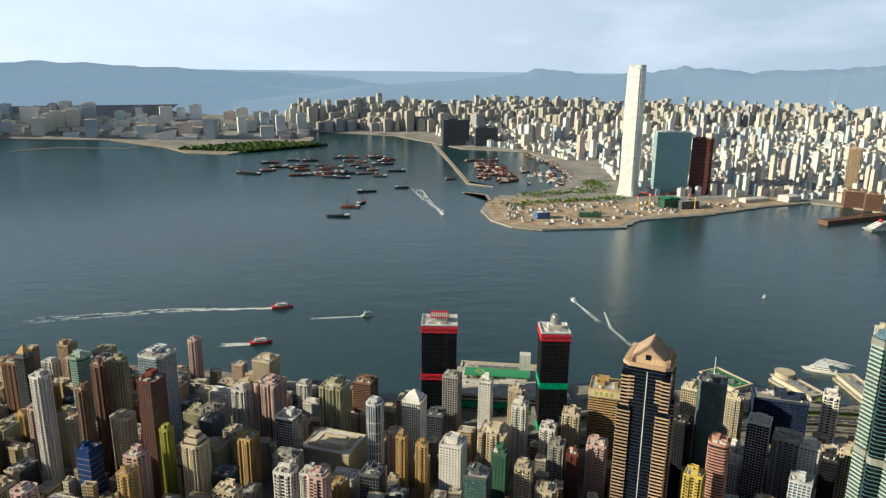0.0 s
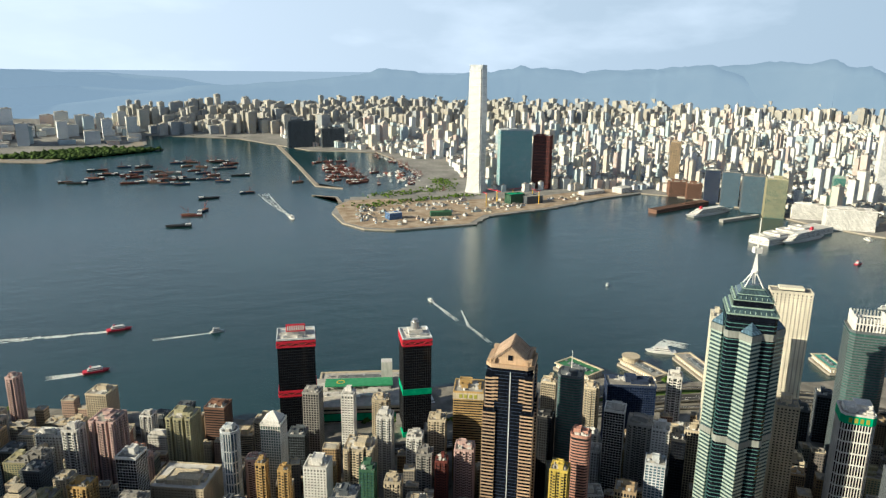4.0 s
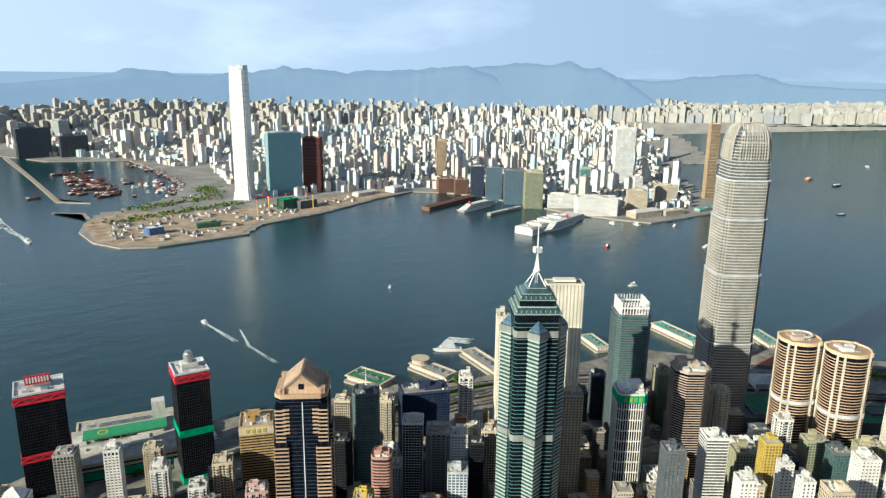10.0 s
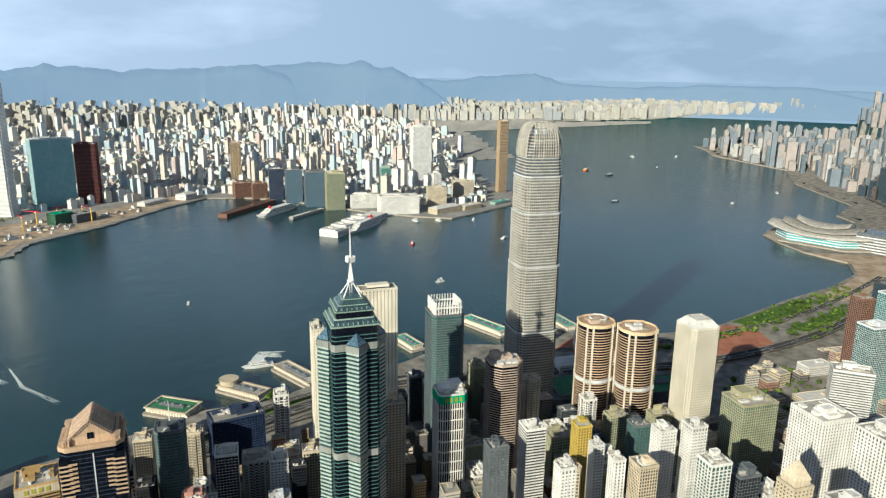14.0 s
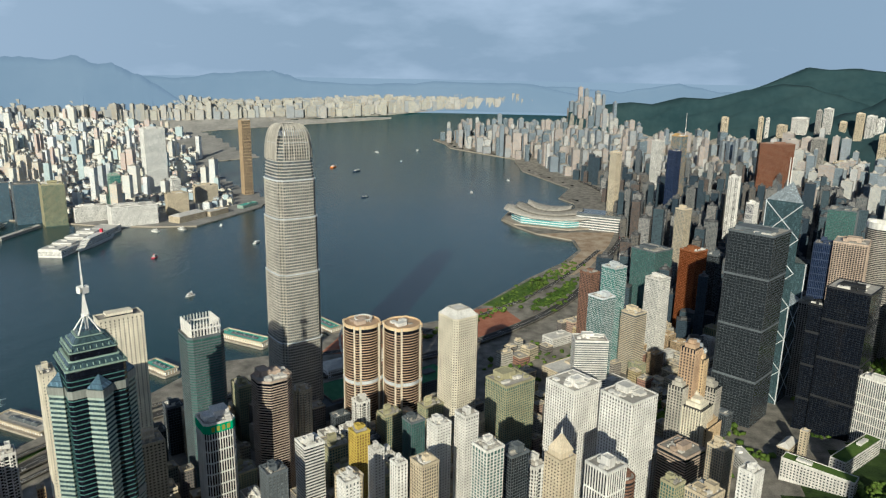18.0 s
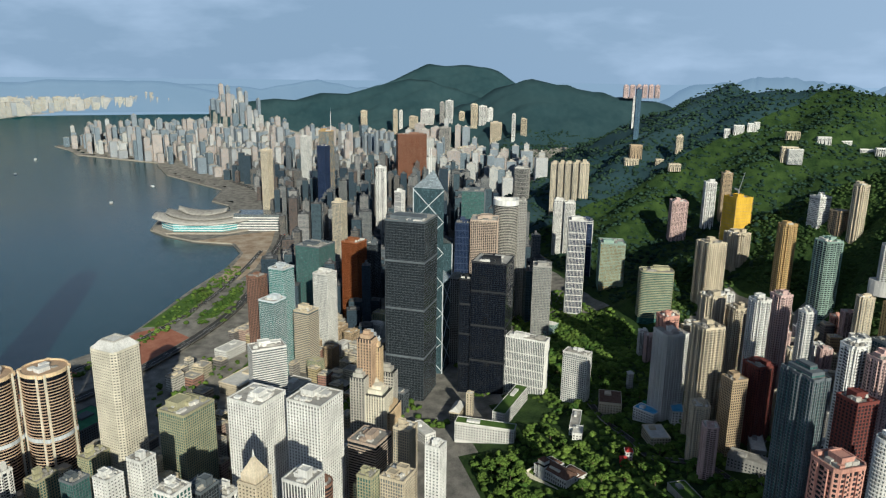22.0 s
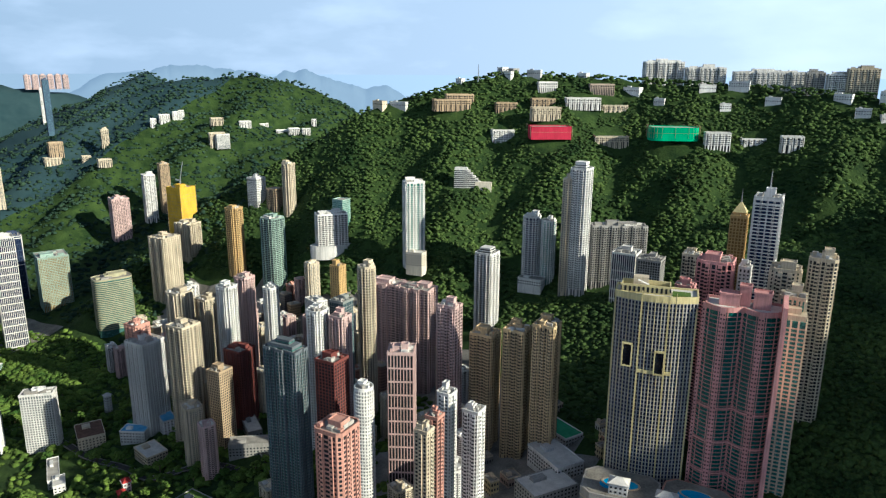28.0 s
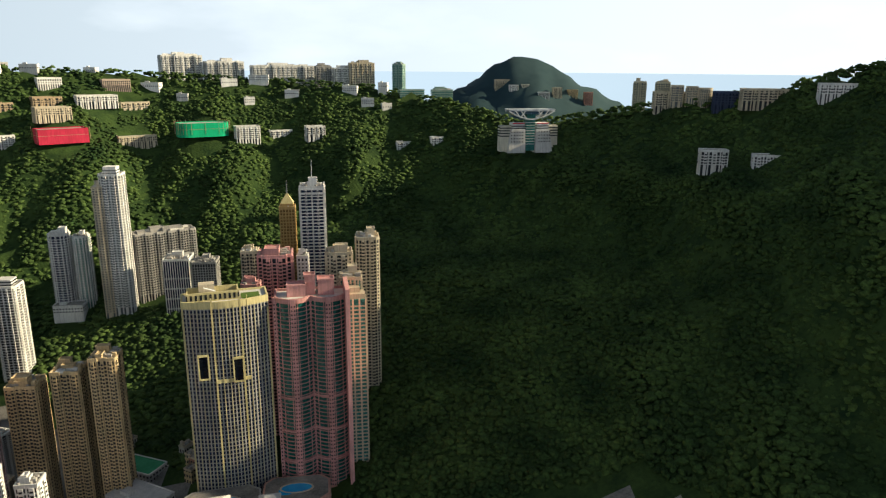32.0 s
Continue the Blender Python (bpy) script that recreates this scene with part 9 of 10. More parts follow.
def kowloon_height(x, y, lump, rnd):
    h = rnd.uniform(10, 34) + 55 * max(0, lump) + (rnd.random() < 0.09) * rnd.uniform(30, 100)
    return h * (1.0 if y < 4200 else 1.15)


def rise(x, y):
    return 4 + 40 * max(0, math.sin(x * 0.0011) * math.sin(y * 0.0009)) * (y > 3200)


KOW_NEAR = [(1120, 2560), (1700, 2480), (1850, 2320), (1930, 2050), (1960, 1700), (2080, 1560), (2380, 1520), (2700, 1850), (3100, 2250), (3600, 2500), (3800, 3400), (1300, 3600), (1180, 3000)]
district("city_district", scatter(KOW_NEAR, 32, 11, kowloon_height, 8, rise, 0.86, clear=((2420, 1950, 60), (2560, 1580, 45), (2060, 1540, 90))), FAR_WALL, "dense pale city blocks of the peninsula")
KOW_MID = [(1150, 3600), (3900, 3400), (4500, 3200), (5000, 3800), (4700, 5200), (600, 5200), (700, 4400), (1060, 4050)]
district("city_district", scatter(KOW_MID, 43, 12, kowloon_height, 14, rise, 0.8), FAR_WALL, "dense pale blocks in the middle distance")


def estate_height(x, y, lump, rnd):
    return rnd.uniform(30, 70) + 70 * max(0, lump + 0.1) + (rnd.random() < 0.3) * rnd.uniform(30, 70)


KOW_FAR = [(-200, 5300), (5000, 5200), (6500, 4200), (8200, 3300), (8400, 5600), (5000, 7400), (1500, 7700), (-600, 6900)]
district("city_district", scatter(KOW_FAR, 74, 13, estate_height, 20, lambda x, y: 6 + 0.018 * max(0, y - 5200), 0.72), FAR_ESTATE, "far pale housing estates below the hills")
EAST_FAR = [(6900, 3550), (8000, 3050), (9600, 2800), (12000, 1800), (12500, 3200), (9500, 5000), (7600, 5200)]
district("city_district", scatter(EAST_FAR, 105, 14, lambda x, y, l, r: r.uniform(60, 130) + 60 * max(0, l), 30, lambda x, y: 8, 0.66), FAR_ESTATE, "far pale tower estates along the eastern shore")
WEST_FAR = [(-300, 4800), (-700, 4500), (-1500, 4900), (-4500, 5300), (-5000, 7600), (-300, 6300)]
district("city_district", scatter(WEST_FAR, 120, 15, lambda x, y, l, r: r.uniform(12, 40) + (r.random() < 0.3) * r.uniform(40, 110), 10, None, 0.5), FAR_WALL, "hazy port sheds and towers on the western shore")


def wanchai_height(x, y, lump, rnd):
    return rnd.uniform(30, 78) + 55 * max(0, lump) + (rnd.random() < 0.22) * rnd.uniform(30, 90)


def gy(x, y):
    return max(4, float(ground(x, y)))


WAN = [(1330, 60), (1500, 200), (1800, 200), (2100, 120), (2380, 180), (2700, 200), (2900, 240), (3200, 260), (3500, 430), (3500, -420), (2700, -560), (2200, -470), (1600, -430), (1340, -330)]
district("city_district", scatter(WAN, 33, 21, wanchai_height, -12, gy, 0.88, clear=((2440, 410, 190),)), FAR_SHADE, "dense towers behind the shore, walls and roofs darkened for cloud shade", ROOF_SHADED)
CAUSE = [(3500, 430), (4080, 720), (4650, 1250), (5180, 1540), (5600, 1250), (5900, 700), (4700, 0), (4100, -420), (3500, -520)]
district("city_district", scatter(CAUSE, 44, 22, lambda x, y, l, r: wanchai_height(x, y, l, r) * 1.1, 18, gy, 0.8), FAR_GREY, "pale towers along the far eastern shore")
VALLEY = [(2700, -560), (3500, -500), (4000, -500), (3900, -760), (3300, -900), (2700, -850), (2350, -700)]
district("city_district", scatter(VALLEY, 50, 23, lambda x, y, l, r: r.uniform(50, 130), -20, gy, 0.6), FAR_GREY, "apartment towers climbing the far valley")


# ---- the small blocks that pack the streets ----
def quarter(name, spots, label, seed):
    """Packed old blocks: a body, a parapet, a set-back top storey and huts and tanks on each roof."""
    rnd = random.Random(seed)
    g, r, c = Geo(), Geo(), Geo()
    for x, y, z, w, d, h, turn in spots:
        f = rect(w, d, x, y, turn)
        i = len(g.v)
        g.v += [(*p, z - 8) for p in f] + [(*p, z + h) for p in f]
        u = 0
        for a in range(4):
            b = (a + 1) % 4
            e = w if a % 2 == 0 else d
            g.f.append((i + a, i + b, i + 4 + b, i + 4 + a))
            g.uv += [(u, 0), (u + e, 0), (u + e, h), (u, h)]
            u += e
        r.prism(f, z + h - 0.2, z + h + 0.1)
        c.ring(grow(f, 0.15), grow(f, -0.35), z + h - 0.3, z + h + 1.1)
        co, si = math.cos(radians(turn)), math.sin(radians(turn))
        for k in range(rnd.choice((2, 3, 4))):
            px, py = rnd.uniform(-0.3, 0.3) * w, rnd.uniform(-0.3, 0.3) * d
            q = rect(w * rnd.uniform(0.15, 0.42), d * rnd.uniform(0.15, 0.42), x + co * px - si * py, y + si * px + co * py, turn)
            (c if k % 2 else r).prism(q, z + h, z + h + rnd.uniform(1.6, 4.2))
    top = thing(name, Matrix.Identity(4), label, "city", kind="stuff")
    part("block_wall", g, STREET_WALL, top, kind="stuff")
    part("block_roof", r, ROOF, top, kind="stuff")
    part("roof_hut", c, WALLS["cream"], top, kind="stuff")


quarter("street_blocks", scatter([(-760, 1070), (-420, 1095), (-150, 1025), (80, 890), (240, 790), (420, 740), (470, 560), (300, 420), (-200, 480), (-760, 640)], 20, 41, lambda x, y, l, r: r.uniform(16, 52), -22, gy, 0.95), "packed old tenement blocks with cluttered roofs", 1)
quarter("street_blocks", scatter([(470, 730), (640, 740), (900, 600), (1000, 430), (1000, 240), (820, 30), (420, 240), (380, 480)], 23, 42, lambda x, y, l, r: r.uniform(16, 58), -38, gy, 0.92), "packed commercial blocks between the office towers", 2)
quarter("street_blocks", scatter([(-300, 420), (380, 440), (640, 120), (560, -60), (430, -200), (180, -140), (-200, 120)], 20, 43, lambda x, y, l, r: r.uniform(12, 45), -24, gy, 0.9), "packed apartment blocks on the lower slope", 3)
quarter("street_blocks", scatter([(1110, -420), (1080, -560), (900, -620), (720, -560), (600, -440), (760, -370), (900, -400)], 20, 44, lambda x, y, l, r: r.uniform(14, 48), -20, gy, 0.85), "packed pale apartment blocks below the hill", 4)
quarter("street_blocks", scatter([(330, -470), (470, -480), (520, -390), (440, -330), (340, -340)], 15, 45, lambda x, y, l, r: r.uniform(6, 14), -30, gy, 0.9), "low white flats with cluttered roofs", 5)
quarter("street_blocks", scatter([(980, 150), (1130, 330), (1260, 330), (1420, 230), (1560, 200), (1500, 60), (1420, -60), (1260, -120), (1060, -60)], 27, 46, lambda x, y, l, r: r.uniform(6, 26), -38, gy, 0.8), "low public buildings round the squares", 6)


# ---- houses along the ridge ----
ridge_rnd = random.Random(31)
RIDGE_LINE = RIDGES[0][0][6:13]
for k in range(46):
    i = ridge_rnd.randrange(len(RIDGE_LINE) - 1)
    q, t = ridge_rnd.uniform(0, 1), ridge_rnd.uniform(-6, 46)
    hx = RIDGE_LINE[i][0] + q * (RIDGE_LINE[i + 1][0] - RIDGE_LINE[i][0])
    hy = RIDGE_LINE[i][1] + q * (RIDGE_LINE[i + 1][1] - RIDGE_LINE[i][1]) + t
    if free(hx, hy, 9):
        house(hx, hy, ridge_rnd.uniform(14, 34), ridge_rnd.uniform(9, 13), ridge_rnd.choice((7, 7, 9)), ridge_rnd.choice((-14, 4, 20)), ridge_rnd.choice(("white", "white", "cream")), ROOF_PALE, "white ridge-top house among dense trees", "ridge_house", drop=12)


# ---- woods and trees ----
def blob(rnd, sub):
    """A lumpy crown: vertices and triangles of an uneven ball."""
    bm = bmesh.new()
    bmesh.ops.create_icosphere(bm, subdivisions=sub, radius=1.0)
    for v in bm.verts:
        k = 1 + rnd.uniform(-0.5, 0.42)
        v.co = Vector((v.co.x * k, v.co.y * k, max(-0.35, v.co.z) * k * 0.8))
    vs = np.array([v.co[:] for v in bm.verts], np.float32)
    bm.verts.index_update()
    fs = np.array([[v.index for v in f.verts] for f in bm.faces], np.int32)
    bm.free()
    return vs, fs


def canopy(name, pts, mat, label, sub=1, seed=0, kinds=7, tall=1.15):
    """One wood of many crowns; pts: x, y, z and radius."""
    rnd = random.Random(seed)
    shapes = [blob(rnd, sub) for _ in range(kinds)]
    gen = np.random.default_rng(seed)
    V, F, n = [], [], 0
    for k in range(kinds):
        sel = pts[k::kinds]
        if not len(sel):
            continue
        vs, fs = shapes[k]
        a = gen.uniform(0, 6.28, len(sel))
        c, s = np.cos(a)[:, None], np.sin(a)[:, None]
        sq = gen.uniform(0.7, tall, len(sel))[:, None]
        r = sel[:, 3:4]
        X = (vs[None, :, 0] * c - vs[None, :, 1] * s) * r + sel[:, 0:1]
        Y = (vs[None, :, 0] * s + vs[None, :, 1] * c) * r + sel[:, 1:2]
        Z = vs[None, :, 2] * r * sq + sel[:, 2:3] + r * 0.18
        V.append(np.stack([X, Y, Z], -1).reshape(-1, 3))
        F.append((fs[None] + (np.arange(len(sel)) * len(vs))[:, None, None]).reshape(-1, 3) + n)
        n += len(sel) * len(vs)
    V, F = np.concatenate(V), np.concatenate(F)
    me = bpy.data.meshes.new(name)
    me.vertices.add(len(V))
    me.vertices.foreach_set("co", V.astype(np.float32).ravel())
    me.loops.add(F.size)
    me.loops.foreach_set("vertex_index", F.astype(np.int32).ravel())
    me.polygons.add(len(F))
    me.polygons.foreach_set("loop_start", np.arange(0, F.size, 3, dtype=np.int32))
    me.polygons.foreach_set("use_smooth", np.ones(len(F), dtype=bool))
    me.update(calc_edges=True)
    me.materials.append(mat)
    return tagged(new(name, me), label, kind="stuff")


def wood_points(x0, x1, y0, y1, n, seed, r0, r1, keep):
    gen = np.random.default_rng(seed)
    x, y = gen.uniform(x0, x1, n), gen.uniform(y0, y1, n)
    z = ground(x, y)
    ok = keep(x, y, z)
    if len(TAKEN):
        t = np.array([q for q in TAKEN if x0 - 100 < q[0] < x1 + 100 and y0 - 100 < q[1] < y1 + 100])
        if len(t):
            for a, b, c in t:
                ok &= (x - a) ** 2 + (y - b) ** 2 > (c * 0.8) ** 2
    r = r0 + (r1 - r0) * gen.uniform(0, 1, n) ** 1.7
    pts = np.stack([x, y, z, r], -1)[ok]
    if x1 > 2500:
        pts[:, :3] = [far(*p) for p in pts[:, :3]]
    return pts


canopy("hillside_wood", wood_points(-380, 330, -760, -190, 34000, 6, 2.0, 4.4, lambda x, y, z: wooded(x, y, z) & (x * 0.3 - y > 120)), FOLIAGE, "dense dark green subtropical wood on the near slope", 1, 6, 13)
canopy("hillside_wood", wood_points(-520, 1350, -1260, -190, 84000, 1, 2.6, 5.2, lambda x, y, z: wooded(x, y, z) & (x * 0.3 - y > 120) & ~((x > -380) & (x < 330) & (y > -760))), FOLIAGE, "dense dark green subtropical wood covering the hillside", 1, 1)
canopy("hillside_wood", wood_points(1150, 3600, -2300, -330, 34000, 2, 3.2, 7.0, wooded), EAST_WOOD, "dense wood on the farther hills, greens tinted with haze", 1, 2)
canopy("park_wood", wood_points(560, 1330, -520, -60, 6400, 3, 3.0, 5.8, lambda x, y, z: (z > 22) & (z < 175) & (y < 0.0 - 0.0 * x) & (y > -470 + 0.1 * (x - 560)) & (x > 560 + 0.0 * y)), GARDEN, "leafy park trees among villas and paths", 1, 3, tall=1.05)
canopy("garden_wood", wood_points(150, 620, -340, 40, 2400, 4, 2.6, 5.2, lambda x, y, z: z > 60), GARDEN, "garden trees between the hillside towers", 1, 4, tall=1.05)
canopy("park_wood", wood_points(1060, 1500, -440, -120, 4200, 13, 2.8, 5.8, lambda x, y, z: (y < -150 - 0.25 * (x - 1100)) | (x < 1330)), GARDEN, "leafy bright green park trees between office towers", 1, 13, tall=1.05)


def street_trees():
    """Rows and clumps of trees along the shore roads and round the squares."""
    rnd = random.Random(91)
    rows = [((560, 872), (900, 790), 70, 10), ((1260, 500), (1480, 380), 60, 14), ((1500, 390), (1900, 270), 110, 26), ((1520, 300), (1760, 250), 70, 16), ((-560, 1112), (-220, 1066), 90, 12), ((200, 930), (420, 850), 40, 8),
            ((1040, 90), (1110, 50), 46, 20), ((1150, 260), (1330, 190), 60, 18), ((1230, 60), (1420, 10), 60, 16), ((930, 20), (1000, -60), 40, 18), ((560, 2400), (900, 2500), 150, 44), ((680, 2600), (980, 2680), 150, 50), ((1010, 2730), (1050, 2930), 120, 46), ((900, 2480), (1040, 2520), 70, 36), ((1020, 640), (1180, 520), 50, 14), ((960, 60), (1060, -20), 60, 30), ((1090, 90), (1180, 30), 70, 34), ((1130, 0), (1220, -40), 40, 30), ((1000, 180), (1060, 120), 40, 24), ((1160, 330), (1300, 260), 80, 40), ((1300, 130), (1400, 60), 60, 40)]
    pts = []
    for a, b, n, wide in rows:
        for _ in range(n):
            t = rnd.random()
            x, y = a[0] + t * (b[0] - a[0]) + rnd.gauss(0, wide / 2), a[1] + t * (b[1] - a[1]) + rnd.gauss(0, wide / 2)
            if free(x, y, 2) or y > 2000:
                pts.append((x, y, max(4.3, float(ground(x, y))) + 2.0, rnd.uniform(3.0, 5.6)))
    canopy("street_wood", np.array(pts), GARDEN, "leafy green street and park trees along the shore", 1, 15)


street_trees()
canopy("shore_wood", np.stack([*(lambda q: (q[:, 0], q[:, 1], q[:, 2], q[:, 3]))(np.array([far(-560 + 420 * a - 380 * b, 4060 + 330 * a + 120 * b, 6) + (16.0,) for a in np.linspace(0, 1, 26) for b in np.linspace(0, 1, 12)]))], -1), FOLIAGE, "wooded green headland across the water", 1, 5)


def tree_kinds():
    """Six trees, each a tapered trunk with limbs and a crown of many small clumps."""
    kinds = []
    for k in range(6):
        rnd = random.Random(40 + k)
        top = thing("tree", pose(0, 0, -900), "broad leafy dark green tree in the gardens", "tree", "garden trees")
        g = Geo().beam((0, 0, -2), (0, 0, 5), 0.9, 0.5)
        for j in range(5):
            t = rnd.uniform(0, 6.28)
            g.beam((0, 0, 3.5 + 0.4 * j), (math.cos(t) * 2.6, math.sin(t) * 2.6, 7 + rnd.uniform(0, 2)), 0.4, 0.15)
        part("trunk", g, BARK, top)
        pts = []
        for j in range(46):
            t, q = rnd.uniform(0, 6.28), rnd.uniform(0, 1) ** 0.5
            pts.append((math.cos(t) * q * 4.6, math.sin(t) * q * 4.6, 5.5 + 4.2 * (1 - q * q) * rnd.uniform(0.3, 1.0), rnd.uniform(0.9, 2.0)))
        ob = canopy("crown", np.array(pts), GARDEN, "", 1, 60 + k, 4)
        del ob["kind"]
        ob.parent = top
        kinds.append(top)
    return kinds


def garden_trees():
    kinds = tree_kinds()
    rnd = random.Random(77)
    made = 0
    zones = [(600, 1000, -330, -60, 170), (1010, 1240, -330, -190, 40), (560, 760, 850, 880, 16), (1480, 1720, 250, 350, 26), (-500, -200, 1060, 1110, 20)]
    for x0, x1, y0, y1, n in zones:
        goal, tries = made + n, 0
        while made < goal and tries < 3000:
            tries += 1
            x, y = rnd.uniform(x0, x1), rnd.uniform(y0, y1)
            if not free(x, y, 3):
                continue
            s = rnd.uniform(0.8, 1.5)
            copy_thing(rnd.choice(kinds), pose(x, y, max(4.3, float(ground(x, y))), rz=rnd.uniform(0, 360)) @ Matrix.Scale(s, 4))
            TAKEN.append((x, y, 3.2 * s))
            made += 1
    for p in kinds:
        for o in list(p.children_recursive) + [p]:
            bpy.data.objects.remove(o)


garden_trees()


# ---- ferries, ships and wakes ----
def hull(length, beam, height, rake=0.16):
    g = Geo()
    n = 7
    deck, keel = [], []
    for i in range(n):
        t = i / (n - 1)
        w = beam / 2 * (1 if t < 0.6 else math.cos((t - 0.6) / 0.4 * 1.45))
        deck.append((-length / 2 + t * length, -w))
    deck = deck + [(x, -y) for x, y in reversed(deck)]
    keel = [(x * (1 - rake) - length * rake * 0.2, y * 0.8) for x, y in deck]
    g.prism(keel, -0.6, height, top_foot=deck)
    return g


def boat(x, y, length, beam, turn, paint, label, decks=2, name="ferry", crane=False, house=(0.55, -0.05)):
    px, py, pz = far(x, y, 0)
    k = math.dist((px, py, pz), HUB) / math.dist((x, y, 0), HUB)
    top = thing(name, pose(px, py, pz, rz=turn) @ Matrix.Scale(k, 4), label, "boat")
    hh = beam * 0.28
    part("hull", hull(length, beam, hh), paint, top)
    for j in range(decks):
        s = 1 - 0.22 * j
        cab = part("deck_house", Geo().box(length * house[1], 0, hh + j * 2.7, hh + j * 2.7 + 2.6, length * house[0] * s, beam * 0.8 * s), WHITE_PAINT, top)
        part("window_strip", Geo().ring(rect(length * house[0] * s + 0.2, beam * 0.8 * s + 0.2, length * house[1]), rect(length * house[0] * s - 0.2, beam * 0.8 * s - 0.2, length * house[1]), hh + j * 2.7 + 1.0, hh + j * 2.7 + 2.0), GLASS["dark"], cab)
    if crane:
        part("crane", Geo().beam((length * 0.12, 0, hh), (length * 0.12, 0, hh + 20), 1.6).beam((length * 0.12, 0, hh + 6), (length * 0.45, 0, hh + 24), 1.0), WALLS["maroon"], top)
        part("hold", Geo().box(length * 0.15, 0, hh, hh + 1.5, length * 0.5, beam * 0.7), WALLS["brown"], top)
    else:
        part("funnel", Geo().box(-length * 0.2, 0, hh + decks * 2.7, hh + decks * 2.7 + 3, 2.5, 2), paint, top)
    return top


def wake(points, w0, w1, label):
    """Foam behind a boat: many short streaks that spread out and thin out."""
    rnd = random.Random(int(points[0][0]))
    g = Geo()
    total = 300
    for i in range(total):
        t = (i / total) ** 1.3
        k = t * (len(points) - 1)
        a, b = points[min(int(k), len(points) - 2)], points[min(int(k) + 1, len(points) - 1)]
        q = k - min(int(k), len(points) - 2)
        x, y = a[0] + (b[0] - a[0]) * q, a[1] + (b[1] - a[1]) * q
        dx, dy = b[0] - a[0], b[1] - a[1]
        n = math.hypot(dx, dy)
        dx, dy = dx / n, dy / n
        w = w0 + (w1 - w0) * t
        off = rnd.choice((rnd.uniform(-0.5, 0.5), rnd.uniform(-0.3, 0.3) if t < 0.4 else rnd.choice((-0.5, 0.5)) * rnd.uniform(0.8, 1.0))) * w
        ln, th = rnd.uniform(6, 22), (0.5 + 0.24 * w) * rnd.uniform(0.5, 1.3) * (1.15 - t)
        p = [(x - dy * off - dx * ln / 2 + dy * th / 2, y + dx * off - dy * ln / 2 - dx * th / 2), (x - dy * off + dx * ln / 2, y + dx * off + dy * ln / 2), (x - dy * off - dx * ln / 2 - dy * th / 2, y + dx * off - dy * ln / 2 + dx * th / 2)]
        z = 0.12 + 0.001 * (i % 40)
        pts = [far(u, v, 0) for u, v in p]
        g.quad([(u, v, c + z) for u, v, c in pts], p)
    ob = new("wake", g.mesh("wake", FOAM))
    return tagged(ob, label, "wake", kind="stuff")


boat(-100, 1397, 44, 13, 8, RED_PAINT, "red and white high-speed catamaran ferry under way", 2)
wake([(-122, 1394), (-321, 1400), (-576, 1362)], 9, 30, "long white foaming wake of the fast ferry")
boat(-118, 1209, 40, 13, 6, RED_PAINT, "red and white catamaran ferry turning near shore", 2)
wake([(-138, 1207), (-185, 1206)], 8, 16, "white foam of the turning ferry")
boat(69, 1332, 26, 8, 12, WHITE_PAINT, "white harbour ferry crossing the harbour", 2)
wake([(56, 1330), (-40, 1325)], 3, 8, "pale wake of the harbour ferry")
boat(498, 1385, 22, 7, 100, WHITE_PAINT, "white motor launch leaving the piers", 1)
wake([(499, 1378), (510, 1256)], 3, 9, "pale wake of the motor launch")
wake([(537, 1300), (520, 1220), (527, 1127)], 2, 7, "fading wake by the ferry pier")
boat(333, 2300, 46, 14, -84, WHITE_PAINT, "white ferry speeding towards the harbour mouth", 2)
wake([(331, 2325), (300, 2600), (288, 2800)], 12, 44, "long white wake of the speeding ferry")


def cruise_ship(x, y, length, turn, label, tiers=5):
    top = thing("cruise_ship", pose(x, y, 0, rz=turn), label, "ship")
    part("hull", hull(length, length * 0.14, 9), WHITE_PAINT, top)
    for j in range(tiers):
        s = 1 - 0.09 * j
        deck = part("deck", Geo().box(-length * 0.03, 0, 9 + 3 * j, 12 + 3 * j, length * 0.8 * s, length * 0.125 * (1 - 0.03 * j)), WHITE_PAINT, top)
        f = rect(length * 0.8 * s + 0.3, length * 0.125 * (1 - 0.03 * j) + 0.3, -length * 0.03)
        part("window_strip", Geo().ring(f, grow(f, -0.5), 10 + 3 * j, 11.3 + 3 * j), GLASS["dark"], deck)
    part("funnel", Geo().box(-length * 0.25, 0, 9 + 3 * tiers, 18 + 3 * tiers, 9, 6), RED_PAINT, top)
    part("mast", Geo().beam((length * 0.15, 0, 9 + 3 * tiers), (length * 0.15, 0, 20 + 3 * tiers), 1.0, 0.4), WHITE_PAINT, top)


cruise_ship(1690, 1575, 190, 194, "white multi-deck cruise ship moored at the pier", 6)
cruise_ship(1700, 1972, 230, 14, "long white cruise ship at the quay", 5)
boat(1374, 1052, 24, 8, 160, WHITE_PAINT, "small green and white harbour ferry", 2)
boat(1630, 1332, 26, 9, 10, RED_PAINT, "red-hulled harbour ferry crossing", 2)
boat(1862, 1166, 40, 10, 5, WHITE_PAINT, "long white ferry crossing the harbour", 1)
boat(915, 1367, 16, 5, 40, WHITE_PAINT, "small white launch in mid harbour", 1)
boat(1885, 1524, 34, 10, 80, WHITE_PAINT, "white ferry at the far landing", 2)
boat(1938, 1469, 34, 10, 80, WHITE_PAINT, "white ferry waiting at the far landing", 2)
boat(2031, 1388, 28, 8, 20, WHITE_PAINT, "white motor yacht near the quay", 1)
boat(3470, 1639, 60, 18, 0, ORANGE_PAINT, "orange work barge with a deck house", 2)
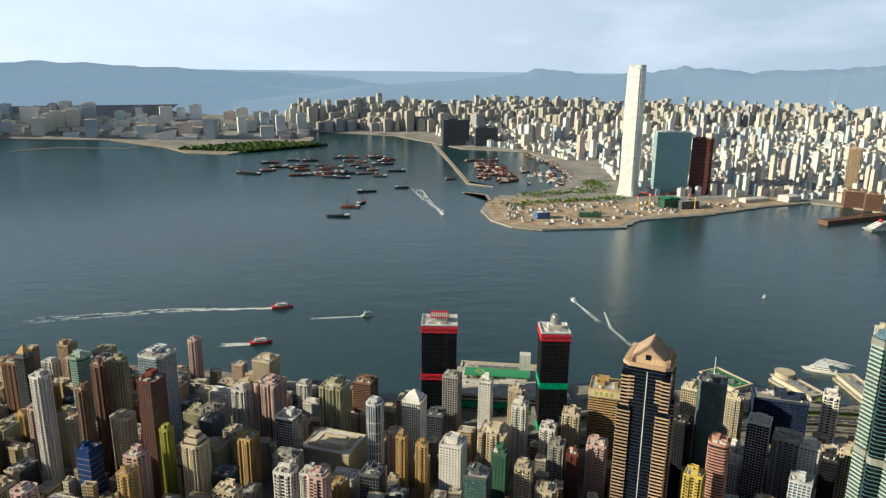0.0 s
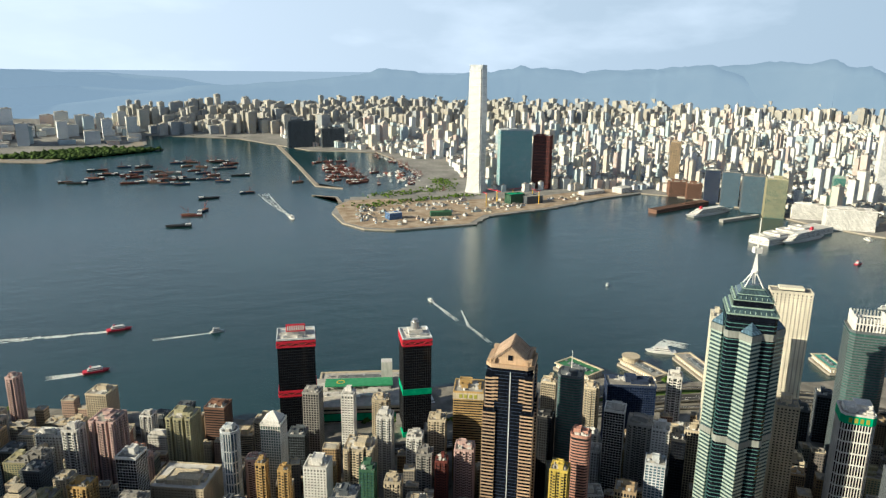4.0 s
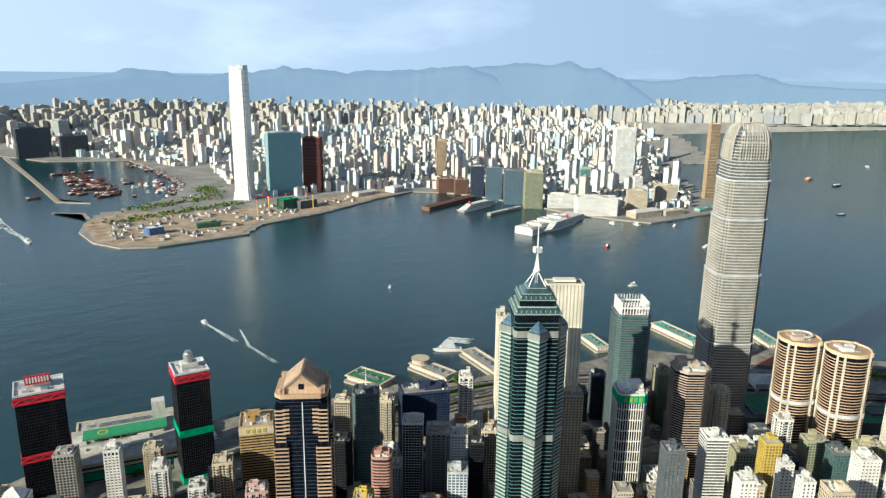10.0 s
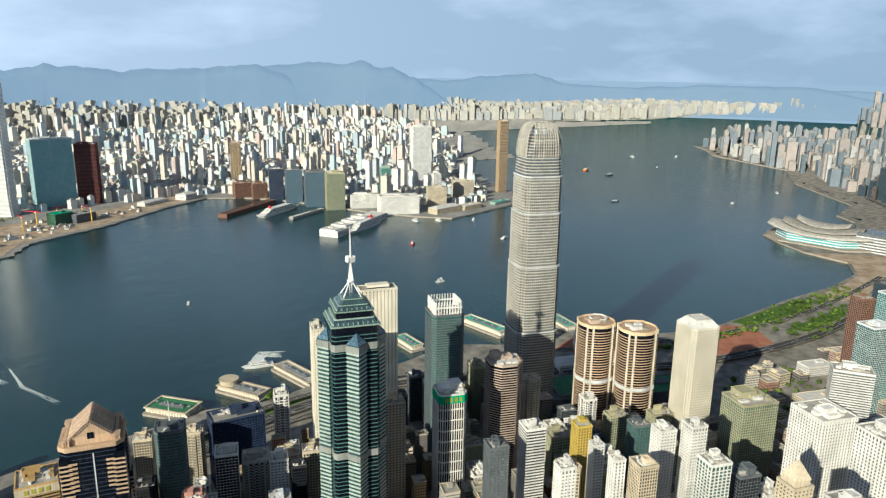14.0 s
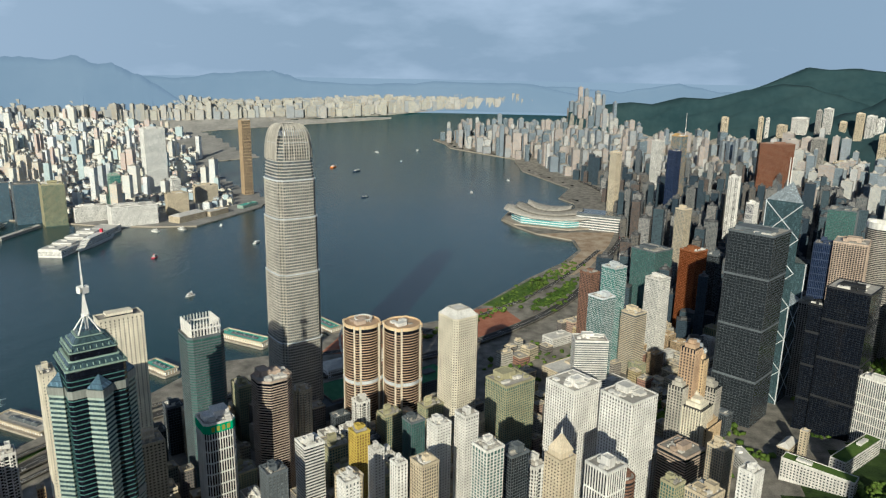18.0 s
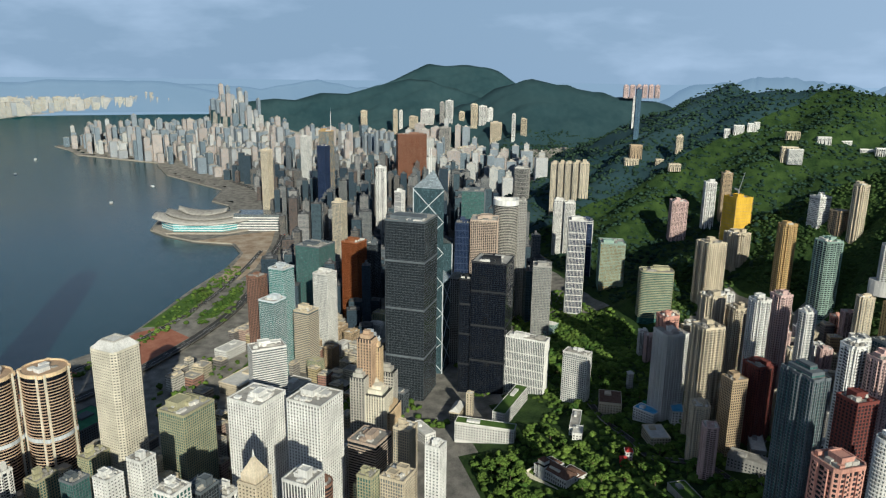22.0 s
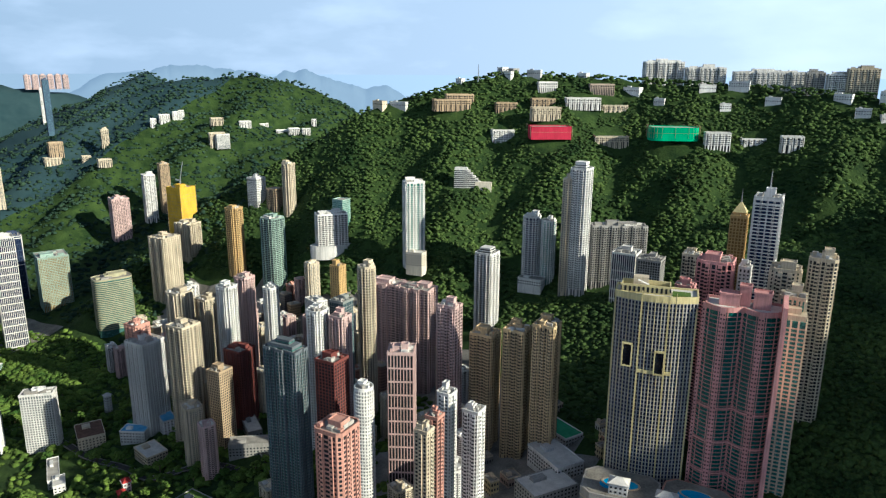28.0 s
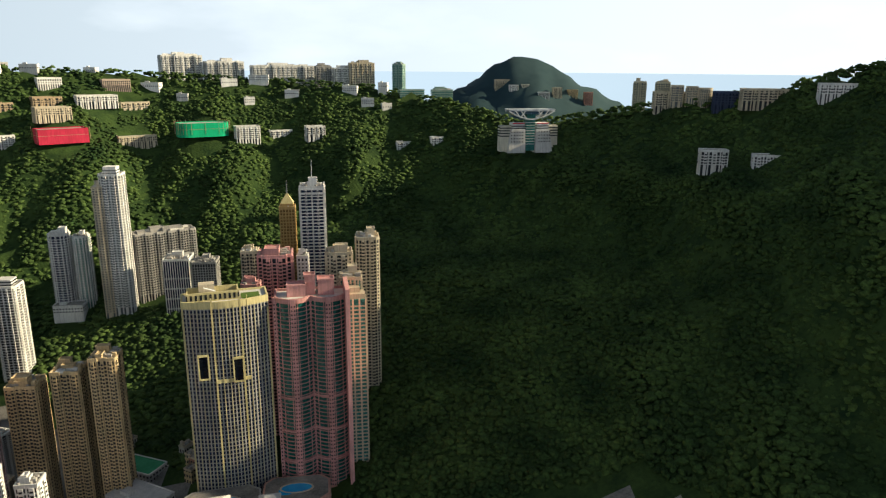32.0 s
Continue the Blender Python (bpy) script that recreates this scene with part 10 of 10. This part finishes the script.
boat(3373, 1470, 60, 18, -10, WALLS["navy"], "dark tug with a low barge", 1)
boat(4208, 1683, 40, 12, 50, WHITE_PAINT, "white ferry in the eastern harbour", 2)
boat(4423, 1485, 40, 12, 10, WHITE_PAINT, "white ferry passing the far point", 2)
boat(2679, 1154, 36, 12, -30, WALLS["navy"], "dark lighter in the eastern harbour", 1)
boat(2940, 782, 34, 12, 10, WALLS["grey"], "grey lighter off the convention hall", 1)
boat(3808, 1387, 34, 12, 20, WALLS["navy"], "dark lighter in the east harbour", 1)
boat(3340, 702, 30, 9, 30, WHITE_PAINT, "white launch with a short wake", 1)
boat(790, 1000, 52, 15, 150, WHITE_PAINT, "white ferry backing off its pier", 2)
wake([(800, 1020), (830, 1035), (850, 1010)], 14, 26, "pale churned water behind the ferry")
boat(342, 1020, 36, 12, -100, RED_PAINT, "red catamaran moored at the terminal", 2)
boat(352, 940, 36, 12, -96, WALLS["navy"], "dark ferry moored at the terminal", 2)


def anchorage():
    """Working barges at anchor, and the crowded shelter behind the breakwater."""
    rnd = random.Random(31)
    paints = [WALLS["brown"], WALLS["navy"], WALLS["maroon"], WALLS["dark"], WALLS["slate"]]
    kinds = []
    for k in range(5):
        b = boat(300, 1500, 46 + 8 * k, 15 + k, 0, paints[k], ("dark" if k % 2 else "rusty brown") + " working barge with a deck crane at anchor", 1, "barge", crane=k != 3, house=(0.2, -0.36))
        b["group"] = "barges at anchor"
        kinds.append(b)
    for _ in range(46):
        a = rnd.uniform(0, 1)
        x = -420 + 640 * a + rnd.uniform(-60, 60)
        y = 3250 + 380 * rnd.uniform(-0.75, 1.3) + 120 * a
        p = far(x, y, 0)
        k = math.dist(p, HUB) / math.dist((x, y, 0), HUB)
        copy_thing(rnd.choice(kinds), pose(*p, rz=rnd.choice((5, 12, 185, 170))) @ Matrix.Scale(k * 1.25, 4))
    for x, y, t in ((28, 2435, 170), (68, 2505, 60), (-10, 2277, 175), (92, 2738, 5), (233, 2821, 5), (455, 3027, 10)):
        copy_thing(kinds[rnd.randrange(5)], pose(x, y, 0, rz=t) @ Matrix.Scale(1.15, 4))
    for b in kinds:
        b.matrix_world = pose(*far(rnd.uniform(-300, 100), rnd.uniform(3000, 3900), 0), rz=8)
    red = boat(640, 3300, 52, 18, 20, WALLS["maroon"], "red working barge with a raised crane in the shelter", 1, "barge", crane=True, house=(0.22, -0.34))
    red["group"] = "shelter barges"
    pale = boat(820, 3100, 34, 11, 60, WHITE_PAINT, "pale workboat moored in the shelter", 2, "workboat")
    pale["group"] = "shelter workboats"
    for _ in range(44):
        x, y = rnd.gauss(690, 45), rnd.gauss(3250, 200)
        p = far(x, y, 0)
        copy_thing(red, pose(*p, rz=rnd.choice((15, 22, 195))) @ Matrix.Scale(rnd.uniform(0.8, 1.2), 4))
    for _ in range(26):
        x, y = rnd.gauss(900, 50), rnd.gauss(3050, 130)
        copy_thing(red if rnd.random() < 0.3 else pale, pose(*far(x, y, 0), rz=rnd.uniform(0, 180)) @ Matrix.Scale(rnd.uniform(0.7, 1.1), 4))
    for _ in range(40):
        t = rnd.random()
        x, y = 1000 + 40 * math.sin(t * 3.0) - 70 * (t < 0.2), 2850 + 1000 * t
        copy_thing(red if rnd.random() < 0.6 else pale, pose(*far(x - rnd.uniform(5, 35), y, 0), rz=80 + rnd.uniform(-15, 15)) @ Matrix.Scale(rnd.uniform(0.6, 1.0), 4))


anchorage()


def cars():
    """Cars and buses on the shore expressway."""
    rnd = random.Random(8)
    paints = [WHITE_PAINT, WALLS["red"], WALLS["dark"], METAL, RED_PAINT]
    kinds = []
    for k in range(5):
        top = thing("car", pose(0, 0, -900), ("white", "red", "black", "silver", "bright red")[k] + " car on the waterfront expressway", "car", "cars on the expressway")
        part("body", Geo().box(0, 0, 0.35, 0.95, 4.4, 1.8), paints[k], top)
        part("cabin", Geo().prism(rect(2.6, 1.6, -0.2), 0.95, 1.5, top_foot=rect(1.9, 1.4, -0.2)), GLASS["dark"], top)
        kinds.append(top)
    for _ in range(70):
        i = rnd.randrange(len(lanes) // 4, len(lanes) - 8)
        a, b = lanes[i], lanes[i + 1]
        t = (b - a).normalized()
        off = rnd.choice((-6.5, -3.2, 3.2, 6.5))
        p = a.lerp(b, rnd.random()) + Vector((-t.y, t.x)) * off
        copy_thing(rnd.choice(kinds), pose(p.x, p.y, 9.5, rz=math.degrees(math.atan2(t.y, t.x))))
    for p in kinds:
        for o in list(p.children_recursive) + [p]:
            bpy.data.objects.remove(o)


cars()
